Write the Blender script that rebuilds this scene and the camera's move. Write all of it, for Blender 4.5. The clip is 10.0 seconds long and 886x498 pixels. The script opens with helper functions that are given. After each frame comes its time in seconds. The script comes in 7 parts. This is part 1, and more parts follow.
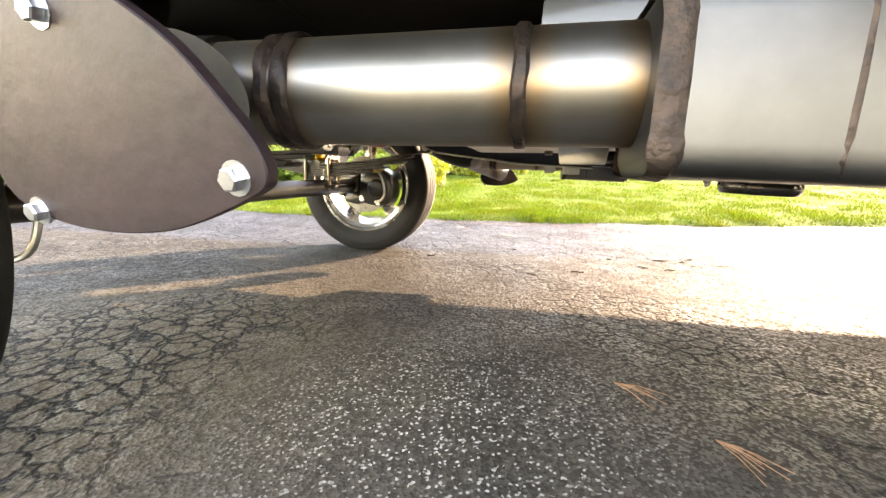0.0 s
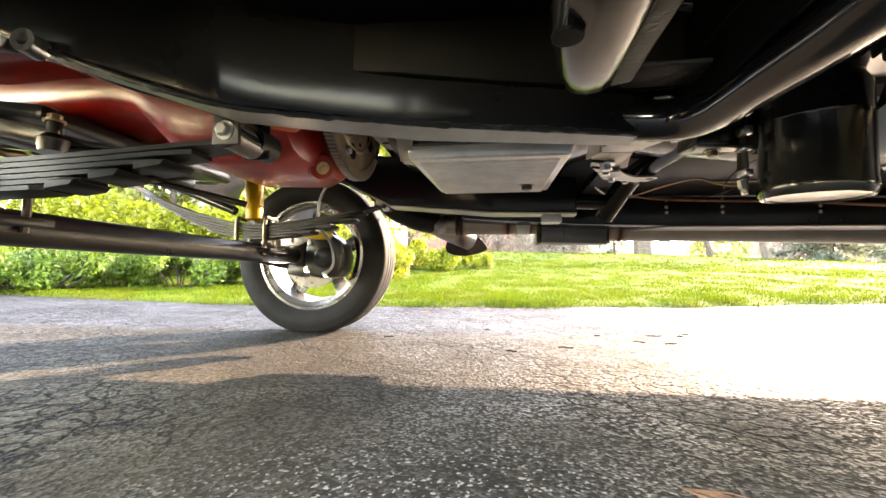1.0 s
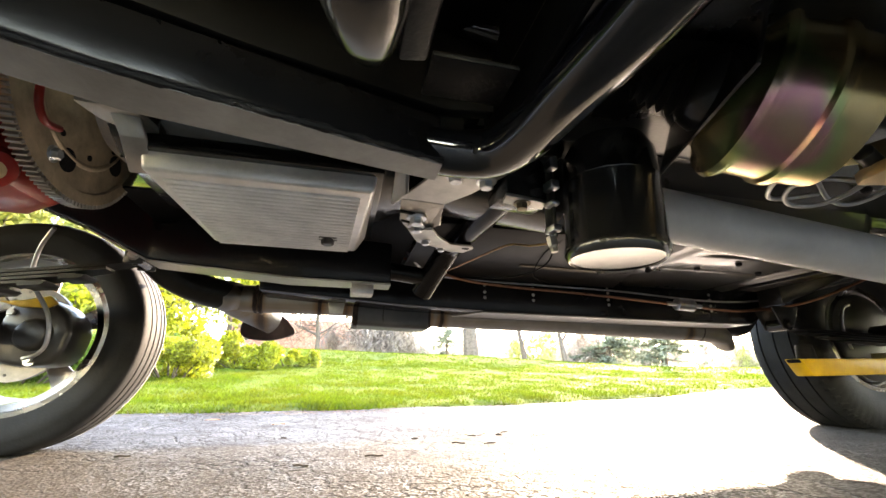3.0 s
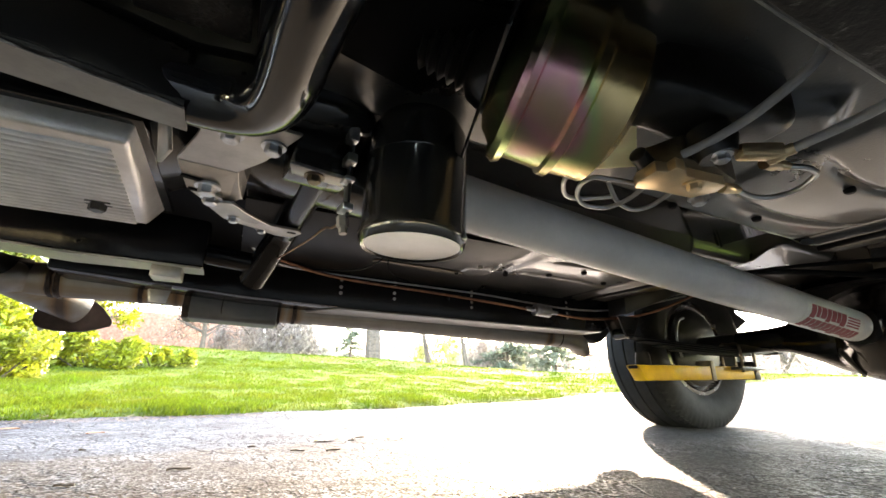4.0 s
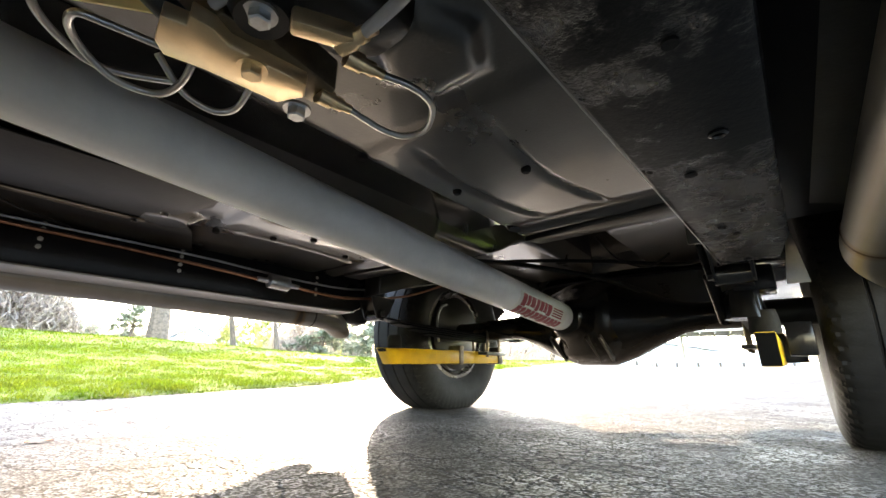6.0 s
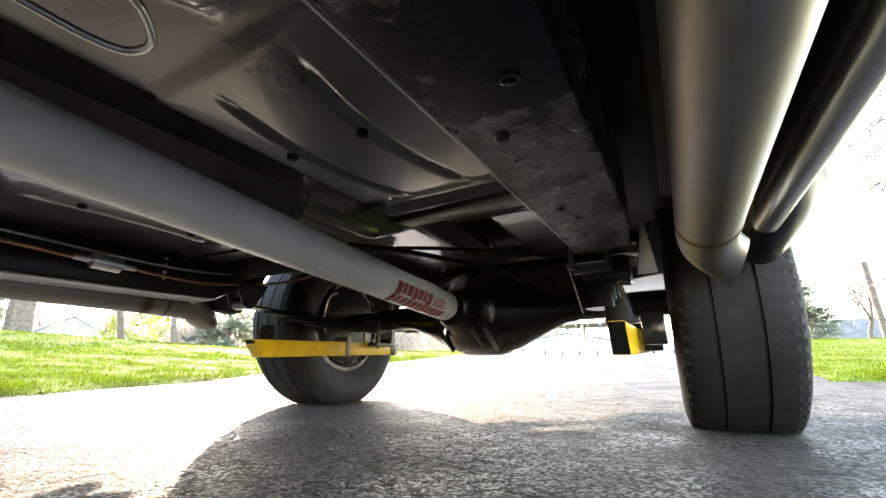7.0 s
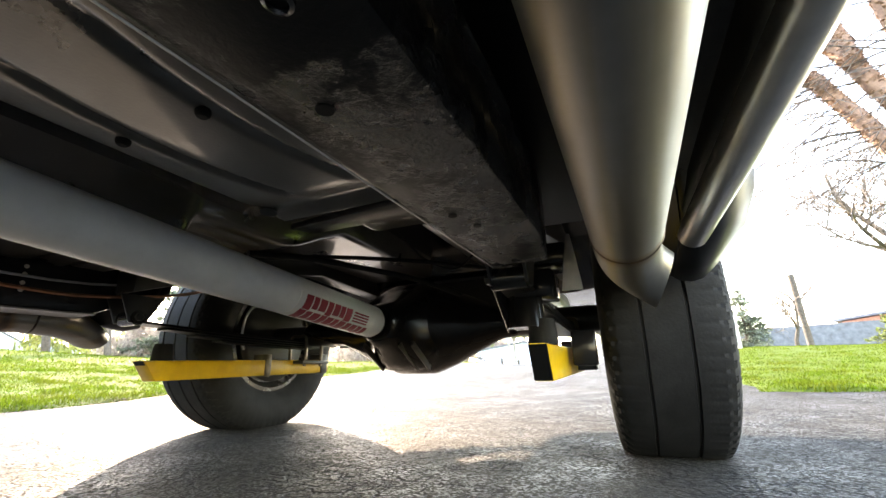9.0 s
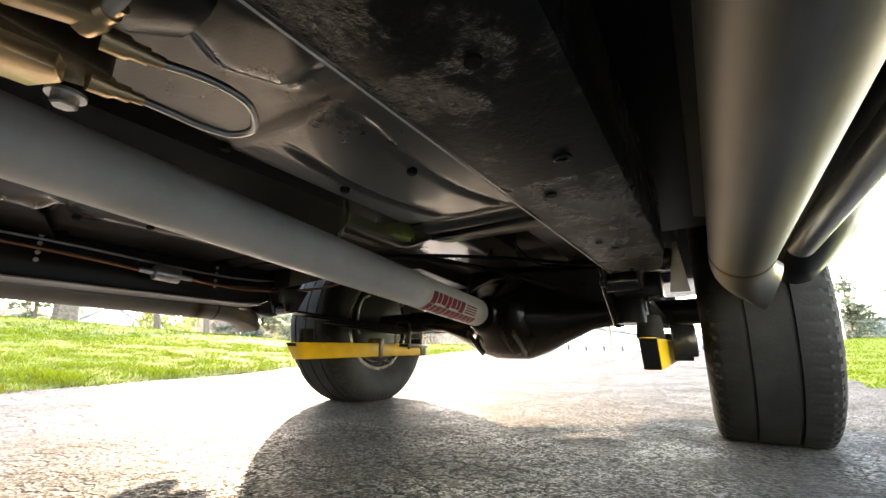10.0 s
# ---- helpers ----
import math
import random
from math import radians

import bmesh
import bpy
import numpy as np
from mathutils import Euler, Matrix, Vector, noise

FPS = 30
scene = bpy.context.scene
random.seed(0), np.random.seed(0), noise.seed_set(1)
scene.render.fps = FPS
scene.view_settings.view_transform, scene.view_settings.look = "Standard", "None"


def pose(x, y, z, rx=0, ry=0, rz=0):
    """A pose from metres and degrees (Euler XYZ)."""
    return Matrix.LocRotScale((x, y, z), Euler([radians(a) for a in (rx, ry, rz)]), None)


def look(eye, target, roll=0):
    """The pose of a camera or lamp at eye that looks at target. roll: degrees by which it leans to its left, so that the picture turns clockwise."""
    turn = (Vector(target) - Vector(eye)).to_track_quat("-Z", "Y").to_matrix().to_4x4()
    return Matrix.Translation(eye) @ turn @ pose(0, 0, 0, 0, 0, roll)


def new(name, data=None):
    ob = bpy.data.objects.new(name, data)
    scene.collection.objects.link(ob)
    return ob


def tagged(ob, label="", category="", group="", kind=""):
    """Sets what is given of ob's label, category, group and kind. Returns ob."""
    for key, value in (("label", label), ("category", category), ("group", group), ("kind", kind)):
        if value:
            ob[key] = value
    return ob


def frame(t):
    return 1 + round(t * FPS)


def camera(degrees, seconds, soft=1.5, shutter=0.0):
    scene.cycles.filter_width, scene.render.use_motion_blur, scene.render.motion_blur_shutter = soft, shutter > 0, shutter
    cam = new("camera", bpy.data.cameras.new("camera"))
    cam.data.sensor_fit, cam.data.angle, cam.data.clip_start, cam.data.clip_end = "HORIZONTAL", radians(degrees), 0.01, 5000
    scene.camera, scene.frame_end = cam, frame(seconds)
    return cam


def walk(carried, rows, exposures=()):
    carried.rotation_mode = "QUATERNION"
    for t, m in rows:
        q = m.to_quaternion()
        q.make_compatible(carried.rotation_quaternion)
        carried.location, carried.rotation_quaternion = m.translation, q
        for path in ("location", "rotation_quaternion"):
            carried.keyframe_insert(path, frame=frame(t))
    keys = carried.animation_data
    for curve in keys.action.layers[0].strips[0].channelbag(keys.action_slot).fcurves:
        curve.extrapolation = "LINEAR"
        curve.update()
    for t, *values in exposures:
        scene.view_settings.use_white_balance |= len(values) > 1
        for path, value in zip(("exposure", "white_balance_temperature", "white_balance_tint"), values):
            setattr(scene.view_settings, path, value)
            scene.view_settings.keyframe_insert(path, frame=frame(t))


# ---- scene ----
cam = camera(94.2, 10.0)
PATH = [
    (0, (0.76, -0.959, 0.331), (0.322, 0.959, -0.031), 1.2),
    (0.2, (0.76, -0.914, 0.279), (0.294, 1.006, -0.034), 1.1),
    (0.4, (0.765, -0.871, 0.252), (0.306, 1.059, 0.0), 0.4),
    (0.5, (0.762, -0.841, 0.256), (0.332, 1.099, 0.029), 0.5),
    (1, (0.729, -0.728, 0.202), (0.439, 1.246, 0.338), 0.4),
    (1.5, (0.687, -0.647, 0.156), (0.536, 1.311, 0.532), 1.0),
    (2, (0.696, -0.599, 0.161), (0.739, 1.333, 0.676), 1.0),
    (2.5, (0.754, -0.575, 0.161), (0.999, 1.322, 0.744), 0.6),
    (2.7, (0.775, -0.563, 0.168), (1.102, 1.318, 0.763), 0.4),
    (3.8, (0.933, -0.543, 0.169), (1.7, 1.195, 0.796), 0.4),
    (4, (0.968, -0.538, 0.166), (1.807, 1.166, 0.792), 0.6),
    (4.5, (1.054, -0.532, 0.171), (2.063, 1.076, 0.8), 1.0),
    (5, (1.119, -0.538, 0.168), (2.298, 0.954, 0.787), 1.1),
    (5.5, (1.19, -0.548, 0.164), (2.523, 0.818, 0.762), 0.9),
    (6.8, (1.375, -0.608, 0.164), (3.028, 0.383, 0.697), -0.3),
    (7, (1.401, -0.622, 0.167), (3.089, 0.309, 0.697), -0.5),
    (7.5, (1.477, -0.66, 0.17), (3.24, 0.129, 0.691), -1.0),
    (8, (1.54, -0.682, 0.172), (3.342, 0.008, 0.701), -1.3),
    (8.5, (1.571, -0.693, 0.18), (3.375, -0.026, 0.73), -1.4),
    (9, (1.53, -0.664, 0.198), (3.293, 0.092, 0.765), -1.2),
    (9.5, (1.433, -0.62, 0.215), (3.134, 0.265, 0.784), -0.8),
    (10, (1.34, -0.623, 0.205), (2.982, 0.406, 0.7), 0.4),
]
walk(cam, [(t, look(eye, target, roll)) for t, eye, target, roll in PATH], [(0, 4.65, 10500, 25), (0.5, 4.7, 10200, 25), (1.0, 4.75, 9500, 23), (2.0, 4.75, 9100, 22), (3.8, 4.75, 8500, 19), (6.0, 4.7, 8200, 18), (7.5, 4.32, 8300, 18), (8.5, 4.12, 8300, 18), (10, 4.42, 9200, 20)])

# ---- world, sun ----
SUN_AZ, SUN_EL = 49.0, 20.0
world = bpy.data.worlds.new("sky")
scene.world = world
world.use_nodes = True
wn = world.node_tree
sky = wn.nodes.new("ShaderNodeTexSky")
sky.sky_type = "NISHITA"
sky.sun_disc = False
sky.sun_elevation = radians(SUN_EL)
sky.sun_rotation = radians(90 - SUN_AZ)
sky.air_density = 1.0
sky.dust_density = 0.3
back = wn.nodes["Background"]
back.inputs["Strength"].default_value = 0.15
wn.links.new(sky.outputs["Color"], back.inputs["Color"])
sun = new("sun", bpy.data.lights.new("sun", "SUN"))
sun.data.energy = 1.55
sun.data.angle = radians(0.6)
sun.data.color = (1.0, 0.93, 0.82)
saz, sel = radians(SUN_AZ), radians(SUN_EL)
SUN_DIR = Vector((math.cos(sel) * math.cos(saz), math.cos(sel) * math.sin(saz), math.sin(sel)))
sun.matrix_world = look(SUN_DIR * 50, (0, 0, 0))


# ---- materials ----
def material(name, color, rough=0.5, metal=0.0, var=0.12, scale=8.0, bump=0.0, bump_scale=200.0, color2=None,
             coat=0.0, rough_var=0.0, spec=0.5, island=0.0, translucent=0.0):
    m = bpy.data.materials.new(name)
    m.use_nodes = True
    nt = m.node_tree
    n, l = nt.nodes, nt.links
    b = n["Principled BSDF"]
    b.inputs["Metallic"].default_value = metal
    b.inputs["Roughness"].default_value = rough
    b.inputs["Coat Weight"].default_value = coat
    b.inputs["Coat Roughness"].default_value = 0.08
    b.inputs["Specular IOR Level"].default_value = spec
    tc = n.new("ShaderNodeTexCoord")
    big = n.new("ShaderNodeTexNoise")
    big.inputs["Scale"].default_value = scale
    big.inputs["Detail"].default_value = 6
    big.inputs["Roughness"].default_value = 0.65
    l.new(tc.outputs["Object"], big.inputs["Vector"])
    ramp = n.new("ShaderNodeValToRGB")
    c2 = color2 or tuple(c * (1 - 2.2 * var) for c in color)
    c1 = tuple(min(1, c * (1 + var)) for c in color)
    ramp.color_ramp.elements[0].position = 0.3
    ramp.color_ramp.elements[1].position = 0.7
    ramp.color_ramp.elements[0].color = (*c2, 1)
    ramp.color_ramp.elements[1].color = (*c1, 1)
    l.new(big.outputs["Fac"], ramp.inputs["Fac"])
    out = ramp.outputs["Color"]
    if island:
        geo = n.new("ShaderNodeNewGeometry")
        hsv = n.new("ShaderNodeHueSaturation")
        mr = n.new("ShaderNodeMapRange")
        mr.inputs["To Min"].default_value = 1 - island
        mr.inputs["To Max"].default_value = 1 + island
        l.new(geo.outputs["Random Per Island"], mr.inputs["Value"])
        l.new(mr.outputs["Result"], hsv.inputs["Value"])
        l.new(out, hsv.inputs["Color"])
        out = hsv.outputs["Color"]
    l.new(out, b.inputs["Base Color"])
    if rough_var:
        mr = n.new("ShaderNodeMapRange")
        mr.inputs["To Min"].default_value = max(0.03, rough - rough_var)
        mr.inputs["To Max"].default_value = min(1, rough + rough_var)
        l.new(big.outputs["Fac"], mr.inputs["Value"])
        l.new(mr.outputs["Result"], b.inputs["Roughness"])
    if bump:
        fine = n.new("ShaderNodeTexNoise")
        fine.inputs["Scale"].default_value = bump_scale
        fine.inputs["Detail"].default_value = 4
        l.new(tc.outputs["Object"], fine.inputs["Vector"])
        bp = n.new("ShaderNodeBump")
        bp.inputs["Strength"].default_value = bump
        bp.inputs["Distance"].default_value = 0.002
        l.new(fine.outputs["Fac"], bp.inputs["Height"])
        l.new(bp.outputs["Normal"], b.inputs["Normal"])
    if translucent:
        tr = n.new("ShaderNodeBsdfTranslucent")
        l.new(out, tr.inputs["Color"])
        mix = n.new("ShaderNodeMixShader")
        mix.inputs["Fac"].default_value = translucent
        l.new(b.outputs["BSDF"], mix.inputs[1])
        l.new(tr.outputs["BSDF"], mix.inputs[2])
        l.new(mix.outputs["Shader"], n["Material Output"].inputs["Surface"])
    return m


BLACK = material("satin black chassis paint", (0.017, 0.0165, 0.016), 0.3, 0, 0.25, 6, 0.12, 220, rough_var=0.08, spec=0.5)
RAILBLACK = material("gloss black rail paint", (0.008, 0.008, 0.009), 0.18, 0, 0.2, 6, 0.06, 120, spec=0.2)
# pale grey puts the reflection of the sunlit ground into the rail soles
RAILGREY = material("grey rail underside paled for reflection", (0.3, 0.29, 0.275), 0.33, 0, 0.25, 7, 0.15, 200, spec=0.8)
SPRINGBLACK = material("black spring steel", (0.009, 0.009, 0.009), 0.38, 0, 0.3, 20, 0.1, 160, spec=0.2)
# black paint deepened, with little sheen, to stand in for shade in recesses
PITCH = material("black paint deepened for recess shade", (0.006, 0.006, 0.0065), 0.5, 0, 0.2, 6, 0.08, 90, spec=0.06)
GLOSS = material("gloss black paint", (0.016, 0.016, 0.016), 0.2, 0, 0.2, 5, 0.06, 60, coat=0.5)
FENDER = material("waxed black fender paint", (0.007, 0.008, 0.01), 0.3, 0, 0.2, 3, spec=0.15)
BODY = material("gloss black body paint", (0.008, 0.009, 0.012), 0.12, 0, 0.2, 3, coat=0.8)
FLOORP = material("black floor pan paint", (0.05, 0.047, 0.044), 0.3, 0, 0.35, 5, 0.16, 260, spec=1.0, coat=1.0, rough_var=0.12)


PLATE_EDGE = 1.665


def undercoating():
    """Black sprayed undercoating: smooth in places, lumpy and dusty in others."""
    m = material("rough black undercoating", (0.018, 0.018, 0.018), 0.3, 0, 0.1, 9, spec=0.6, color2=(0.01, 0.01, 0.011))
    n, l = m.node_tree.nodes, m.node_tree.links
    b, tc = n["Principled BSDF"], n["Texture Coordinate"]

    def tex(scale, detail, rough):
        t = n.new("ShaderNodeTexNoise")
        t.inputs["Scale"].default_value, t.inputs["Detail"].default_value, t.inputs["Roughness"].default_value = scale, detail, rough
        l.new(tc.outputs["Object"], t.inputs["Vector"])
        return t.outputs["Fac"]

    def span(src, a0, a1, b0, b1):
        mr = n.new("ShaderNodeMapRange")
        for key, v in zip(("From Min", "From Max", "To Min", "To Max"), (a0, a1, b0, b1)):
            mr.inputs[key].default_value = v
        l.new(src, mr.inputs["Value"])
        return mr.outputs["Result"]

    where = tex(13, 5, 0.65)
    lumps = tex(170, 4, 0.65)
    sep = n.new("ShaderNodeSeparateXYZ")
    l.new(tc.outputs["Object"], sep.inputs["Vector"])
    add = n.new("ShaderNodeMath")
    l.new(where, add.inputs[0])
    l.new(span(sep.outputs["X"], PLATE_EDGE - 0.004, PLATE_EDGE + 0.004, -0.11, 0.04), add.inputs[1])
    where = add.outputs["Value"]
    patch = span(where, 0.42, 0.62, 0.0, 1.0)
    mul = n.new("ShaderNodeMath")
    mul.operation = "MULTIPLY"
    mid = n.new("ShaderNodeMath")
    mid.operation = "SUBTRACT"
    mid.inputs[1].default_value = 0.5
    l.new(lumps, mid.inputs[0])
    l.new(mid.outputs["Value"], mul.inputs[0])
    l.new(span(where, 0.44, 0.58, 0.06, 1.0), mul.inputs[1])
    bp = n.new("ShaderNodeBump")
    bp.inputs["Strength"].default_value, bp.inputs["Distance"].default_value = 1.0, 0.009
    l.new(mul.outputs["Value"], bp.inputs["Height"])
    l.new(bp.outputs["Normal"], b.inputs["Normal"])
    l.new(span(where, 0.44, 0.58, 0.4, 0.2), b.inputs["Roughness"])
    l.new(span(where, 0.42, 0.6, 0.12, 0.75), b.inputs["Specular IOR Level"])
    dust = n.new("ShaderNodeMix")
    dust.data_type = "RGBA"
    l.new(patch, dust.inputs["Factor"])
    l.new(b.inputs["Base Color"].links[0].from_socket, dust.inputs["A"])
    dust.inputs["B"].default_value = (0.019, 0.018, 0.017, 1)
    l.new(dust.outputs["Result"], b.inputs["Base Color"])
    return m


COATED = undercoating()


def exhaust_steel():
    """Bare rolled steel: long streaks, golden heat stains beside the welds."""
    m = material("bare exhaust steel", (0.27, 0.265, 0.258), 0.43, 1, 0.1, 9, 0, 300, rough_var=0.08)
    n, l = m.node_tree.nodes, m.node_tree.links
    b = n["Principled BSDF"]
    src = b.inputs["Base Color"].links[0].from_socket
    tc = n.new("ShaderNodeTexCoord")
    mp = n.new("ShaderNodeMapping")
    mp.inputs["Scale"].default_value = (1.2, 34, 34)
    l.new(tc.outputs["Object"], mp.inputs["Vector"])
    st = n.new("ShaderNodeTexNoise")
    st.inputs["Scale"].default_value = 1.0
    st.inputs["Detail"].default_value = 5
    l.new(mp.outputs["Vector"], st.inputs["Vector"])
    ra = n.new("ShaderNodeValToRGB")
    ra.color_ramp.elements[0].position, ra.color_ramp.elements[1].position = 0.42, 0.66
    ra.color_ramp.elements[0].color, ra.color_ramp.elements[1].color = (1, 1, 1, 1), (0.86, 0.70, 0.46, 1)
    l.new(st.outputs["Fac"], ra.inputs["Fac"])
    mx = n.new("ShaderNodeMix")
    mx.data_type, mx.blend_type = "RGBA", "MULTIPLY"
    mx.inputs["Factor"].default_value = 0.75
    l.new(src, mx.inputs["A"])
    l.new(ra.outputs["Color"], mx.inputs["B"])
    sx = n.new("ShaderNodeSeparateXYZ")
    l.new(tc.outputs["Object"], sx.inputs["Vector"])
    near = None
    for xw in (0.58, 0.745, 0.82, 1.062, 1.105, 2.02):
        d = n.new("ShaderNodeMath")
        d.operation = "SUBTRACT"
        d.inputs[1].default_value = xw
        l.new(sx.outputs["X"], d.inputs[0])
        a = n.new("ShaderNodeMath")
        a.operation = "ABSOLUTE"
        l.new(d.outputs["Value"], a.inputs[0])
        if near is None:
            near = a.outputs["Value"]
        else:
            mn = n.new("ShaderNodeMath")
            mn.operation = "MINIMUM"
            l.new(near, mn.inputs[0])
            l.new(a.outputs["Value"], mn.inputs[1])
            near = mn.outputs["Value"]
    wob = n.new("ShaderNodeMath")
    wob.operation = "MULTIPLY_ADD"
    wob.inputs[1].default_value = 0.02
    l.new(st.outputs["Fac"], wob.inputs[0])
    l.new(near, wob.inputs[2])
    tint = n.new("ShaderNodeValToRGB")
    el = tint.color_ramp.elements
    el[0].position, el[0].color = 0.012, (0.2, 0.12, 0.08, 1)
    el[1].position, el[1].color = 0.034, (1, 1, 1, 1)
    e = el.new(0.020)
    e.color = (0.75, 0.5, 0.28, 1)
    l.new(wob.outputs["Value"], tint.inputs["Fac"])
    m2 = n.new("ShaderNodeMix")
    m2.data_type, m2.blend_type = "RGBA", "MULTIPLY"
    m2.inputs["Factor"].default_value = 0.8
    l.new(mx.outputs["Result"], m2.inputs["A"])
    l.new(tint.outputs["Color"], m2.inputs["B"])
    l.new(m2.outputs["Result"], b.inputs["Base Color"])
    return m


STEEL = exhaust_steel()
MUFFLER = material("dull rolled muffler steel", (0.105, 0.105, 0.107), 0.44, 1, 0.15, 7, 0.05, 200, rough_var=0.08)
DARKPIPE = material("dark pipe steel", (0.03, 0.026, 0.022), 0.6, 0, 0.4, 20, 0.3, 120)
EDGEBRIGHT = material("satin metal for bright edges", (0.6, 0.58, 0.55), 0.3, 1, 0.15, 6, 0.05, 200, rough_var=0.08)
CONVERTER = material("grey cast converter shell", (0.4, 0.4, 0.4), 0.42, 0.7, 0.2, 20, 0.2, 200)
HEAT = material("heat tinted weld", (0.032, 0.021, 0.016), 0.5, 0.7, 0.5, 60, 0.9, 150, color2=(0.009, 0.008, 0.009))
POLISHED = material("polished alloy", (0.75, 0.75, 0.76), 0.16, 1, 0.06, 12, rough_var=0.06)
RIMALLOY = material("dulled wheel alloy", (0.34, 0.325, 0.305), 0.26, 1, 0.15, 12, 0.05, 150, rough_var=0.08)
ROTOR = material("worn brake disc steel", (0.13, 0.12, 0.11), 0.45, 1, 0.2, 30, 0.1, 200)
CAST = material("cast aluminium", (0.88, 0.87, 0.86), 0.34, 0.55, 0.08, 20, 0.2, 300)
PLATE = material("bare steel bracket", (0.5, 0.485, 0.46), 0.42, 1, 0.15, 14, 0.1, 260)
ZINC = material("zinc plated bolt", (0.66, 0.68, 0.7), 0.3, 1, 0.15, 60)
RUSTY = material("brown primed steel plate", (0.0185, 0.011, 0.0128), 0.5, 0.0, 0.3, 40, 0.25, 120, color2=(0.01, 0.0062, 0.0072), spec=0.2)
RED = material("engine red enamel", (0.4, 0.016, 0.01), 0.34, 0, 0.25, 7, 0.15, 60, coat=0.15)
ORANGE = material("orange enamel", (0.62, 0.09, 0.02), 0.3, 0, 0.15, 9, coat=0.3)
YELLOW = material("yellow paint", (0.55, 0.33, 0.012), 0.33, 0, 0.15, 9, 0.05, 120)
RUBBER = material("tyre rubber", (0.008, 0.008, 0.0085), 0.7, 0, 0.3, 20, 0.3, 180, spec=0.2)
# tyre rubber darkened to draw the shade inside tread cuts
GROOVEDARK = material("rubber darkened for groove shade", (0.006, 0.006, 0.006), 0.9, 0, 0.2, 20)
WHITEWALL = material("white tyre stripe", (0.62, 0.6, 0.56), 0.6, 0, 0.1, 20)
SHAFT = material("grey painted shaft tube", (0.86, 0.855, 0.84), 0.33, 0.0, 0.06, 10, 0.06, 200)
DECAL_RED = material("dark red decal", (0.33, 0.012, 0.03), 0.4, 0, 0.05, 20)
DECAL_WHITE = material("white decal ground", (0.84, 0.82, 0.78), 0.35, 0, 0.05, 20)
BRASS = material("brass block", (0.88, 0.66, 0.4), 0.3, 0.85, 0.06, 40, 0.04, 300)
LINE = material("steel brake line", (0.5, 0.5, 0.5), 0.3, 1, 0.1, 60)
COPPER = material("copper nickel line", (0.42, 0.2, 0.12), 0.35, 1, 0.2, 40)
GREYHOSE = material("grey hose", (0.42, 0.42, 0.42), 0.5, 0, 0.1, 30)
# white paint greyed to put the carport's backlit shade into its colour
GREYWHITE = material("greyed white paint", (0.36, 0.34, 0.31), 0.7, 0, 0.15, 3)
CONCRETE = material("pale concrete", (0.5, 0.48, 0.45), 0.85, 0, 0.2, 3, 0.3, 60)
TAN = material("flexplate steel", (0.6, 0.5, 0.36), 0.45, 0.6, 0.2, 20, 0.2, 120)
CANWHITE = material("pale can base", (0.8, 0.8, 0.79), 0.35, 0.3, 0.05, 20)


def iridescent(name, scale, gain, rough, metal):
    m = material(name, (0.5, 0.38, 0.16), rough, metal, 0.2, 9)
    n, l = m.node_tree.nodes, m.node_tree.links
    tc, b = n["Texture Coordinate"], n["Principled BSDF"]
    nz = n.new("ShaderNodeTexNoise")
    nz.inputs["Scale"].default_value = scale
    nz.inputs["Detail"].default_value = 1.5
    l.new(tc.outputs["Object"], nz.inputs["Vector"])
    r = n.new("ShaderNodeValToRGB")
    for i, (p, c) in enumerate(((0.30, (0.5, 0.36, 0.16)), (0.45, (0.7, 0.54, 0.28)), (0.53, (0.62, 0.47, 0.24)), (0.585, (0.42, 0.56, 0.24)), (0.64, (0.68, 0.32, 0.38)), (0.72, (0.62, 0.47, 0.25)))):
        e = r.color_ramp.elements[i] if i < 2 else r.color_ramp.elements.new(p)
        e.position, e.color = p, (*[min(0.95, v * gain) for v in c], 1)
    l.new(nz.outputs["Fac"], r.inputs["Fac"])
    l.new(r.outputs["Color"], b.inputs["Base Color"])
    return m


GOLD = iridescent("yellow zinc plating", 7.0, 1.15, 0.26, 0.95)
# iridescent like GOLD, with the bracket's bright reflection added to the colour
GOLDSHEET = iridescent("iridescent zinc brightened for reflection", 16.0, 1.5, 0.4, 0.5)
BRONZE = material("dull plated steel", (0.2, 0.165, 0.12), 0.42, 1, 0.2, 30)


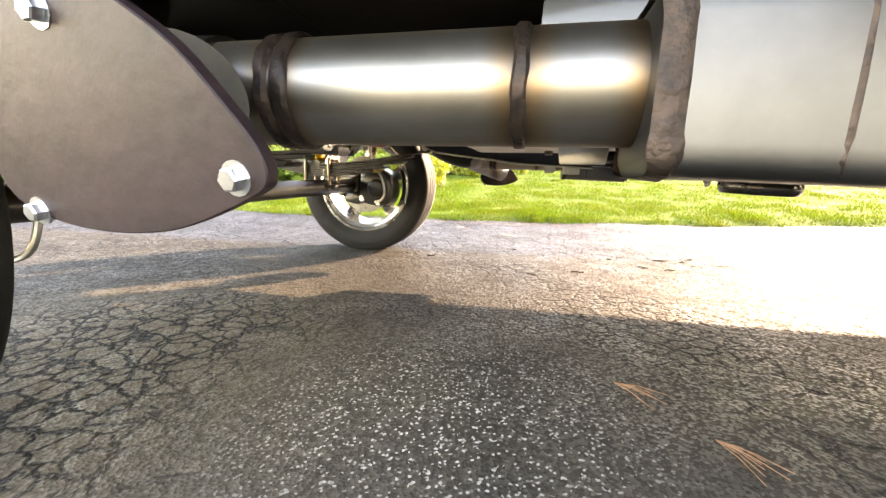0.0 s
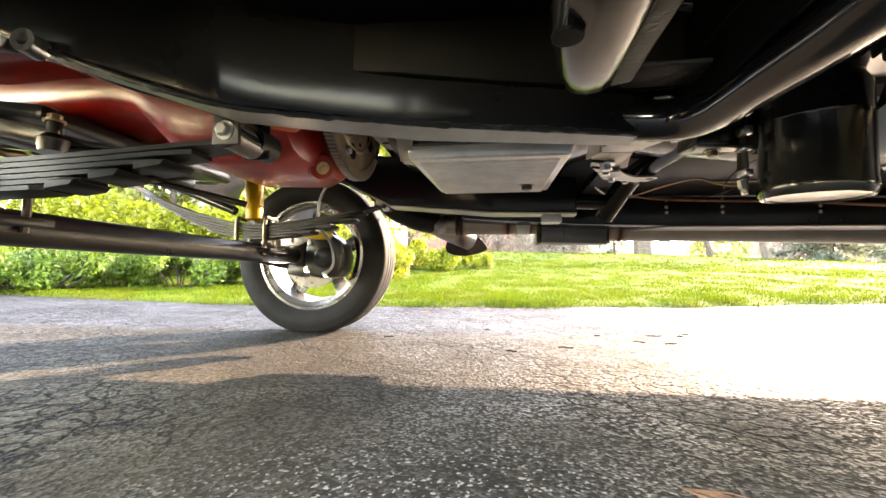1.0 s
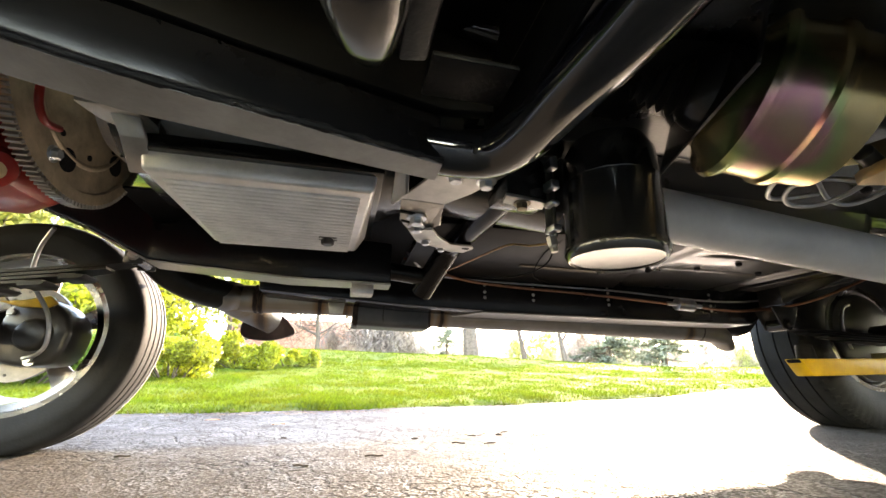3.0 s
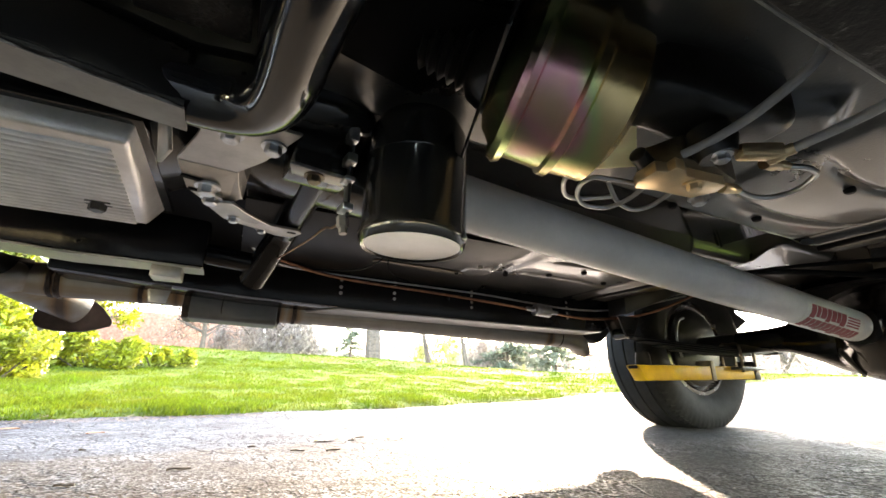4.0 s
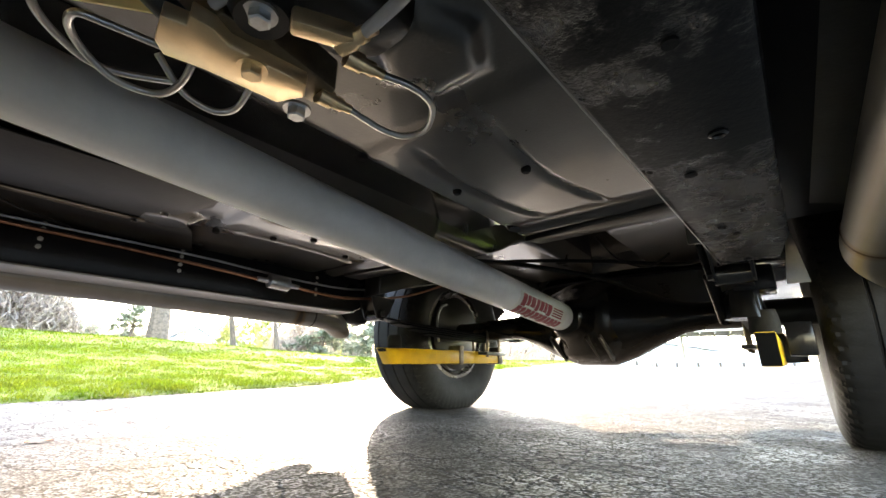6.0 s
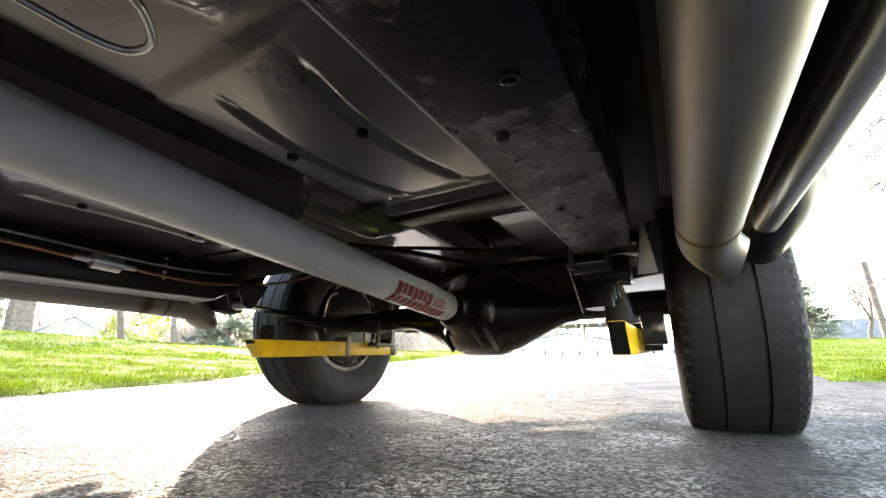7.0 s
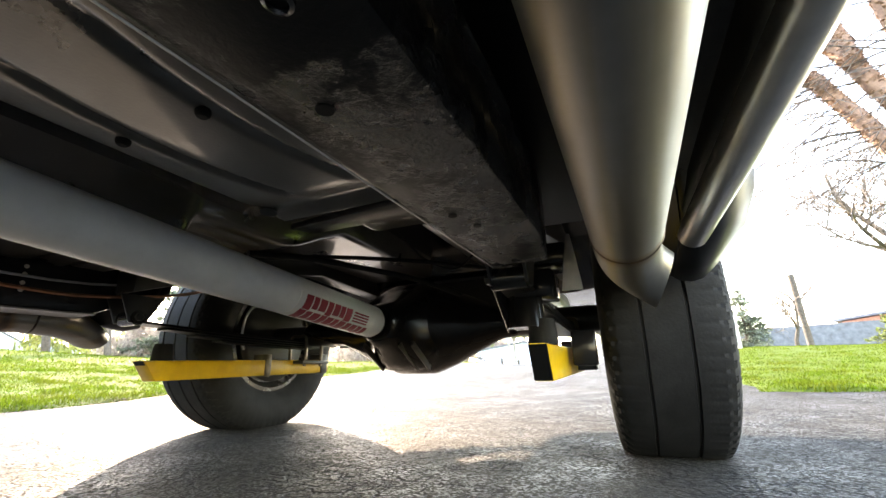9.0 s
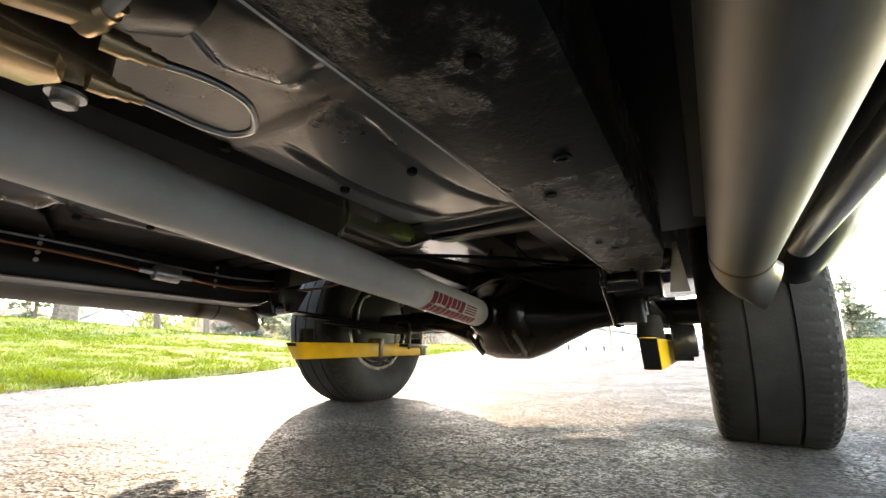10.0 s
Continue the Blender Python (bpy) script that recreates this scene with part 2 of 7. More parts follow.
def asphalt():
    m = bpy.data.materials.new("cracked asphalt")
    m.use_nodes = True
    n, l = m.node_tree.nodes, m.node_tree.links
    b = n["Principled BSDF"]
    tc = n.new("ShaderNodeTexCoord")

    def noise_tex(scale, detail=4, rough=0.6):
        t = n.new("ShaderNodeTexNoise")
        t.inputs["Scale"].default_value, t.inputs["Detail"].default_value, t.inputs["Roughness"].default_value = scale, detail, rough
        l.new(tc.outputs["Object"], t.inputs["Vector"])
        return t

    def ramp(src, p0, c0, p1, c1):
        r = n.new("ShaderNodeValToRGB")
        r.color_ramp.elements[0].position, r.color_ramp.elements[1].position = p0, p1
        r.color_ramp.elements[0].color, r.color_ramp.elements[1].color = (*c0, 1), (*c1, 1)
        l.new(src, r.inputs["Fac"])
        return r

    def mixc(kind, fac, a, bb):
        x = n.new("ShaderNodeMix")
        x.data_type, x.blend_type = "RGBA", kind
        if isinstance(fac, float):
            x.inputs["Factor"].default_value = fac
        else:
            l.new(fac, x.inputs["Factor"])
        l.new(a, x.inputs["A"])
        l.new(bb, x.inputs["B"])
        return x.outputs["Result"]

    def math_node(op, a, bv):
        x = n.new("ShaderNodeMath")
        x.operation = op
        for i, v in enumerate((a, bv)):
            if isinstance(v, (int, float)):
                x.inputs[i].default_value = v
            else:
                l.new(v, x.inputs[i])
        return x.outputs["Value"]

    stains = noise_tex(1.1, 5)
    base = ramp(stains.outputs["Fac"], 0.35, (0.039, 0.036, 0.033), 0.68, (0.062, 0.056, 0.048))
    # an older blue-grey strip of paving runs along the lawn
    xyz = n.new("ShaderNodeSeparateXYZ")
    l.new(tc.outputs["Object"], xyz.inputs["Vector"])
    edge_y = math_node("MULTIPLY_ADD", xyz.outputs["X"], -0.07)
    l.new(xyz.outputs["Y"], edge_y.node.inputs[2])
    strip = math_node("MULTIPLY_ADD", noise_tex(9, 4).outputs["Fac"], 0.09)
    l.new(edge_y, strip.node.inputs[2])
    on_strip = ramp(strip, 0.73, (0, 0, 0), 0.80, (1, 1, 1))
    old = ramp(noise_tex(2.3, 5).outputs["Fac"], 0.35, (0.041, 0.046, 0.055), 0.68, (0.06, 0.065, 0.074))
    laid = mixc("MIX", on_strip.outputs["Color"], base.outputs["Color"], old.outputs["Color"])
    mottle = ramp(noise_tex(38, 5, 0.7).outputs["Fac"], 0.32, (0.72, 0.72, 0.72), 0.7, (1.22, 1.2, 1.17))
    laid = mixc("MULTIPLY", 1.0, laid, mottle.outputs["Color"])
    grit = n.new("ShaderNodeTexVoronoi")
    grit.inputs["Scale"].default_value = 210
    l.new(tc.outputs["Object"], grit.inputs["Vector"])
    gr = ramp(grit.outputs["Color"], 0.4, (0.76, 0.76, 0.76), 1.0, (1.4, 1.38, 1.35))
    col = mixc("MULTIPLY", 0.75, laid, gr.outputs["Color"])
    # pale chips of stone, in drifts
    drift = noise_tex(5.0, 3)
    chips = n.new("ShaderNodeTexVoronoi")
    chips.inputs["Scale"].default_value = 300
    l.new(tc.outputs["Object"], chips.inputs["Vector"])
    sel_chip = ramp(chips.outputs["Color"], 0.78, (0, 0, 0), 0.84, (1, 1, 1))
    dr = ramp(drift.outputs["Fac"], 0.6, (0, 0, 0), 0.78, (0.4, 0.4, 0.4))
    spot = n.new("ShaderNodeVectorMath")
    spot.operation = "DISTANCE"
    spot.inputs[1].default_value = (0.66, -0.44, 0)
    l.new(tc.outputs["Object"], spot.inputs[0])
    sp = ramp(spot.outputs["Value"], 0.05, (0.9, 0.9, 0.9), 0.34, (0, 0, 0))
    drifts = math_node("MAXIMUM", dr.outputs["Color"], sp.outputs["Color"])
    chipmask = math_node("MULTIPLY", sel_chip.outputs["Color"], drifts)
    pale = n.new("ShaderNodeRGB")
    pale.outputs[0].default_value = (0.5, 0.49, 0.47, 1)
    col = mixc("MIX", chipmask, col, pale.outputs[0])
    # two nets of cracks, bent by noise
    bend = noise_tex(14, 4)
    add = n.new("ShaderNodeVectorMath")
    add.operation = "MULTIPLY_ADD"
    add.inputs[1].default_value = (0.06, 0.06, 0.06)
    l.new(bend.outputs["Color"], add.inputs[0])
    l.new(tc.outputs["Object"], add.inputs[2])

    def net(scale, width):
        v = n.new("ShaderNodeTexVoronoi")
        v.feature = "DISTANCE_TO_EDGE"
        v.inputs["Scale"].default_value = scale
        l.new(add.outputs["Vector"], v.inputs["Vector"])
        return ramp(v.outputs["Distance"], width * 0.3, (1, 1, 1), width, (0, 0, 0)).outputs["Color"]

    zone = ramp(noise_tex(1.6, 3).outputs["Fac"], 0.45, (0, 0, 0), 0.6, (1, 1, 1))
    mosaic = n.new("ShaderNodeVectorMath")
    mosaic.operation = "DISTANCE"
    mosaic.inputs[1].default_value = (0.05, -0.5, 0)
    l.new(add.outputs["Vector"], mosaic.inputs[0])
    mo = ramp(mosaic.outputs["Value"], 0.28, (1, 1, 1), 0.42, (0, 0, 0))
    zone2 = ramp(noise_tex(0.9, 3).outputs["Fac"], 0.4, (0.1, 0.1, 0.1), 0.6, (1, 1, 1))
    clear = ramp(spot.outputs["Value"], 0.3, (0.12, 0.12, 0.12), 0.5, (1, 1, 1))
    fine = math_node("MULTIPLY", net(21, 0.11), math_node("MULTIPLY", math_node("MAXIMUM", zone.outputs["Color"], mo.outputs["Color"]), clear.outputs["Color"]))
    wide = math_node("MULTIPLY", net(6.5, 0.03), math_node("MULTIPLY", zone2.outputs["Color"], clear.outputs["Color"]))
    crack = math_node("MAXIMUM", math_node("MAXIMUM", fine, wide), math_node("MULTIPLY", net(8.5, 0.032), on_strip.outputs["Color"]))
    # paler worn mosaic, brightened further to lift the shade that falls there
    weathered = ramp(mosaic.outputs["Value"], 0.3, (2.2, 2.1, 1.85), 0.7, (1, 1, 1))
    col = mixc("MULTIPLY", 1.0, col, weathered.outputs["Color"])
    dark = n.new("ShaderNodeRGB")
    dark.outputs[0].default_value = (0.012, 0.012, 0.012, 1)
    fac = math_node("MULTIPLY", crack, 0.96)
    col = mixc("MIX", fac, col, dark.outputs[0])
    l.new(col, b.inputs["Base Color"])
    # worn faces of the stones shine, the binder between them is dull
    stone = ramp(grit.outputs["Color"], 0.5, (0, 0, 0), 0.58, (1, 1, 1))
    shine = math_node("MULTIPLY", stone.outputs["Color"], ramp(noise_tex(4.5, 5, 0.7).outputs["Fac"], 0.35, (0.3, 0.3, 0.3), 0.7, (1, 1, 1)).outputs["Color"])
    l.new(math_node("MULTIPLY_ADD", shine, 0.2), b.inputs["Specular IOR Level"])
    b.inputs["Specular IOR Level"].links[0].from_node.inputs[2].default_value = 0.05
    l.new(math_node("MULTIPLY_ADD", shine, -0.42), b.inputs["Roughness"])
    b.inputs["Roughness"].links[0].from_node.inputs[2].default_value = 0.86
    h = math_node("SUBTRACT", grit.outputs["Distance"], math_node("MULTIPLY", crack, 3.0))
    bp = n.new("ShaderNodeBump")
    bp.inputs["Strength"].default_value = 0.5
    bp.inputs["Distance"].default_value = 0.003
    l.new(h, bp.inputs["Height"])
    l.new(bp.outputs["Normal"], b.inputs["Normal"])
    return m


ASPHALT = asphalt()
SOIL = material("lawn soil and thatch", (0.072, 0.1, 0.012), 0.9, 0, 0.3, 6, 0.6, 60, spec=0.05, color2=(0.06, 0.09, 0.02))
GRASS = material("green grass blades", (0.05, 0.1, 0.006), 0.85, 0, 0.2, 3.2, spec=0.08, island=0.45, translucent=0.4, color2=(0.097, 0.11, 0.011))
HEDGE = material("bright yellow green shrub leaves", (0.28, 0.31, 0.022), 0.4, 0, 0.2, 5, island=0.5, translucent=0.45)
IVY = material("green groundcover leaves", (0.13, 0.22, 0.03), 0.45, 0, 0.2, 5, island=0.6, translucent=0.4)
NEEDLE = material("conifer needles", (0.2, 0.235, 0.18), 0.6, 0, 0.2, 2, island=0.3, translucent=0.45)
SPRING = material("young yellow green leaves", (0.26, 0.29, 0.08), 0.5, 0, 0.2, 2, island=0.4, translucent=0.4)
PINK = material("reddish spring twigs", (0.46, 0.31, 0.26), 0.7, 0, 0.2, 2, island=0.3, translucent=0.45)
BARK = material("grey brown bark", (0.11, 0.088, 0.072), 0.85, 0, 0.3, 12, 0.7, 40)
DARKTWIG = material("dark birch twigs", (0.1, 0.075, 0.065), 0.7, 0, 0.25, 10)
TWIG = material("bare grey twigs", (0.17, 0.138, 0.122), 0.8, 0, 0.25, 10)
# twice as pale as TWIG: the haze of distance is put into the colour
FARTWIG = material("haze-paled bare woods", (0.34, 0.29, 0.26), 0.9, 0, 0.2, 0.4, island=0.3, translucent=0.3)
BIRCH = material("peeling river birch bark", (0.27, 0.16, 0.11), 0.75, 0, 0.3, 22, 0.8, 60, color2=(0.16, 0.09, 0.07))
HOUSEWALL = material("pale blue siding", (0.5, 0.56, 0.66), 0.7, 0, 0.1, 2)
ROOF = material("grey shingle roof", (0.16, 0.17, 0.2), 0.85, 0, 0.2, 4, 0.3, 20)
# brick red made paler for the haze in front of the houses
BRICKRED = material("haze-paled red brick wall", (0.5, 0.24, 0.18), 0.85, 0, 0.25, 6, 0.4, 30)
DARKPANE = material("dark window pane", (0.03, 0.035, 0.04), 0.08, 0, 0.1, 4)
DEADLEAF = material("dry orange leaf", (0.3, 0.12, 0.025), 0.6, 0, 0.2, 40, translucent=0.2)
STICK = material("dead twig", (0.07, 0.05, 0.04), 0.8, 0, 0.3, 60)
PINE = material("dry pine needles", (0.26, 0.13, 0.07), 0.6, 0, 0.2, 60)
STICKPALE = material("dry brown stalks", (0.16, 0.105, 0.06), 0.8, 0, 0.3, 3, island=0.5)


# ---- mesh helpers ----
def finish(name, bm, mat, parent=None, label="", smooth=True, angle=40):
    bmesh.ops.recalc_face_normals(bm, faces=bm.faces[:])
    me = bpy.data.meshes.new(name)
    if smooth:
        for f in bm.faces:
            f.smooth = True
        lim = radians(angle)
        for e in bm.edges:
            if len(e.link_faces) == 2 and e.calc_face_angle(0) > lim:
                e.smooth = False
    bm.to_mesh(me)
    bm.free()
    me.materials.append(mat)
    ob = new(name, me)
    if parent:
        ob.parent = parent
    if label:
        tagged(ob, label=label)
    return ob


part = finish


def spline(pts, n=6):
    """Points of a smooth curve through pts."""
    pts = [Vector(p) for p in pts]
    if len(pts) < 3:
        return pts
    out = []
    for i in range(len(pts) - 1):
        p0, p1, p2, p3 = pts[max(i - 1, 0)], pts[i], pts[i + 1], pts[min(i + 2, len(pts) - 1)]
        for k in range(n):
            t = k / n
            out.append(0.5 * (2 * p1 + (p2 - p0) * t + (2 * p0 - 5 * p1 + 4 * p2 - p3) * t * t + (3 * p1 - p0 - 3 * p2 + p3) * t ** 3))
    out.append(pts[-1])
    return out


def tube_into(bm, pts, r, seg=12, cap=True, radii=None, squash=1.0):
    pts = [Vector(p) for p in pts]
    rings = []
    ref = None
    for i, p in enumerate(pts):
        d = (pts[min(i + 1, len(pts) - 1)] - pts[max(i - 1, 0)]).normalized()
        if ref is None:
            ref = d.cross(Vector((0, 0, 1)))
            if ref.length < 0.1:
                ref = d.cross(Vector((0, 1, 0)))
        u = (ref - d * ref.dot(d)).normalized()
        ref = u
        v = d.cross(u)
        rr = radii[i] if radii else r
        rings.append([bm.verts.new(p + u * (math.cos(a) * rr) + v * (math.sin(a) * rr * squash)) for a in [2 * math.pi * k / seg for k in range(seg)]])
    for a, b in zip(rings, rings[1:]):
        for k in range(seg):
            bm.faces.new((a[k], a[(k + 1) % seg], b[(k + 1) % seg], b[k]))
    if cap:
        bm.faces.new(rings[0][::-1])
        bm.faces.new(rings[-1])
    return bm


def tube(pts, r, seg=14, cap=True, radii=None, smooth_n=0, squash=1.0):
    if smooth_n:
        pts = spline(pts, smooth_n)
    return tube_into(bmesh.new(), pts, r, seg, cap, radii, squash)


def axes(direction):
    d = Vector(direction).normalized()
    u = d.cross(Vector((0, 0, 1)))
    if u.length < 0.05:
        u = d.cross(Vector((0, 1, 0)))
    u.normalize()
    return d, u, d.cross(u)


def lathe_into(bm, profile, origin, direction, seg=32, close=False):
    """profile: (along, radius) pairs."""
    d, u, v = axes(direction)
    o = Vector(origin)
    rings = []
    for a, r in profile:
        if r < 1e-6:
            rings.append([bm.verts.new(o + d * a)])
        else:
            rings.append([bm.verts.new(o + d * a + u * (r * math.cos(t)) + v * (r * math.sin(t))) for t in [2 * math.pi * k / seg for k in range(seg)]])
    pairs = list(zip(rings, rings[1:]))
    if close:
        pairs.append((rings[-1], rings[0]))
    for a, b in pairs:
        for k in range(seg):
            k2 = (k + 1) % seg
            if len(a) == 1 and len(b) == 1:
                continue
            if len(a) == 1:
                bm.faces.new((a[0], b[k], b[k2]))
            elif len(b) == 1:
                bm.faces.new((a[k], a[k2], b[0]))
            else:
                bm.faces.new((a[k], a[k2], b[k2], b[k]))
    return bm


def lathe(profile, origin, direction, seg=32, close=False):
    return lathe_into(bmesh.new(), profile, origin, direction, seg, close)


def bevelled(bm, w, seg=2):
    if w:
        bmesh.ops.bevel(bm, geom=bm.edges[:], offset=w, segments=seg, profile=0.5, affect="EDGES")
    return bm


def box(c, s, bevel=0.004, rot=(0, 0, 0), seg=2):
    bm = bmesh.new()
    bmesh.ops.create_cube(bm, size=1)
    bmesh.ops.scale(bm, vec=s, verts=bm.verts)
    bevelled(bm, bevel, seg)
    bmesh.ops.transform(bm, matrix=pose(*c, *rot), verts=bm.verts)
    return bm


def prism(poly, h0, h1, bevel=0.003, axis="z", seg=2):
    """A flat outline given thickness along one axis."""
    bm = bmesh.new()
    put = {"z": lambda a, b, h: (a, b, h), "y": lambda a, b, h: (a, h, b), "x": lambda a, b, h: (h, a, b)}[axis]
    lo = [bm.verts.new(put(a, b, h0)) for a, b in poly]
    hi = [bm.verts.new(put(a, b, h1)) for a, b in poly]
    bm.faces.new(lo)
    bm.faces.new(hi[::-1])
    for i in range(len(poly)):
        j = (i + 1) % len(poly)
        bm.faces.new((lo[i], hi[i], hi[j], lo[j]))
    bmesh.ops.recalc_face_normals(bm, faces=bm.faces[:])
    return bevelled(bm, bevel, seg)


def loft(sections, cap=True, closed=True):
    """sections: lists of equal length of points."""
    bm = bmesh.new()
    rows = [[bm.verts.new(p) for p in s] for s in sections]
    n = len(rows[0])
    for a, b in zip(rows, rows[1:]):
        for k in range(n if closed else n - 1):
            bm.faces.new((a[k], a[(k + 1) % n], b[(k + 1) % n], b[k]))
    if cap and closed:
        bm.faces.new(rows[0][::-1])
        bm.faces.new(rows[-1])
    return bm


def sheet(fn, xs, ys, thick=0.0):
    """A surface z = fn(x, y) over a grid, as a thin pressed sheet."""
    bm = bmesh.new()
    g = [[bm.verts.new((x, y, fn(x, y))) for y in ys] for x in xs]
    for i in range(len(xs) - 1):
        for j in range(len(ys) - 1):
            bm.faces.new((g[i][j], g[i + 1][j], g[i + 1][j + 1], g[i][j + 1]))
    if thick:
        bmesh.ops.recalc_face_normals(bm, faces=bm.faces[:])
        bmesh.ops.solidify(bm, geom=bm.faces[:], thickness=thick)
    return bm


def hexbolt(name, at, direction, size, parent, mat=None, washer=True):
    d = Vector(direction).normalized()
    h = size * 0.62
    bm = lathe([(0, 0), (0, size * 0.58), (h * 0.85, size * 0.58), (h, size * 0.48), (h, 0)], at, d, 6)
    if washer:
        lathe_into(bm, [(-size * 0.12, 0), (-size * 0.12, size * 0.85), (size * 0.06, size * 0.85), (size * 0.06, 0)], at, d, 16)
    return finish(name, bm, mat or ZINC, parent, smooth=True, angle=25)


def smooth(a, b, x):
    t = min(1, max(0, (x - a) / (b - a)))
    return t * t * (3 - 2 * t)


def lerp_table(table, x):
    if x <= table[0][0]:
        return table[0][1]
    for (x0, y0), (x1, y1) in zip(table, table[1:]):
        if x <= x1:
            return y0 + (y1 - y0) * (x - x0) / (x1 - x0)
    return table[-1][1]


# ---- ground ----
EDGE = [(-40, 6), (-6, 2.1), (-3, 1.7), (-1.2, 1.6), (0.25, 1.75), (1.5, 1.95), (3, 2.25), (4.6, 2.9), (9, 3.5), (14, 4.2), (60, 9)]
CREST = [(-180, 0.5), (-60, 1.2), (-25, 1.5), (-13, 1.8), (0, 0.8), (12, 0.7), (23, 1.3), (40, 1.4), (50, 1.6), (73, 3.1), (92, 3.6), (106, 3.9), (118, 3.0), (135, 1.2), (180, 0.5)]
CENTRE = (1.0, -0.5)


def lawnness(x, y):
    wob = 0.05 * noise.noise((x * 1.7, y * 1.7, 0)) + 0.025 * noise.noise((x * 7, y * 7, 3))
    right = y - lerp_table(EDGE, x) + wob
    left = min(x - 4.45, -1.25 - 0.05 * (x - 4.4) - y) + wob
    return max(right, left)


def rise(x, y):
    dx, dy = x - CENTRE[0], y - CENTRE[1]
    r = math.hypot(dx, dy)
    h = 0.16 + math.tan(radians(lerp_table(CREST, math.degrees(math.atan2(dy, dx))))) * 16
    return h * smooth(1.0, 17.0, r) * smooth(0.8, 4.0, r) if r > 2.2 else 0.0


def lawn_z(x, y):
    return rise(x, y) - 0.03 + 0.05 * smooth(-0.02, 0.18, lawnness(x, y)) + 0.012 * noise.noise((x * 2.2, y * 2.2, 9))


def polar(fn, radii, n_az, keep=None):
    bm = bmesh.new()
    rows = []
    for r in radii:
        rows.append([bm.verts.new((CENTRE[0] + r * math.cos(a), CENTRE[1] + r * math.sin(a), fn(CENTRE[0] + r * math.cos(a), CENTRE[1] + r * math.sin(a)))) for a in [2 * math.pi * k / n_az for k in range(n_az)]])
    hub = bm.verts.new((*CENTRE, fn(*CENTRE)))
    for k in range(n_az):
        bm.faces.new((hub, rows[0][k], rows[0][(k + 1) % n_az]))
    for a, b in zip(rows, rows[1:]):
        for k in range(n_az):
            bm.faces.new((a[k], b[k], b[(k + 1) % n_az], a[(k + 1) % n_az]))
    return bm


RADII = [0.3 + 0.13 * i for i in range(60)] + [8.5, 9.5, 11, 13, 15, 17, 20, 26, 40, 80, 200, 600, 1600]
ground = finish("ground", polar(lawn_z, RADII, 240), SOIL)
tagged(ground, "green spring lawn soil that rises away from the drive", "ground", kind="structure")


def drive_z(x, y):
    return rise(x, y)


def build_drive():
    bm = bmesh.new()
    xs = [-14, -10, -7, -5] + [-3.5 + 0.25 * i for i in range(41)] + [7, 8, 9.5, 11, 13, 16, 20, 26, 36]
    rows = []
    for x in xs:
        top = lerp_table(EDGE, x) + 0.25
        ys = [-9 + (top + 9) * k / 48 for k in range(49)]
        rows.append([bm.verts.new((x, y, drive_z(x, y))) for y in ys])
    for a, b in zip(rows, rows[1:]):
        for k in range(48):
            bm.faces.new((a[k], b[k], b[k + 1], a[k + 1]))
    gone = [f for f in bm.faces if f.calc_center_median().x > 4.75 and f.calc_center_median().y < -1.45 - 0.05 * (f.calc_center_median().x - 4.4)]
    bmesh.ops.delete(bm, geom=gone, context="FACES")
    return bm


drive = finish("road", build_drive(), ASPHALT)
tagged(drive, "worn grey asphalt drive with a net of cracks", "driveway", kind="structure")

# ---- the car ----
car = new("classic_car")
tagged(car, "black classic hot rod with side exhausts, parked on the asphalt drive", "car")


def group_part(name, label=""):
    ob = new(name)
    ob.parent = car
    if label:
        tagged(ob, label=label)
    return ob


# body shell: a dark hull with a cabin, which throws the shadow
def hull_section(x, zb, zt, w, top=0.8):
    pts = []
    for k in range(20):
        a = 2 * math.pi * k / 20
        c, s = math.cos(a), math.sin(a)
        yy = math.copysign(abs(c) ** 0.45, c) * w
        zz = (zb + zt) / 2 + math.copysign(abs(s) ** 0.45, s) * (zt - zb) / 2
        pts.append((x, yy * (1 if s < 0 else top + (1 - top) * (1 - s)), zz))
    return pts


hull = [hull_section(x, zb, zt, w) for x, zb, zt, w in (
    (-0.72, 0.62, 0.86, 0.5), (-0.6, 0.6, 0.98, 0.7), (0.35, 0.66, 1.06, 0.8), (0.6, 0.62, 1.1, 0.84), (1.0, 0.56, 1.16, 0.86), (2.2, 0.56, 1.16, 0.86),
    (2.6, 0.72, 1.14, 0.84), (3.2, 0.70, 1.08, 0.82), (3.34, 0.5, 1.06, 0.82), (3.9, 0.5, 0.98, 0.8), (4.0, 0.52, 0.94, 0.78), (4.04, 0.58, 0.86, 0.7))]
part("body", loft(hull), BODY, car)
cabin = [hull_section(x, 1.1, zt, w, 0.8) for x, zt, w in ((0.95, 1.16, 0.72), (1.3, 1.5, 0.7), (1.8, 1.58, 0.7), (2.4, 1.5, 0.68), (3.1, 1.14, 0.6))]
part("roof", loft(cabin), BODY, car)


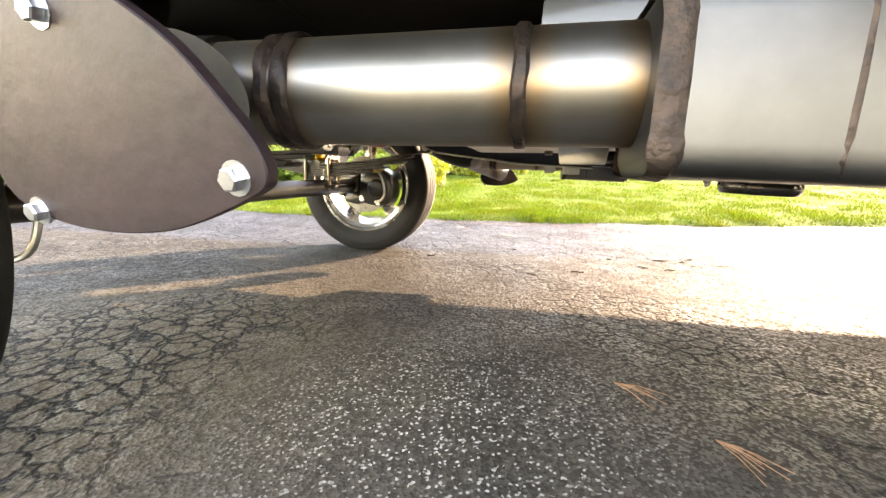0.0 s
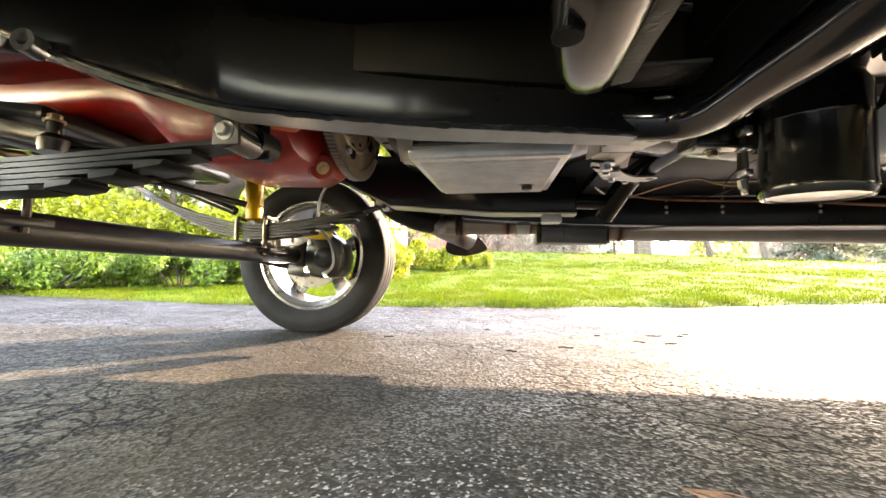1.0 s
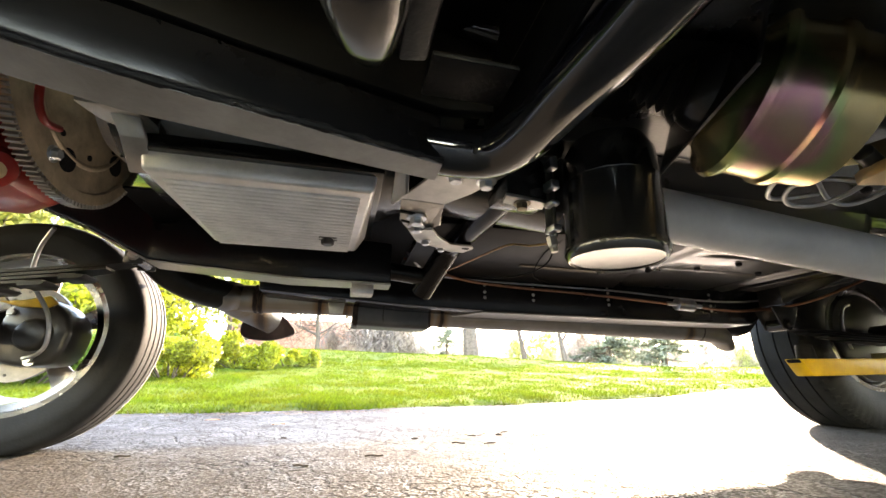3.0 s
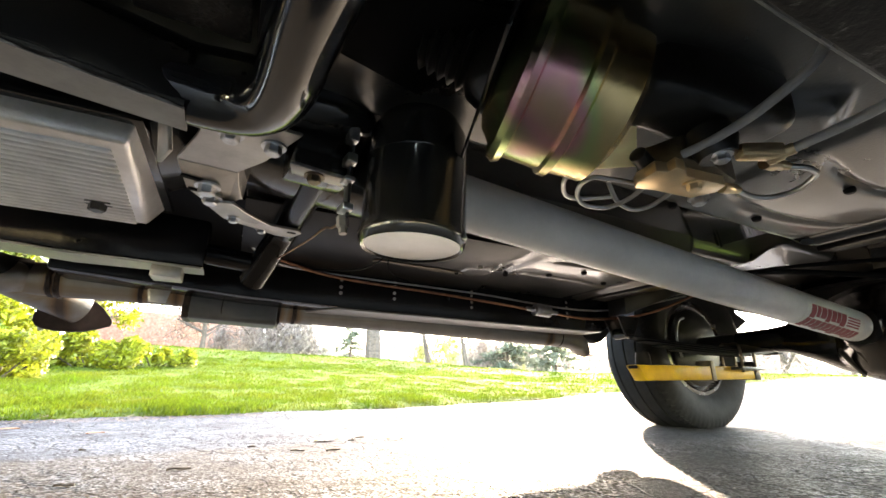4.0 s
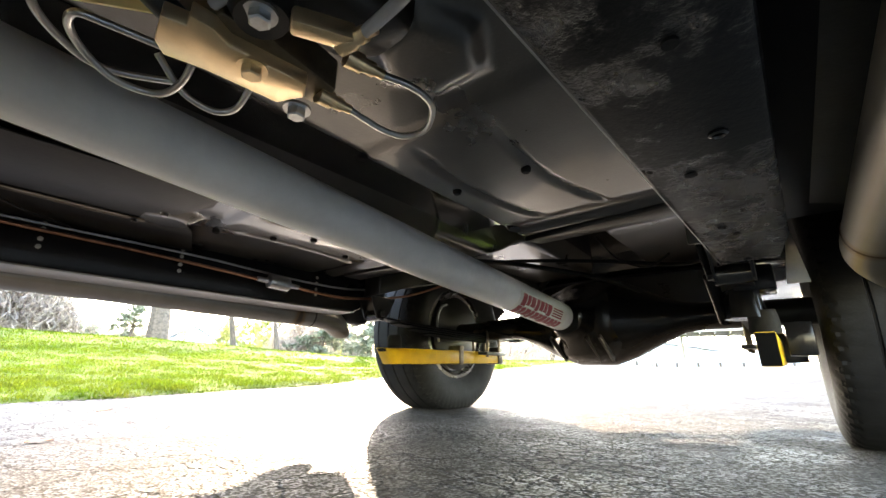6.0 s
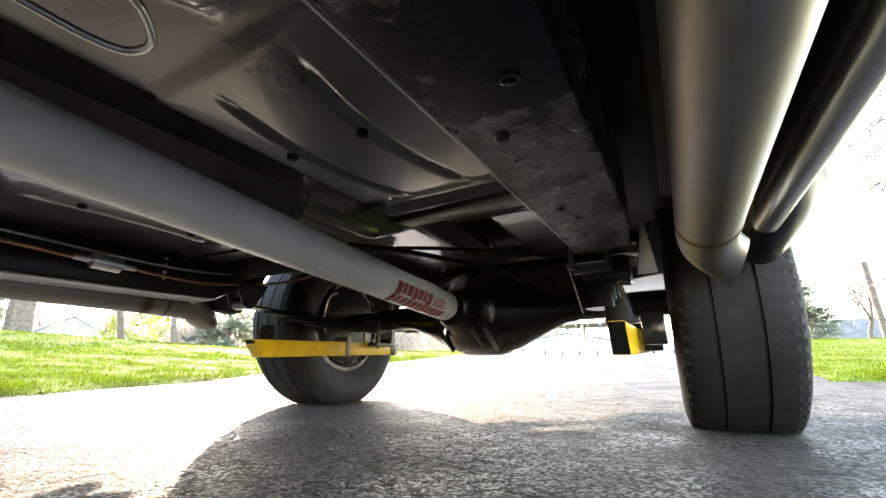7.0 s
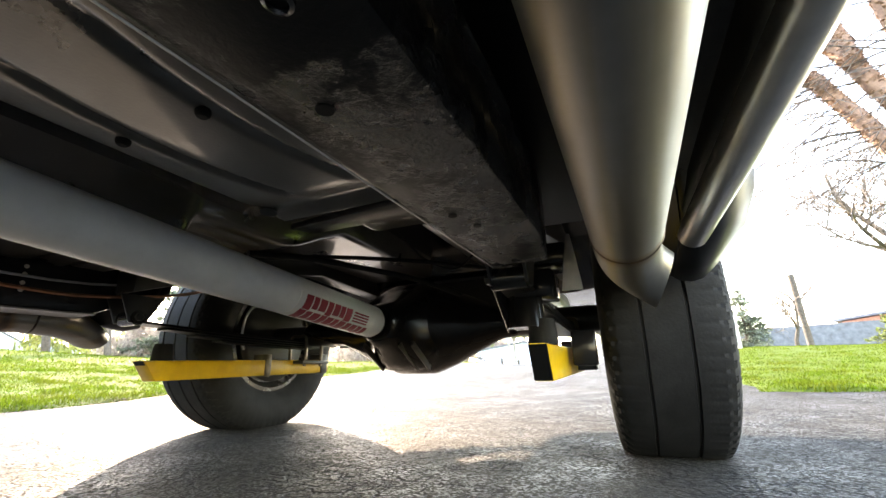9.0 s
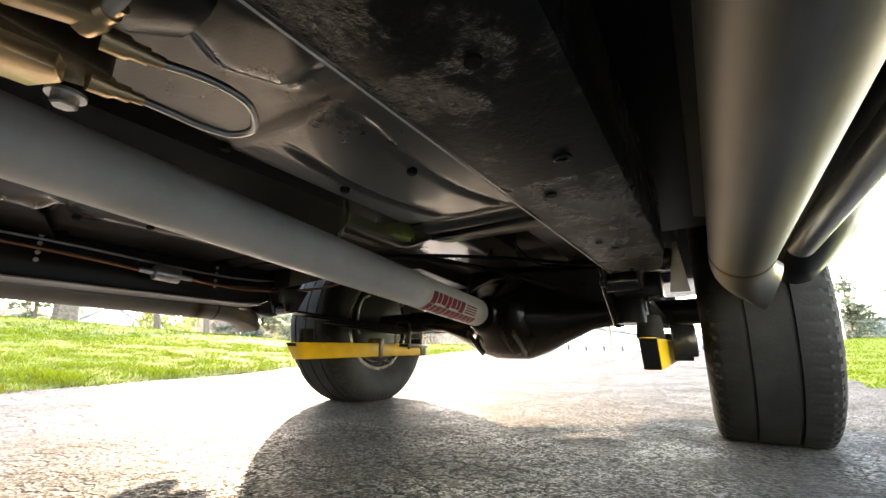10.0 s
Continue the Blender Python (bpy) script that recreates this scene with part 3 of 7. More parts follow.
# wheels
def wheel(name, x, y, rad, width, rim_r, side, tread, parent_label, stripe=False, sink=0.006):
    """side +1: outer face towards +y."""
    w = group_part(name, parent_label)
    o, ax = (x, y, rad - sink), (0, side, 0)
    h = width / 2
    sh = rad * 0.93
    prof = [(-h * 0.72, rim_r), (-h * 0.95, rim_r + (rad - rim_r) * 0.3), (-h, rim_r + (rad - rim_r) * 0.6), (-h * 0.97, rad * 0.89), (-h * 0.93, sh), (-h * 0.89, rad * 0.956), (-h * 0.84, rad * 0.975), (-h * 0.78, rad * 0.985), (-h * 0.72, rad * 0.992)]
    grooves = tread
    for g in grooves:
        gw = 0.0022
        prof += [(g * h - gw * 1.6, rad), (g * h - gw, rad - 0.006), (g * h + gw, rad - 0.006), (g * h + gw * 1.6, rad)]
    prof += [(h * 0.72, rad * 0.992), (h * 0.78, rad * 0.985), (h * 0.84, rad * 0.975), (h * 0.89, rad * 0.956), (h * 0.93, sh), (h * 0.97, rad * 0.89), (h, rim_r + (rad - rim_r) * 0.6), (h * 0.95, rim_r + (rad - rim_r) * 0.3), (h * 0.72, rim_r)]
    notched = x > 1.5
    bm = lathe(prof, o, ax, 288 if notched else 72)
    if notched:  # shoulder cuts of the road tread
        for v in bm.verts:
            dx, dz = v.co.x - o[0], v.co.z - o[2]
            r = math.hypot(dx, dz)
            off = abs(v.co.y - y) / h
            if r > 0.88 * rad and off > 0.75:
                step = round(math.atan2(dz, dx) / (2 * math.pi / 288)) + int((off - 0.75) / 0.045)
                if step % 4 == 0:
                    v.co.x, v.co.z = o[0] + dx * (1 - 0.005 / r), o[2] + dz * (1 - 0.005 / r)
    for v in bm.verts:
        if v.co.z < 0.004:
            v.co.z = 0.004 + (v.co.z - 0.004) * 0.1
            v.co.y += (v.co.y - y) * 0.03
    part("tyre", bm, RUBBER, w, angle=24 if notched else 55)
    if stripe:
        for rr in (0.80, 0.88):
            r0 = rim_r + (rad - rim_r) * (rr - 0.02)
            part("stripe", lathe([(h * 1.0, r0), (h * 1.012, r0), (h * 1.012, r0 + 0.009), (h * 0.98, r0 + 0.009)], o, ax, 64, True), WHITEWALL, w)
    rp = [(-h * 0.78, rim_r + 0.012), (-h * 0.8, rim_r - 0.002), (-h * 0.7, rim_r - 0.006), (-h * 0.62, rim_r - 0.022), (h * 0.5, rim_r - 0.034), (h * 0.62, rim_r - 0.02), (h * 0.76, rim_r - 0.004),
          (h * 0.78, rim_r + 0.012), (h * 0.7, rim_r + 0.006), (h * 0.5, rim_r - 0.026), (-h * 0.6, rim_r - 0.015), (-h * 0.7, rim_r + 0.002)]
    rim = part("rim", lathe(rp, o, ax, 64, True), RIMALLOY, w)
    zc = rad - sink
    part("hub_disc", lathe([(h * 0.25, 0), (h * 0.25, 0.05), (h * 0.3, 0.068), (h * 0.62, 0.068), (h * 0.66, 0.05), (h * 0.66, 0)], o, ax, 32), RIMALLOY, w)
    for k in range(5):
        a = 2 * math.pi * k / 5 + 0.35
        sb = bmesh.new()
        c, s = math.cos(a), math.sin(a)
        secs = []
        for rr, wd, t0, t1 in ((0.045, 0.028, 0.3, 0.6), (0.1, 0.022, 0.34, 0.62), (rim_r - 0.028, 0.034, 0.3, 0.56)):
            sec = []
            for du, dh in ((-wd, t0), (wd, t0), (wd * 0.7, t1), (-wd * 0.7, t1)):
                sec.append((x + c * rr - s * du, y + side * h * dh, zc + s * rr + c * du))
            secs.append(sec)
        sb = bevelled(loft(secs), 0.004)
        part("spoke", sb, RIMALLOY, w)
    return w


FRONT_R, REAR_R = 0.296, 0.356
wheel("front_wheel", 0.038, 0.735, 0.284, 0.15, 0.19, 1, (-0.4, 0, 0.4), "black tyre with white sidewall lines on a polished five-spoke rim", True)
wheel("front_wheel", 0, -0.745, FRONT_R, 0.15, 0.197, -1, (-0.4, 0, 0.4), "black tyre with white sidewall lines on a polished five-spoke rim", True)
REAR_X = 2.85
rr_ = wheel("rear_wheel", REAR_X, 0.765, REAR_R, 0.245, 0.195, 1, (-0.5, 0, 0.5), "wide black rear tyre on a polished rim", sink=0.016)
rl_ = wheel("rear_wheel", REAR_X - 0.07, -0.738, REAR_R, 0.245, 0.195, -1, (-0.33, 0.33), "wide black rear tyre on a polished rim", sink=0.019)


def shoulder_cuts(w, x, y, width, rad, side):
    """Short slanted cuts on the tyre's shoulders, laid on as slivers darkened for shade."""
    bm = bmesh.new()
    for sgn in (-1, 1):
        for k in range(64):
            a = 2 * math.pi * k / 64
            p = [(x + math.cos(a + d) * (rad - 0.001 + e), y + sgn * width / 2 * f, rad - 0.016 + math.sin(a + d) * (rad - 0.001 + e)) for d, f, e in ((0, 0.845, -0.0085), (0.035, 0.93, -0.0236), (0.05, 0.93, -0.0236), (0.02, 0.845, -0.0085))]
            if min(q[2] for q in p) > 0.01:
                q0 = [bm.verts.new(v) for v in p]
                c = Vector((x, y, rad))
                q1 = [bm.verts.new(Vector(v) + (Vector(v) - c).normalized() * 0.0008) for v in p]
                bm.faces.new(q1)
                for i in range(4):
                    bm.faces.new((q0[i], q0[(i + 1) % 4], q1[(i + 1) % 4], q1[i]))
    tagged(part("shoulder_tread", bm, GROOVEDARK, w, smooth=False), kind="stuff")


shoulder_cuts(rr_, REAR_X, 0.765, 0.245, REAR_R, 1)
shoulder_cuts(rl_, REAR_X - 0.07, -0.738, 0.245, REAR_R, -1)

# front axle, springs, shocks
axle = group_part("front_axle", "black tubular straight front axle")
part("axle_tube", tube([(0, -0.66, 0.28), (0, -0.5, 0.272), (0, 0.5, 0.272), (0, 0.66, 0.28)], 0.028, 20, smooth_n=4), BLACK, axle)
for s in (-1, 1):
    hx, hy, hz = (0.038, 0.65, 0.278) if s > 0 else (0.0, 0.66, 0.287)
    part("knuckle", lathe([(-0.055, 0), (-0.055, 0.022), (-0.048, 0.028), (0.05, 0.028), (0.058, 0.022), (0.058, 0)], (hx - 0.025, s * hy, hz), (0, 0, 1), 24), BLACK, axle)
    part("hub", lathe([(0, 0), (0, 0.055), (0.03, 0.05), (0.05, 0.035), (0.09, 0.035), (0.09, 0)], (hx, s * (hy - 0.005), hz), (0, s, 0), 28), BLACK, axle)
    part("brake_rotor", lathe([(0, 0.05), (0, 0.117), (0.012, 0.117), (0.012, 0.05)], (hx, s * (hy + 0.045), hz), (0, s, 0), 48, True), ROTOR, axle, "dull steel brake disc")
    for k in range(20):
        a = 2 * math.pi * k / 20
        rh = 0.085 + 0.016 * (k % 2)
        part("vent_hole", lathe([(-0.0008, 0), (-0.0008, 0.0035), (0.001, 0.0035), (0.001, 0)], (hx + rh * math.cos(a), s * (hy + 0.045), hz + rh * math.sin(a)), (0, s, 0), 8), RUBBER, axle)
    cal = [(0.012, 0.02), (0.02, 0.05), (0.045, 0.072), (0.075, 0.078), (0.115, 0.06), (0.145, 0.03), (0.155, -0.005), (0.148, -0.05), (0.13, -0.078), (0.08, -0.085), (0.03, -0.075), (0.008, -0.03)]
    caliper = part("caliper", prism([(hx + a, hz + b) for a, b in cal], s * (hy - 0.042), s * (hy + 0.062), 0.012, "y", 3), BLACK, axle)
    part("piston_boss", lathe([(0, 0.038), (0.01, 0.036), (0.018, 0.031), (0.02, 0.026), (0.02, 0)], (hx + 0.085, s * (hy - 0.04), hz - 0.012), (0, -s, 0), 28), BLACK, caliper)
    part("lug", prism([(hx + a, hz + b) for a, b in ((-0.06, -0.07), (0.0, -0.08), (0.03, -0.05), (0.02, -0.025), (-0.05, -0.035))], s * (hy - 0.035), s * (hy + 0.02), 0.006, "y"), BLACK, caliper)
    part("steering_plate", prism([(hx + a, hz + b) for a, b in ((-0.085, 0.03), (-0.02, 0.03), (0.02, 0.05), (0.0, 0.075), (-0.085, 0.068))], s * (hy - 0.03), s * (hy - 0.022), 0.002, "y"), PLATE, axle, "bare steel steering plate")
    for a, b in ((-0.046, 0.05), (0.031, 0.039), (0.021, -0.053), (0.089, -0.068), (0.098, 0.062)):
        hexbolt("bolt", (hx + a, s * (hy - 0.04 if a > 0 else hy - 0.03), hz + b), (0, -s, 0), 0.015, axle, ZINC)
    part("caliper_bracket", prism([(hx + a, hz + b) for a, b in ((0.0, 0.062), (0.05, 0.066), (0.1, 0.078), (0.118, 0.062), (0.1, 0.05), (0.045, 0.05))], s * (hy - 0.05), s * (hy - 0.041), 0.002, "y"), YELLOW, axle, "yellow zinc caliper bracket")
    part("brake_hose", tube([(0.19, s * 0.46, 0.48), (0.15, s * 0.5, 0.44), (0.13, s * 0.54, 0.38), (0.16, s * 0.57, 0.31), (0.165, s * 0.585, 0.25), (0.15, s * 0.59, 0.222), (0.12, s * 0.6, 0.212)], 0.0045, 8, smooth_n=6), LINE, axle, "braided steel brake hose")
    part("steering_arm", tube([(0, s * 0.69, 0.24), (-0.05, s * 0.65, 0.24), (-0.12, s * 0.6, 0.26)], 0.013, 10, smooth_n=4), BLACK, axle)
part("tie_rod", tube([(-0.12, -0.6, 0.26), (-0.12, 0.6, 0.26)], 0.010, 12), BLACK, axle)
part("drag_link", tube([(-0.1, -0.58, 0.30), (-0.16, 0.2, 0.45), (-0.18, 0.45, 0.50)], 0.010, 12), BLACK, axle)


def leaf_spring(y, x0, x1, zx, ze0, ze1, w, n, name, label, xm):
    """A pack of leaves from x0 to x1, seated at xm, zx."""
    sp = group_part(name, label)

    def zz(x):
        t = (x - xm) / ((x1 - xm) if x > xm else (x0 - xm))
        return zx + ((ze1 if x > xm else ze0) - zx) * (0.35 * t + 0.65 * t * t)
    for k in range(n):
        f = 1 - 0.13 * k
        a, b = xm + (x0 - xm) * f, xm + (x1 - xm) * f
        secs = []
        for i in range(17):
            x = a + (b - a) * i / 16
            z = zz(x) - 0.0078 * k
            tw = w / 2 * (1 if 0 < i < 16 else 0.75)
            secs.append([(x, y - tw, z - 0.003), (x, y + tw, z - 0.003), (x, y + tw, z + 0.003), (x, y - tw, z + 0.003)])
        part("leaf", loft(secs), SPRINGBLACK, sp, smooth=False)
    for x, z in ((x0, ze0), (x1, ze1)):
        part("eye", lathe([(-w / 2, 0.009), (-w / 2, 0.019), (w / 2, 0.019), (w / 2, 0.009)], (x, y, z + 0.008), (0, 1, 0), 20, True), GLOSS, sp)
    for dx in (-0.045, 0.045):
        ub = tube([(xm + dx, y - w / 2 - 0.006, zx - 0.09), (xm + dx, y - w / 2 - 0.006, zx + 0.012), (xm + dx, y, zx + 0.02), (xm + dx, y + w / 2 + 0.006, zx + 0.012), (xm + dx, y + w / 2 + 0.006, zx - 0.09)], 0.006, 8, smooth_n=5)
        part("u_bolt", ub, BRONZE, sp, "dull plated u-bolt")
    for f in (0.42, 0.58, 0.74):
        x = xm + (x1 - xm) * f
        k = int((1 - f) / 0.13)
        part("leaf_tab", prism([(x - 0.022, zz(x) - 0.0078 * k - 0.012), (x + 0.016, zz(x) - 0.0078 * k - 0.008), (x + 0.024, zz(x) - 0.0078 * k), (x - 0.022, zz(x) - 0.0078 * k)], y - w / 2 - 0.0015, y + w / 2 + 0.0015, 0.001, "y", 1), SPRINGBLACK, sp)
    part("spring_plate", box((xm, y, zx - 0.075), (0.15, w + 0.05, 0.012), 0.003), BLACK, sp)
    return sp


leaf_spring(0.42, -0.45, 0.385, 0.352, 0.49, 0.405, 0.05, 6, "leaf_spring", "black front leaf spring with six leaves", -0.01)
leaf_spring(-0.255, -0.45, 0.396, 0.352, 0.49, 0.368, 0.05, 6, "leaf_spring", "black front leaf spring with six leaves", -0.01)


def shackle(x, y, z, dz, name="spring_shackle"):
    g = group_part(name, "black spring shackle with bolt")
    for s in (-1, 1):
        part("side_plate", prism([(x - 0.018, z - 0.018), (x + 0.018, z - 0.018), (x + 0.016, z + dz), (x - 0.016, z + dz)], y + s * 0.032 - 0.003, y + s * 0.032 + 0.003, 0.002, "y"), BLACK, g)
    hexbolt("bolt", (x, y - 0.036, z), (0, -1, 0), 0.014, g, PLATE)
    part("bush", lathe([(-0.028, 0), (-0.028, 0.02), (0.028, 0.02), (0.028, 0)], (x, y, z + dz - 0.01), (0, 1, 0), 20), GLOSS, g)


shackle(0.385, 0.42, 0.413, 0.06)
shackle(0.397, -0.25, 0.377, 0.055)
part("shackle_tube", tube([(0.397, -0.238, 0.381), (0.394, -0.19, 0.384)], 0.021, 22), SPRINGBLACK, car)
part("shackle_bush", tube([(0.387, -0.264, 0.42), (0.407, -0.232, 0.413)], 0.0115, 20), GOLD, car, "yellow plated bush")


def shock(x, y, z0, z1, r, tilt=(0, 0)):
    g = group_part("shock_absorber", "yellow shock absorber with a bright rod")
    top = Vector((x + tilt[0], y + tilt[1], z1))
    bot = Vector((x, y, z0))
    d = top - bot
    part("shock_body", lathe([(0, 0), (0, r * 0.6), (0.008, r * 0.95), (d.length * 0.58, r), (d.length * 0.6, r * 0.9), (d.length * 0.6, 0)], bot, d, 24), YELLOW, g)
    part("rod", tube([bot + d * 0.58, top], 0.007, 12), POLISHED, g, "bright steel rod")
    part("lower_eye", lathe([(-0.02, 0), (-0.02, 0.017), (0.02, 0.017), (0.02, 0)], bot - Vector((0, 0, 0.012)), (0, 1, 0), 16), BLACK, g)


shock(-0.03, 0.435, 0.365, 0.62, 0.027, (-0.03, 0.03))
shock(0.055, -0.395, 0.30, 0.60, 0.027, (0.0, 0.01))

# chassis rails of the front half, outriggers
chassis = group_part("chassis_frame", "satin black welded chassis frame")


def rail(side, pts, name, mat):
    """pts: x, inner y, outer y, bottom z, top z."""
    secs = []
    for x, yi, yo, z0, z1 in pts:
        secs.append([(x, side * yi, z0), (x, side * yo, z0), (x, side * yo, z1), (x, side * yi, z1)])
    return part(name, bevelled(loft(secs), 0.006), mat, chassis)


rail(-1, [(-0.75, 0.30, 0.36, 0.58, 0.68), (-0.25, 0.30, 0.36, 0.58, 0.68), (0.0, 0.30, 0.355, 0.54, 0.64), (0.19, 0.295, 0.345, 0.466, 0.6), (0.42, 0.285, 0.335, 0.388, 0.53), (0.62, 0.205, 0.26, 0.385, 0.5), (0.9, 0.14, 0.18, 0.388, 0.48)], "front_rail", RAILBLACK)
rail(1, [(-0.75, 0.36, 0.42, 0.58, 0.68), (-0.25, 0.36, 0.42, 0.58, 0.68), (0.0, 0.37, 0.43, 0.565, 0.66), (0.15, 0.37, 0.43, 0.52, 0.62), (0.3, 0.365, 0.43, 0.46, 0.57), (0.42, 0.36, 0.43, 0.40, 0.53), (0.7, 0.29, 0.36, 0.365, 0.46), (0.9, 0.26, 0.31, 0.355, 0.44)], "front_rail", RAILBLACK)
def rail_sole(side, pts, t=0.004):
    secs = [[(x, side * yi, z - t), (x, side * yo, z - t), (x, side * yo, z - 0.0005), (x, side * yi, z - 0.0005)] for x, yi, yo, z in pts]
    return part("rail_sole", loft(secs), RAILGREY, chassis, "grey underside of the rail, paled for the ground's reflection")


def ragged_edge(pts, r, seed):
    """Lumps of undercoating that run along an edge."""
    path = spline(pts, 26)
    rad = [r * (1 + 0.7 * noise.noise(p * 90 + Vector((seed, 0, 0))) + 0.4 * noise.noise(p * 260)) for p in path]
    return part("undercoat_edge", tube(path, r, 8, radii=rad), COATED, chassis, "ragged black undercoating along the rail")


ragged_edge([(0.19, -0.345, 0.466), (0.42, -0.335, 0.388), (0.62, -0.26, 0.385), (0.76, -0.219, 0.3865), (0.9, -0.18, 0.388)], 0.0032, 1)
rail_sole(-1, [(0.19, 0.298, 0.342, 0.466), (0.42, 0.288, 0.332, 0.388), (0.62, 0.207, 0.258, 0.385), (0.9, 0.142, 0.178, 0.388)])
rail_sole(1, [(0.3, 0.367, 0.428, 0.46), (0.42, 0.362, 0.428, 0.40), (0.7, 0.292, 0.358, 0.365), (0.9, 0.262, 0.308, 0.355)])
for s in (-1, 1):
    if s < 0:
        rail(s, [(0.97, 0.463, 0.58, 0.356, 0.46), (1.2, 0.466, 0.58, 0.352, 0.46), (1.7, 0.48, 0.583, 0.35, 0.46), (2.0, 0.487, 0.588, 0.35, 0.46), (2.13, 0.49, 0.575, 0.35, 0.46), (2.2, 0.495, 0.56, 0.39, 0.46)], "side_rail", COATED)
    else:
        rail(s, [(0.6, 0.545, 0.655, 0.385, 0.46), (0.97, 0.545, 0.655, 0.362, 0.46), (1.2, 0.545, 0.655, 0.356, 0.46), (2.0, 0.545, 0.655, 0.352, 0.46), (2.13, 0.535, 0.64, 0.352, 0.46), (2.2, 0.53, 0.62, 0.39, 0.46)], "side_rail", RAILBLACK)
    rail(s, [(2.15, 0.44, 0.52, 0.40, 0.47), (2.45, 0.44, 0.52, 0.5, 0.58), (2.85, 0.44, 0.52, 0.58, 0.66), (3.4, 0.44, 0.52, 0.55, 0.63), (3.9, 0.44, 0.52, 0.52, 0.6)], "rear_rail", BLACK)
part("outrigger_tube", tube([(0.86, -0.158, 0.415), (0.92, -0.162, 0.41), (0.955, -0.18, 0.405), (0.972, -0.22, 0.402), (0.981, -0.30, 0.402), (0.988, -0.38, 0.401), (0.99, -0.48, 0.400)], 0.027, 24, smooth_n=6), BODY, chassis)
part("crossmember_tube", tube([(1.036, -0.05, 0.438), (1.033, 0.02, 0.437), (1.023, 0.2, 0.437), (1.019, 0.245, 0.434), (1.004, 0.288, 0.408), (0.986, 0.335, 0.372), (0.98, 0.35, 0.36)], 0.025, 24, smooth_n=5), RAILBLACK, chassis)
part("tube_stub", tube([(0.88, 0.287, 0.388), (0.985, 0.325, 0.388)], 0.019, 20), RAILBLACK, chassis)
part("rail_tab", box((0.845, 0.30, 0.345), (0.045, 0.045, 0.02), 0.002), PLATE, chassis)
def arm_sections(rows, n=24):
    """rows: y, centre x, half width, z low, z high."""
    return [[(x + hw * math.copysign(abs(math.cos(a)) ** 0.6, math.cos(a)), y, (z0 + z1) / 2 + (z1 - z0) / 2 * math.copysign(abs(math.sin(a)) ** 0.6, math.sin(a))) for a in [2 * math.pi * k / n for k in range(n)]] for y, x, hw, z0, z1 in rows]


part("outrigger_arm", loft(arm_sections([(-0.62, 0.80, 0.046, 0.392, 0.48), (-0.5, 0.80, 0.042, 0.385, 0.475), (-0.40, 0.804, 0.037, 0.383, 0.47), (-0.345, 0.808, 0.032, 0.383, 0.465), (-0.31, 0.812, 0.024, 0.386, 0.46), (-0.29, 0.816, 0.014, 0.394, 0.455), (-0.282, 0.818, 0.005, 0.405, 0.45)])), GLOSS, chassis)
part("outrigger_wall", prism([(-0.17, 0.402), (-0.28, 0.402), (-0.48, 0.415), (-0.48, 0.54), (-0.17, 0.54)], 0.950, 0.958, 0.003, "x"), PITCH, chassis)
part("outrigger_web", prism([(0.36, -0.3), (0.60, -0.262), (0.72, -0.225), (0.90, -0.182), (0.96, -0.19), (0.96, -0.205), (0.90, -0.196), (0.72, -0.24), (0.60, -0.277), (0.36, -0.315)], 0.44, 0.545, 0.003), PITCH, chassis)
part("edge_bead", tube([(0.97, -0.4635, 0.3555), (1.2, -0.4665, 0.3515), (1.7, -0.4805, 0.3495), (2.0, -0.4875, 0.3495), (2.13, -0.4905, 0.3495)], 0.0008, 6), EDGEBRIGHT, chassis, "thin bright lip of the rail")
# slab added where the undercoat catches light reflected from the ground
part("undercoat_patch", box((0.905, -0.258, 0.427), (0.078, 0.052, 0.006), 0.002), COATED, chassis, "undercoated plate under the outrigger")
part("arm_flange", prism([(0.836, 0.396), (0.858, 0.40), (0.864, 0.50), (0.838, 0.50)], -0.6, -0.30, 0.003, "y"), COATED, chassis)
for x, y, z, n in ((0.777, -0.422, 0.3815, (0, 0, -1)), (0.8465, -0.47, 0.43, (1, 0, 0)), (0.8475, -0.37, 0.44, (1, 0, 0))):
    part("arm_hole", lathe([(-0.002, 0), (-0.002, 0.012), (0.0012, 0.012), (0.0012, 0)], (x, y, z), n, 20), RUBBER, chassis)
part("radius_rod", tube([(-0.47, 0.39, 0.555), (-0.09, 0.43, 0.40)], 0.013, 12), GLOSS, axle)
part("toe_board", sheet(lambda x, y: 0.52 + 0.02 * math.sin(x * 9), [0.1 + 0.05 * i for i in range(19)], [-0.85, -0.6, -0.4, -0.2], 0.004), PITCH, car)

# steering gear at the front
steer = group_part("steering_gear", "black steering box, arms and rods with plated joints")
part("steering_box", box((-0.25, -0.33, 0.52), (0.16, 0.09, 0.12), 0.02), BLACK, steer)
part("pitman_arm", bevelled(loft([[(-0.24, -0.26, 0.46), (-0.2, -0.26, 0.46), (-0.2, -0.26, 0.49), (-0.24, -0.26, 0.49)], [(-0.08, -0.22, 0.42), (-0.05, -0.22, 0.42), (-0.05, -0.22, 0.445), (-0.08, -0.22, 0.445)], [(-0.01, -0.17, 0.41), (0.02, -0.17, 0.41), (0.02, -0.17, 0.44), (-0.01, -0.17, 0.44)]]), 0.006), PLATE, steer)
part("joint", lathe([(0, 0), (0, 0.018), (0.02, 0.022), (0.03, 0.012), (0.05, 0.012), (0.05, 0)], (0.004, -0.17, 0.40), (0, 0, 1), 18), BLACK, steer)
hexbolt("nut", (0.004, -0.17, 0.452), (0, 0, 1), 0.018, steer, BRASS)
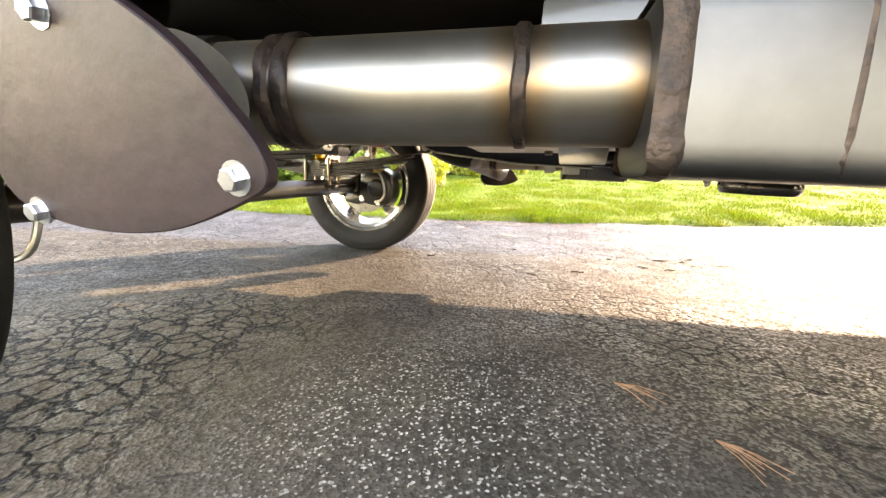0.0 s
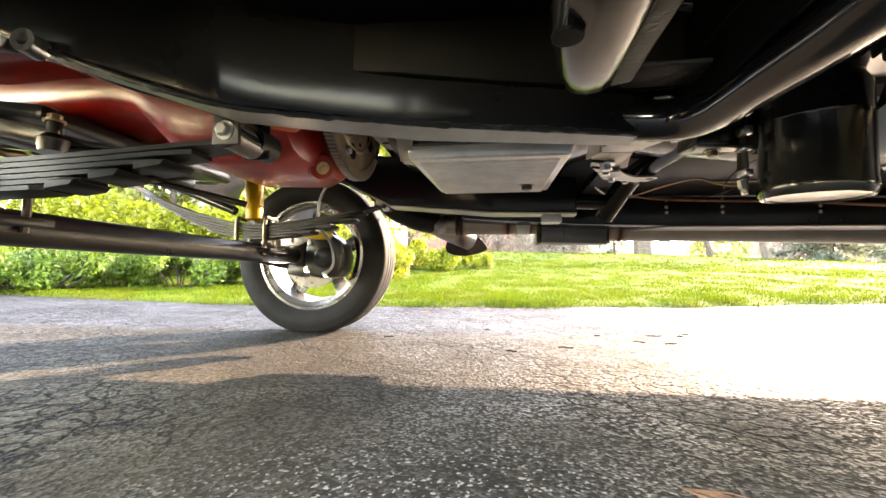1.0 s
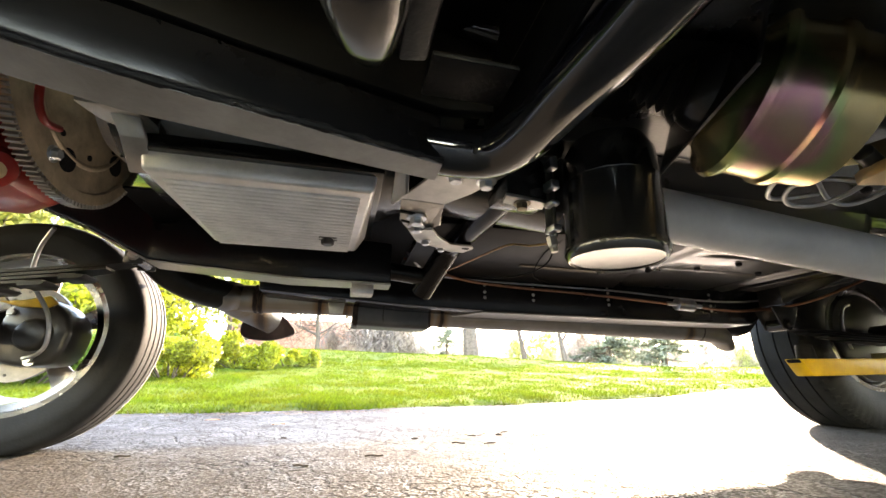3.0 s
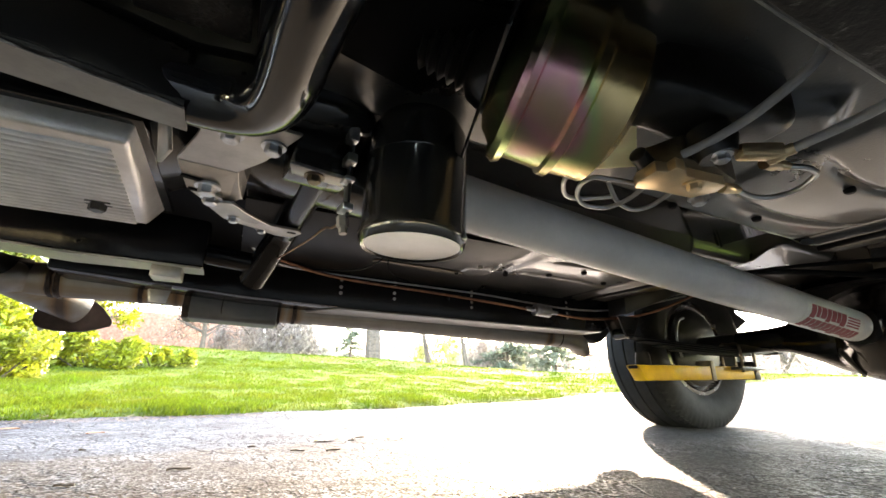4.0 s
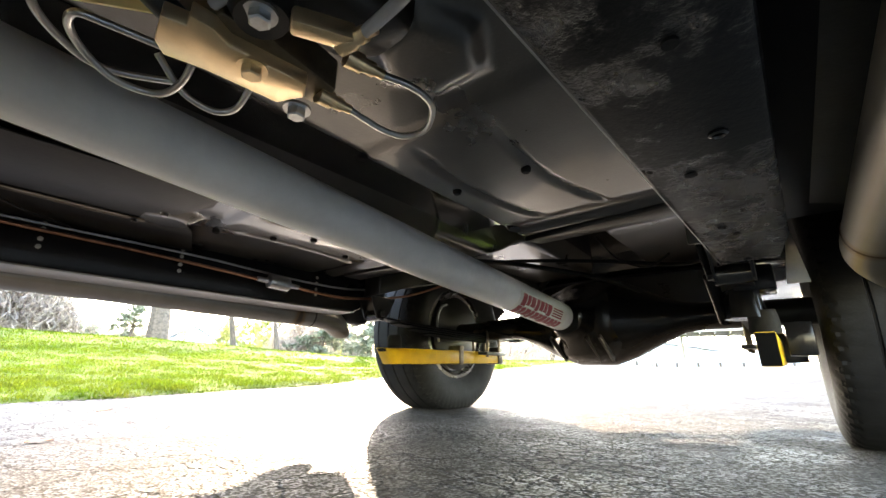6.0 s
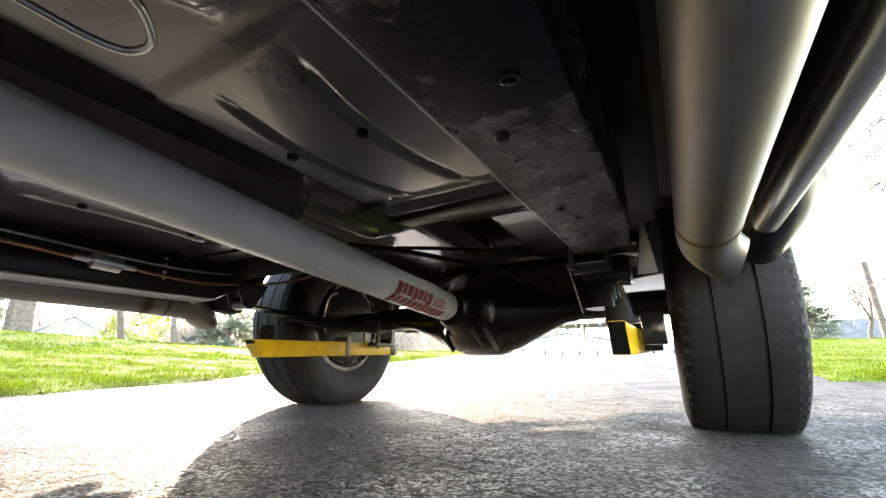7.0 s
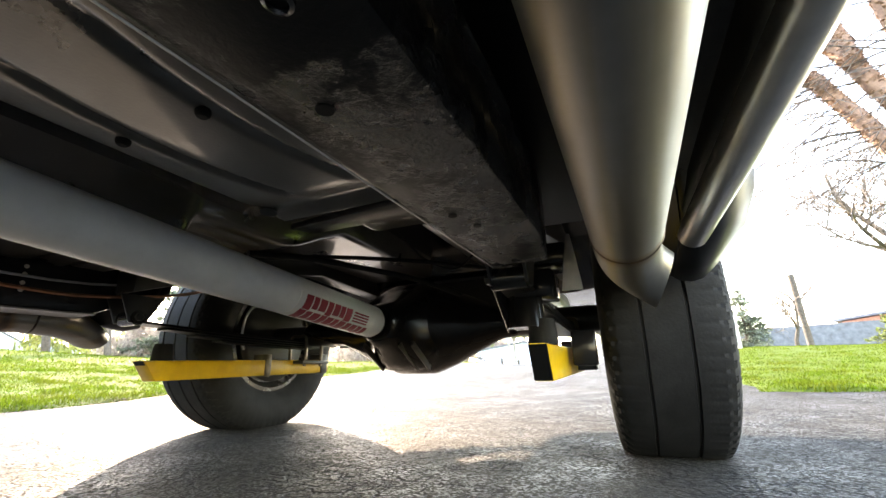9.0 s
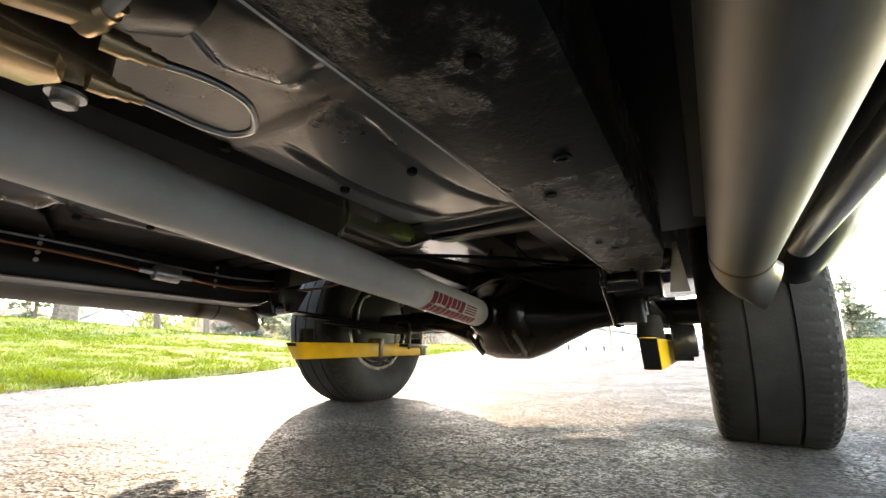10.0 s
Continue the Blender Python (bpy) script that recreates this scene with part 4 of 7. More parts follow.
part("hard_line", tube([(-0.42, -0.33, 0.575), (-0.1, -0.3, 0.55), (0.1, -0.285, 0.5), (0.24, -0.275, 0.45), (0.3, -0.24, 0.44)], 0.005, 10, smooth_n=5), GLOSS, steer)
part("stay_rod", tube([(-0.35, -0.1, 0.46), (0.1, 0.1, 0.46)], 0.008, 10), BLACK, steer)
part("stay_rod", tube([(-0.4, 0.1, 0.50), (0.02, 0.32, 0.40)], 0.009, 10), BLACK, steer)
part("eye_nut", lathe([(0, 0.006), (0, 0.013), (0.022, 0.013), (0.022, 0.006)], (0.205, -0.345, 0.458), (0.2, -1, 0), 16, True), ZINC, steer)
part("shield", box((-0.2, 0.1, 0.5), (0.3, 0.5, 0.03), 0.01, (0, 8, 0)), BLACK, steer)
part("bell_crank", prism([(0.03, 0.50), (0.1, 0.49), (0.13, 0.55), (0.06, 0.58)], -0.31, -0.29, 0.004, "y"), BLACK, steer)
part("cross_brace", box((-0.18, 0.03, 0.47), (0.05, 0.62, 0.05), 0.01), BLACK, steer)
part("inner_apron", sheet(lambda x, y: 0.60 - 0.1 * smooth(0.1, 0.5, x), [-0.6 + 0.1 * i for i in range(12)], [-0.84, -0.7, -0.55, -0.36], 0.004), PITCH, car)

# engine
engine = group_part("engine", "red painted engine with a deep oil pan")


def rounded_sections(rows, p=0.5, n=20):
    """rows: x, centre y, half width, z low, z high."""
    out = []
    for x, yc, hw, z0, z1 in rows:
        sec = []
        for k in range(n):
            a = 2 * math.pi * k / n
            c, s = math.cos(a), math.sin(a)
            sec.append((x, yc + math.copysign(abs(c) ** p, c) * hw, (z0 + z1) / 2 + math.copysign(abs(s) ** p, s) * (z1 - z0) / 2))
        out.append(sec)
    return out


part("oil_pan", loft(rounded_sections([(-0.32, 0.03, 0.09, 0.53, 0.6), (-0.28, 0.03, 0.12, 0.51, 0.62), (0.02, 0.03, 0.13, 0.505, 0.62), (0.08, 0.03, 0.14, 0.49, 0.62), (0.16, 0.03, 0.15, 0.415, 0.62), (0.2, 0.03, 0.15, 0.40, 0.62), (0.34, 0.03, 0.15, 0.395, 0.62), (0.375, 0.03, 0.14, 0.41, 0.62), (0.385, 0.03, 0.12, 0.43, 0.6)], 0.4)), RED, engine)
part("engine_block", loft(rounded_sections([(-0.36, 0.03, 0.2, 0.58, 0.95), (-0.2, 0.03, 0.21, 0.56, 0.95), (0.38, 0.03, 0.21, 0.56, 0.95), (0.40, 0.03, 0.2, 0.58, 0.94)], 0.3)), RED, engine)
part("plug_boss", lathe([(-0.01, 0), (-0.01, 0.028), (0.004, 0.024), (0.006, 0.016), (0.004, 0)], (0.382, 0.012, 0.413), (0.6, -0.5, -0.5), 24), RED, engine)
hexbolt("drain_plug", (0.386, 0.009, 0.4095), (0.6, -0.5, -0.5), 0.015, engine, BRASS)
part("starter_boss", loft(rounded_sections([(0.315, -0.125, 0.015, 0.468, 0.492), (0.325, -0.125, 0.032, 0.452, 0.505), (0.35, -0.125, 0.042, 0.442, 0.515), (0.385, -0.125, 0.042, 0.438, 0.515), (0.405, -0.125, 0.032, 0.446, 0.505), (0.413, -0.125, 0.012, 0.462, 0.49)], 0.6)), ORANGE, engine)


def flexplate():
    bm = lathe([(-0.004, 0.0), (-0.004, 0.148), (-0.008, 0.15), (-0.008, 0.166), (0.008, 0.166), (0.008, 0.15), (0.004, 0.148), (0.004, 0.09), (0.012, 0.07), (0.012, 0)], (0.42, 0.075, 0.575), (1, 0, 0), 72)
    return bm


flex = part("flexplate", flexplate(), TAN, engine, "bare steel flexplate with a toothed ring")
bm = bmesh.new()
for k in range(130):
    a = 2 * math.pi * k / 130
    c, s = math.cos(a), math.sin(a)
    ps = []
    for dx in (-0.008, 0.008):
        for rr, da in ((0.166, -0.016), (0.166, 0.016), (0.172, 0.008), (0.172, -0.008)):
            ps.append(bm.verts.new((0.42 + dx, 0.075 + math.cos(a + da) * rr, 0.575 + math.sin(a + da) * rr)))
    bm.faces.new(ps[:4])
    bm.faces.new(ps[4:])
    for i in range(4):
        bm.faces.new((ps[i], ps[(i + 1) % 4], ps[4 + (i + 1) % 4], ps[4 + i]))
part("ring_gear", bm, PLATE, flex, smooth=False)
for k in range(6):
    a = 2 * math.pi * (k + 0.4) / 6
    part("plate_hole", lathe([(-0.001, 0), (-0.001, 0.017), (0.0015, 0.017), (0.0015, 0)], (0.424, 0.075 + 0.118 * math.cos(a), 0.575 + 0.118 * math.sin(a)), (1, 0, 0), 18), RUBBER, flex)
for k in range(3):
    a = 2 * math.pi * (k + 0.1) / 3
    hexbolt("bolt", (0.424, 0.075 + 0.13 * math.cos(a), 0.575 + 0.13 * math.sin(a)), (1, 0, 0), 0.014, flex)

for k in range(9):
    a = 2 * math.pi * (k + 0.2) / 9
    part("slot", lathe([(-0.0006, 0), (-0.0006, 0.0045), (0.0012, 0.0045), (0.0012, 0)], (0.4245, 0.075 + 0.096 * math.cos(a), 0.575 + 0.096 * math.sin(a)), (1, 0, 0), 10), RUBBER, flex)
part("stamped_rib", lathe([(0.004, 0.106), (0.0065, 0.109), (0.0065, 0.112), (0.004, 0.115)], (0.42, 0.075, 0.575), (1, 0, 0), 60), TAN, flex)
part("starter_lead", tube([(0.452, -0.06, 0.50), (0.45, -0.05, 0.475), (0.448, -0.03, 0.462), (0.445, 0.0, 0.47)], 0.0045, 10, smooth_n=5), RED, engine, "short red lead")

# transmission
trans = group_part("transmission", "black automatic transmission with a finned alloy pan")
part("converter", lathe([(0, 0), (0, 0.06), (0.012, 0.09), (0.035, 0.108), (0.055, 0.11), (0.07, 0.1), (0.08, 0)], (0.455, 0.075, 0.575), (1, 0, 0), 40), CONVERTER, trans, "dull grey torque converter")
part("gearbox_case", loft(rounded_sections([(0.53, 0.06, 0.15, 0.43, 0.72), (0.58, 0.06, 0.145, 0.42, 0.7), (0.84, 0.05, 0.135, 0.42, 0.68), (0.88, 0.04, 0.1, 0.43, 0.62), (0.96, 0.03, 0.07, 0.43, 0.58), (1.12, 0.0, 0.05, 0.40, 0.5)], 0.5)), GLOSS, trans)
for k in range(14):
    a = 2 * math.pi * k / 14
    part("vane_slot", box((0.502, 0.075 + 0.1108 * math.cos(a), 0.575 + 0.1108 * math.sin(a)), (0.022, 0.003, 0.004), 0.001, (math.degrees(a), 0, 0), 1), RUBBER, trans)
part("pan_bracket", bevelled(loft([[(0.545, -0.1, 0.452), (0.575, -0.098, 0.452), (0.575, -0.094, 0.456), (0.545, -0.096, 0.456)], [(0.556, -0.085, 0.425), (0.582, -0.083, 0.425), (0.582, -0.079, 0.428), (0.556, -0.081, 0.428)], [(0.552, -0.04, 0.402), (0.572, -0.04, 0.402), (0.572, -0.036, 0.405), (0.552, -0.036, 0.405)]]), 0.001, 1), PLATE, trans)
px0, px1, py0, py1 = 0.572, 0.838, -0.062, 0.185
part("pan_flange", box(((px0 + px1) / 2, (py0 + py1) / 2, 0.425), (px1 - px0 + 0.025, py1 - py0 + 0.025, 0.01), 0.004), GLOSS, trans)
part("fluid_pan", bevelled(loft([[(px0 - 0.004, py0 - 0.004, 0.424), (px1 + 0.004, py0 - 0.004, 0.424), (px1 + 0.004, py1 + 0.004, 0.424), (px0 - 0.004, py1 + 0.004, 0.424)], [(px0, py0, 0.398), (px1, py0, 0.398), (px1 - 0.015, py1, 0.392), (px0 + 0.02, py1, 0.392)]]), 0.005, 3), CAST, trans, "cast alloy fluid pan")
for k in range(19):
    y = py0 + 0.022 + (py1 - py0 - 0.03) * k / 18
    z = 0.398 - 0.006 * (y - py0) / (py1 - py0) - 0.0005
    part("pan_rib", box(((px0 + px1) / 2, y, z - 0.0005), (px1 - px0 - 0.03 - 0.1 * (y - py0), 0.0055, 0.005), 0.0015, (0, 0, 0), 1), CAST, trans)
hexbolt("pan_plug", (0.777, 0.12, 0.392), (0, 0, -1), 0.018, trans, BLACK)
part("bell_bracket", prism([(0.52, -0.11), (0.575, -0.11), (0.585, -0.06), (0.56, -0.05), (0.53, -0.08)], 0.445, 0.452, 0.002), PLATE, trans)

# transmission mount and crossmember
mount = group_part("transmission_mount", "bare steel transmission mount plate with bolts")
def sheet_metal(outline, t=0.0045, mat=None, name="mount_plate"):
    """A plate whose corners lie at x, y, z, given its thickness upwards."""
    bm = bmesh.new()
    lo = [bm.verts.new(p) for p in outline]
    hi = [bm.verts.new((x, y, z + t)) for x, y, z in outline]
    bm.faces.new(lo)
    bm.faces.new(hi[::-1])
    for i in range(len(lo)):
        j = (i + 1) % len(lo)
        bm.faces.new((lo[i], hi[i], hi[j], lo[j]))
    bmesh.ops.recalc_face_normals(bm, faces=bm.faces[:])
    return part(name, bevelled(bm, 0.0008, 1), mat or PLATE, mount, smooth=False)


sheet_metal([(0.915, -0.142, 0.41), (1.0, -0.14, 0.41), (0.969, -0.066, 0.41), (0.941, -0.023, 0.41), (0.877, -0.028, 0.41), (0.9, -0.09, 0.41)])
sheet_metal([(0.877, -0.028, 0.4095), (0.941, -0.023, 0.4095), (0.946, 0.036, 0.3995), (0.93, 0.07, 0.3995), (0.9, 0.06, 0.3995), (0.884, 0.03, 0.4)])
sheet_metal([(0.946, 0.034, 0.399), (0.949, 0.036, 0.399), (0.951, 0.04, 0.438), (0.941, -0.02, 0.438), (0.9385, -0.022, 0.41)], 0.003, name="gusset")
sheet_metal([(0.9, 0.052, 0.3945), (0.938, 0.044, 0.3945), (0.957, 0.082, 0.397), (0.99, 0.135, 0.404), (1.034, 0.146, 0.4065), (1.042, 0.158, 0.4065), (1.03, 0.186, 0.4065), (1.003, 0.186, 0.4065), (0.925, 0.115, 0.397)], name="mount_strap")
for x, y, z, size in ((0.933, -0.113, 0.409, 0.0155), (0.9747, -0.1063, 0.409, 0.0155), (0.908, 0.018, 0.4015, 0.018), (0.912, 0.044, 0.398, 0.016), (0.939, 0.108, 0.397, 0.011), (0.980, 0.163, 0.4055, 0.011)):
    hexbolt("bolt", (x, y, z), (0, 0, -1), size, mount)
part("slot", box((0.892, 0.004, 0.4035), (0.026, 0.006, 0.003), 0.001, (-9, 0, 14)), RUBBER, mount)
part("slot", box((0.896, 0.032, 0.3998), (0.022, 0.006, 0.002), 0.0008, (0, 0, 14)), RUBBER, mount)
part("slot", box((1.026, 0.158, 0.4063), (0.014, 0.008, 0.002), 0.0008, (0, 0, 10)), RUBBER, mount)
part("ear_plate", bevelled(loft([[(0.862, -0.135, 0.47), (0.866, -0.15, 0.47), (0.871, -0.15, 0.47), (0.867, -0.135, 0.47)], [(0.862, -0.04, 0.395), (0.876, -0.075, 0.395), (0.881, -0.075, 0.395), (0.867, -0.04, 0.395)]]), 0.0008, 1), PLATE, mount)
hexbolt("bolt", (0.876, -0.105, 0.437), (0.9, -0.35, -0.1), 0.017, mount, BLACK)
part("mount_block", box((1.026, -0.092, 0.413), (0.068, 0.05, 0.05), 0.003, (0, 0, 9)), GLOSS, mount)
part("mount_tab", prism([(0.992, -0.128), (1.05, -0.119), (1.054, -0.098), (0.996, -0.106)], 0.3822, 0.3868, 0.0008), PLATE, mount)
hexbolt("bolt", (1.0195, -0.112, 0.3815), (0, 0, -1), 0.013, mount, BRONZE)
part("tail_bush", tube([(0.94, -0.12, 0.458), (1.02, -0.135, 0.455), (1.06, -0.11, 0.47), (1.07, -0.05, 0.5)], 0.026, 18, smooth_n=5), GLOSS, mount)

# can filter
can = group_part("filter_canister", "gloss black canister filter with a pale base")
cx, cy = 1.127, -0.138
part("can_body", lathe([(0.0, 0.053), (-0.002, 0.056), (0.004, 0.06), (0.012, 0.0605), (0.018, 0.0588), (0.095, 0.0575), (0.097, 0.0584), (0.1, 0.0575), (0.135, 0.056), (0.155, 0.046), (0.16, 0.03), (0.16, 0)], (cx, cy, 0.309), (0.02, -0.03, 1), 48), GLOSS, can)
part("can_base", lathe([(0.004, 0), (0.003, 0.042), (0.0005, 0.053), (0.003, 0.055), (0.006, 0.053)], (cx, cy, 0.309), (0.02, -0.03, 1), 48), CANWHITE, can, "pale metal base")
part("filter_head", box((cx - 0.01, cy + 0.01, 0.49), (0.1, 0.08, 0.05), 0.01), BLACK, can)
part("side_bracket", prism([(-0.128, 0.335), (-0.11, 0.335), (-0.104, 0.36), (-0.108, 0.45), (-0.128, 0.45)], 1.054, 1.0575, 0.001, "x"), BLACK, can)
for y, z, sy, sz in ((-0.131, 0.432, 0.016, 0.018), (-0.128, 0.402, 0.02, 0.012), (-0.126, 0.378, 0.018, 0.006), (-0.125, 0.345, 0.02, 0.009)):
    part("clip", box((1.053, y, z), (0.012, sy, sz), 0.002, (0, 0, 8)), ZINC, can, "bright plated clip")
part("fitting", lathe([(0, 0), (0, 0.0065), (0.012, 0.0065), (0.014, 0.0045), (0.02, 0.0045), (0.02, 0)], (1.052, -0.12, 0.337), (0.1, -0.1, -1), 6), PLATE, can)
part("sensor_lead", tube([(1.05, -0.115, 0.33), (1.052, -0.06, 0.345), (1.056, 0.02, 0.372), (1.05, 0.12, 0.385), (1.02, 0.26, 0.39), (1.0, 0.42, 0.41)], 0.0016, 6, smooth_n=6), COPPER, can, "thin red lead")

# brake booster, master cylinder, brass valve
booster = group_part("brake_booster", "yellow zinc plated brake booster with iridescent sheen")
bo, bd = Vector((1.168, -0.290, 0.438)), Vector((1, -0.33, -0.37)).normalized()
part("booster_shell", lathe([(-0.022, 0), (-0.022, 0.04), (-0.016, 0.056), (-0.006, 0.066), (-0.002, 0.079), (0.004, 0.082), (0.010, 0.079), (0.012, 0.074), (0.045, 0.073), (0.048, 0.077), (0.055, 0.077), (0.058, 0.072), (0.088, 0.069), (0.098, 0.05), (0.10, 0)], bo, bd, 56), GOLD, booster)
part("booster_boot", lathe([(-0.10, 0), (-0.10, 0.016), (-0.094, 0.02), (-0.091, 0.028), (-0.086, 0.022), (-0.081, 0.03), (-0.076, 0.023), (-0.071, 0.031), (-0.066, 0.024), (-0.061, 0.032), (-0.056, 0.025), (-0.051, 0.034), (-0.046, 0.027), (-0.04, 0.037), (-0.02, 0.045), (-0.018, 0)], bo, bd, 28), BLACK, booster, "ribbed black rubber boot")
u_, v_ = axes(bd)[1:]
back_plate = []
for h in (-0.026, -0.0225):
    back_plate.append([bo + bd * h + u_ * a + v_ * b for a, b in ((-0.088, -0.03), (-0.055, -0.072), (0.06, -0.072), (0.088, -0.03), (0.088, 0.05), (-0.088, 0.05))])
part("back_plate", bevelled(loft(back_plate), 0.0008, 1), GLOSS, booster, "black painted back plate")
for a, b in ((-0.05, -0.05), (0.052, -0.05)):
    hexbolt("bolt", bo + bd * -0.027 + u_ * a + v_ * b, -bd, 0.012, booster, PLATE)
part("push_rod", tube([bo - bd * 0.36 + Vector((0, 0, 0.02)), bo - bd * 0.13], 0.011, 12), GLOSS, booster)
plate_in = [(1.26, -0.253, 0.382), (1.306, -0.294, 0.378), (1.290, -0.315, 0.434), (1.282, -0.309, 0.439)]
part("booster_bracket", loft([plate_in, [(x + 0.0015, y + 0.0015, z + 0.0005) for x, y, z in plate_in]]), GOLDSHEET, booster, "iridescent plated bracket")
part("pedal_plate", prism([(0.975, -0.305), (1.145, -0.335), (1.10, -0.205), (0.975, -0.235)], 0.452, 0.456, 0.001), PITCH, car, "black plate over the pedal rod")
master = group_part("master_cylinder", "black cast brake master cylinder")
part("cylinder_body", loft(rounded_sections([(1.262, -0.325, 0.022, 0.425, 0.475), (1.275, -0.327, 0.038, 0.412, 0.492), (1.31, -0.335, 0.04, 0.408, 0.5), (1.345, -0.342, 0.04, 0.402, 0.5), (1.42, -0.348, 0.04, 0.405, 0.5), (1.45, -0.35, 0.028, 0.42, 0.48)], 0.6)), BLACK, master)
part("reservoir", box((1.345, -0.33, 0.512), (0.19, 0.1, 0.05), 0.01), BLACK, master)
part("hose_loop", tube([(1.3, -0.35, 0.49), (1.3, -0.372, 0.5), (1.315, -0.378, 0.5), (1.32, -0.36, 0.49)], 0.005, 10, smooth_n=5), RUBBER, master)
part("port", lathe([(0, 0), (0, 0.02), (0.015, 0.022), (0.03, 0.016), (0.03, 0)], (1.345, -0.345, 0.40), (0.1, -0.1, -1), 20), BLACK, master)
hexbolt("bolt", (1.345, -0.352, 0.37), (0, 0, -1), 0.012, master)

valve = group_part("brake_valve", "machined brass brake valve block with fittings")
VY = -0.024
part("valve_body", prism([(1.315, -0.285), (1.33, -0.33), (1.36, -0.335), (1.42, -0.325), (1.425, -0.3), (1.36, -0.275)], 0.373, 0.402, 0.003), BRONZE, valve)
part("valve_block", prism([(1.309, -0.289), (1.305, -0.314), (1.318, -0.317), (1.316, -0.327), (1.329, -0.327), (1.342, -0.32), (1.394, -0.326), (1.401, -0.312), (1.391, -0.29), (1.34, -0.285), (1.317, -0.279)], 0.362, 0.374, 0.0012), BRASS, valve)
for p, d in (((1.412, -0.312, 0.372), (1, -0.05, 0.05)), ((1.402, -0.36, 0.374), (1, -0.2, 0.0)), ((1.392, -0.366, 0.372), (0.2, -0.9, 0.05))):
    part("fitting", lathe([(0, 0), (0, 0.0072), (0.012, 0.0072), (0.014, 0.0055), (0.022, 0.0055), (0.022, 0.004), (0.03, 0.004), (0.03, 0)], p, d, 12), BRASS, valve)
part("tee", box((1.378, -0.368, 0.374), (0.04, 0.014, 0.014), 0.003, (0, 0, -28)), BRASS, valve)
hexbolt("bolt", (1.409, -0.288, 0.367), (0, 0, -1), 0.013, valve)
hexbolt("bolt", (1.36, -0.314, 0.361), (0, 0, -1), 0.012, valve, BRASS)
part("switch", lathe([(0, 0), (0, 0.0085), (0.022, 0.0085), (0.024, 0.006), (0.024, 0)], (1.318, -0.298, 0.378), (-0.75, -0.15, 0.25), 16), BLACK, valve)
lines = group_part("brake_lines", "bent bright steel brake lines")
for pts, r in ((((1.44, -0.313, 0.374), (1.462, -0.308, 0.377), (1.486, -0.307, 0.378), (1.505, -0.315, 0.378), (1.509, -0.338, 0.378), (1.49, -0.363, 0.378), (1.47, -0.371, 0.377), (1.45, -0.37, 0.376), (1.43, -0.365, 0.374)), 0.003),
               (((1.334, -0.284, 0.37), (1.336, -0.256, 0.364), (1.329, -0.231, 0.362), (1.306, -0.221, 0.364), (1.286, -0.23, 0.368), (1.273, -0.249, 0.370), (1.273, -0.266, 0.370), (1.288, -0.271, 0.370), (1.325, -0.276, 0.371)), 0.0026),
               (((1.373, -0.284, 0.37), (1.376, -0.254, 0.365), (1.367, -0.238, 0.364), (1.35, -0.236, 0.366), (1.338, -0.237, 0.372), (1.32, -0.245, 0.385)), 0.0026),
               (((1.337, -0.232, 0.377), (1.307, -0.215, 0.375), (1.286, -0.213, 0.375), (1.263, -0.234, 0.375), (1.253, -0.253, 0.377), (1.252, -0.266, 0.39), (1.256, -0.28, 0.42)), 0.0026),
               (((1.326, -0.329, 0.378), (1.33, -0.36, 0.38), (1.328, -0.40, 0.385), (1.326, -0.44, 0.40), (1.318, -0.46, 0.425)), 0.0042),
               (((1.396, -0.388, 0.373), (1.393, -0.425, 0.373), (1.386, -0.461, 0.374), (1.386, -0.5, 0.385)), 0.0042)):
    part("line", tube(pts, r, 10, smooth_n=8), LINE if r < 0.004 else GREYHOSE, lines)

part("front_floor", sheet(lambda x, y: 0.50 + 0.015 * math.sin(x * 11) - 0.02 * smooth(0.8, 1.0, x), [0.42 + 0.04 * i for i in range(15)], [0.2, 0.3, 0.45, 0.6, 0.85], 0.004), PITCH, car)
# unseen panel added to keep direct sun off the front axle
part("sun_shield_panel", box((0.68, 0.70, 0.6), (0.56, 0.006, 0.3), 0.002), PITCH, car)
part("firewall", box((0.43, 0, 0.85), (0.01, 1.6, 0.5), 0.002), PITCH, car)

# drive shaft, rear axle
shaft = group_part("drive_shaft", "grey painted tubular drive shaft with a red and white decal")
s0, s1 = Vector((1.13, -0.01, 0.455)), Vector((2.575, 0.01, 0.338))
sd = (s1 - s0).normalized()
L = (s1 - s0).length
part("shaft_tube", lathe([(0, 0), (0, 0.03), (0.03, 0.032), (0.07, 0.0445), (L - 0.02, 0.0445), (L - 0.005, 0.038), (L, 0.03), (L, 0)], s0, sd, 48), SHAFT, shaft)


def on_shaft(a0, a1, th0, th1, r, mat, name, parent, n=8):
    d, u, v = axes(sd)
    bm = bmesh.new()
    rows = []
    for i in range(n + 1):
        th = th0 + (th1 - th0) * i / n
        w = u * math.cos(th) + v * math.sin(th)
        rows.append([bm.verts.new(s0 + d * a + w * rr) for a, rr in ((a0, r), (a1, r), (a1, r + 0.0008), (a0, r + 0.0008))])
    for a, b in zip(rows, rows[1:]):
        for k in range(4):
            bm.faces.new((a[k], a[(k + 1) % 4], b[(k + 1) % 4], b[k]))
    bm.faces.new(rows[0])
    bm.faces.new(rows[-1])
    return part(name, bm, mat, parent)


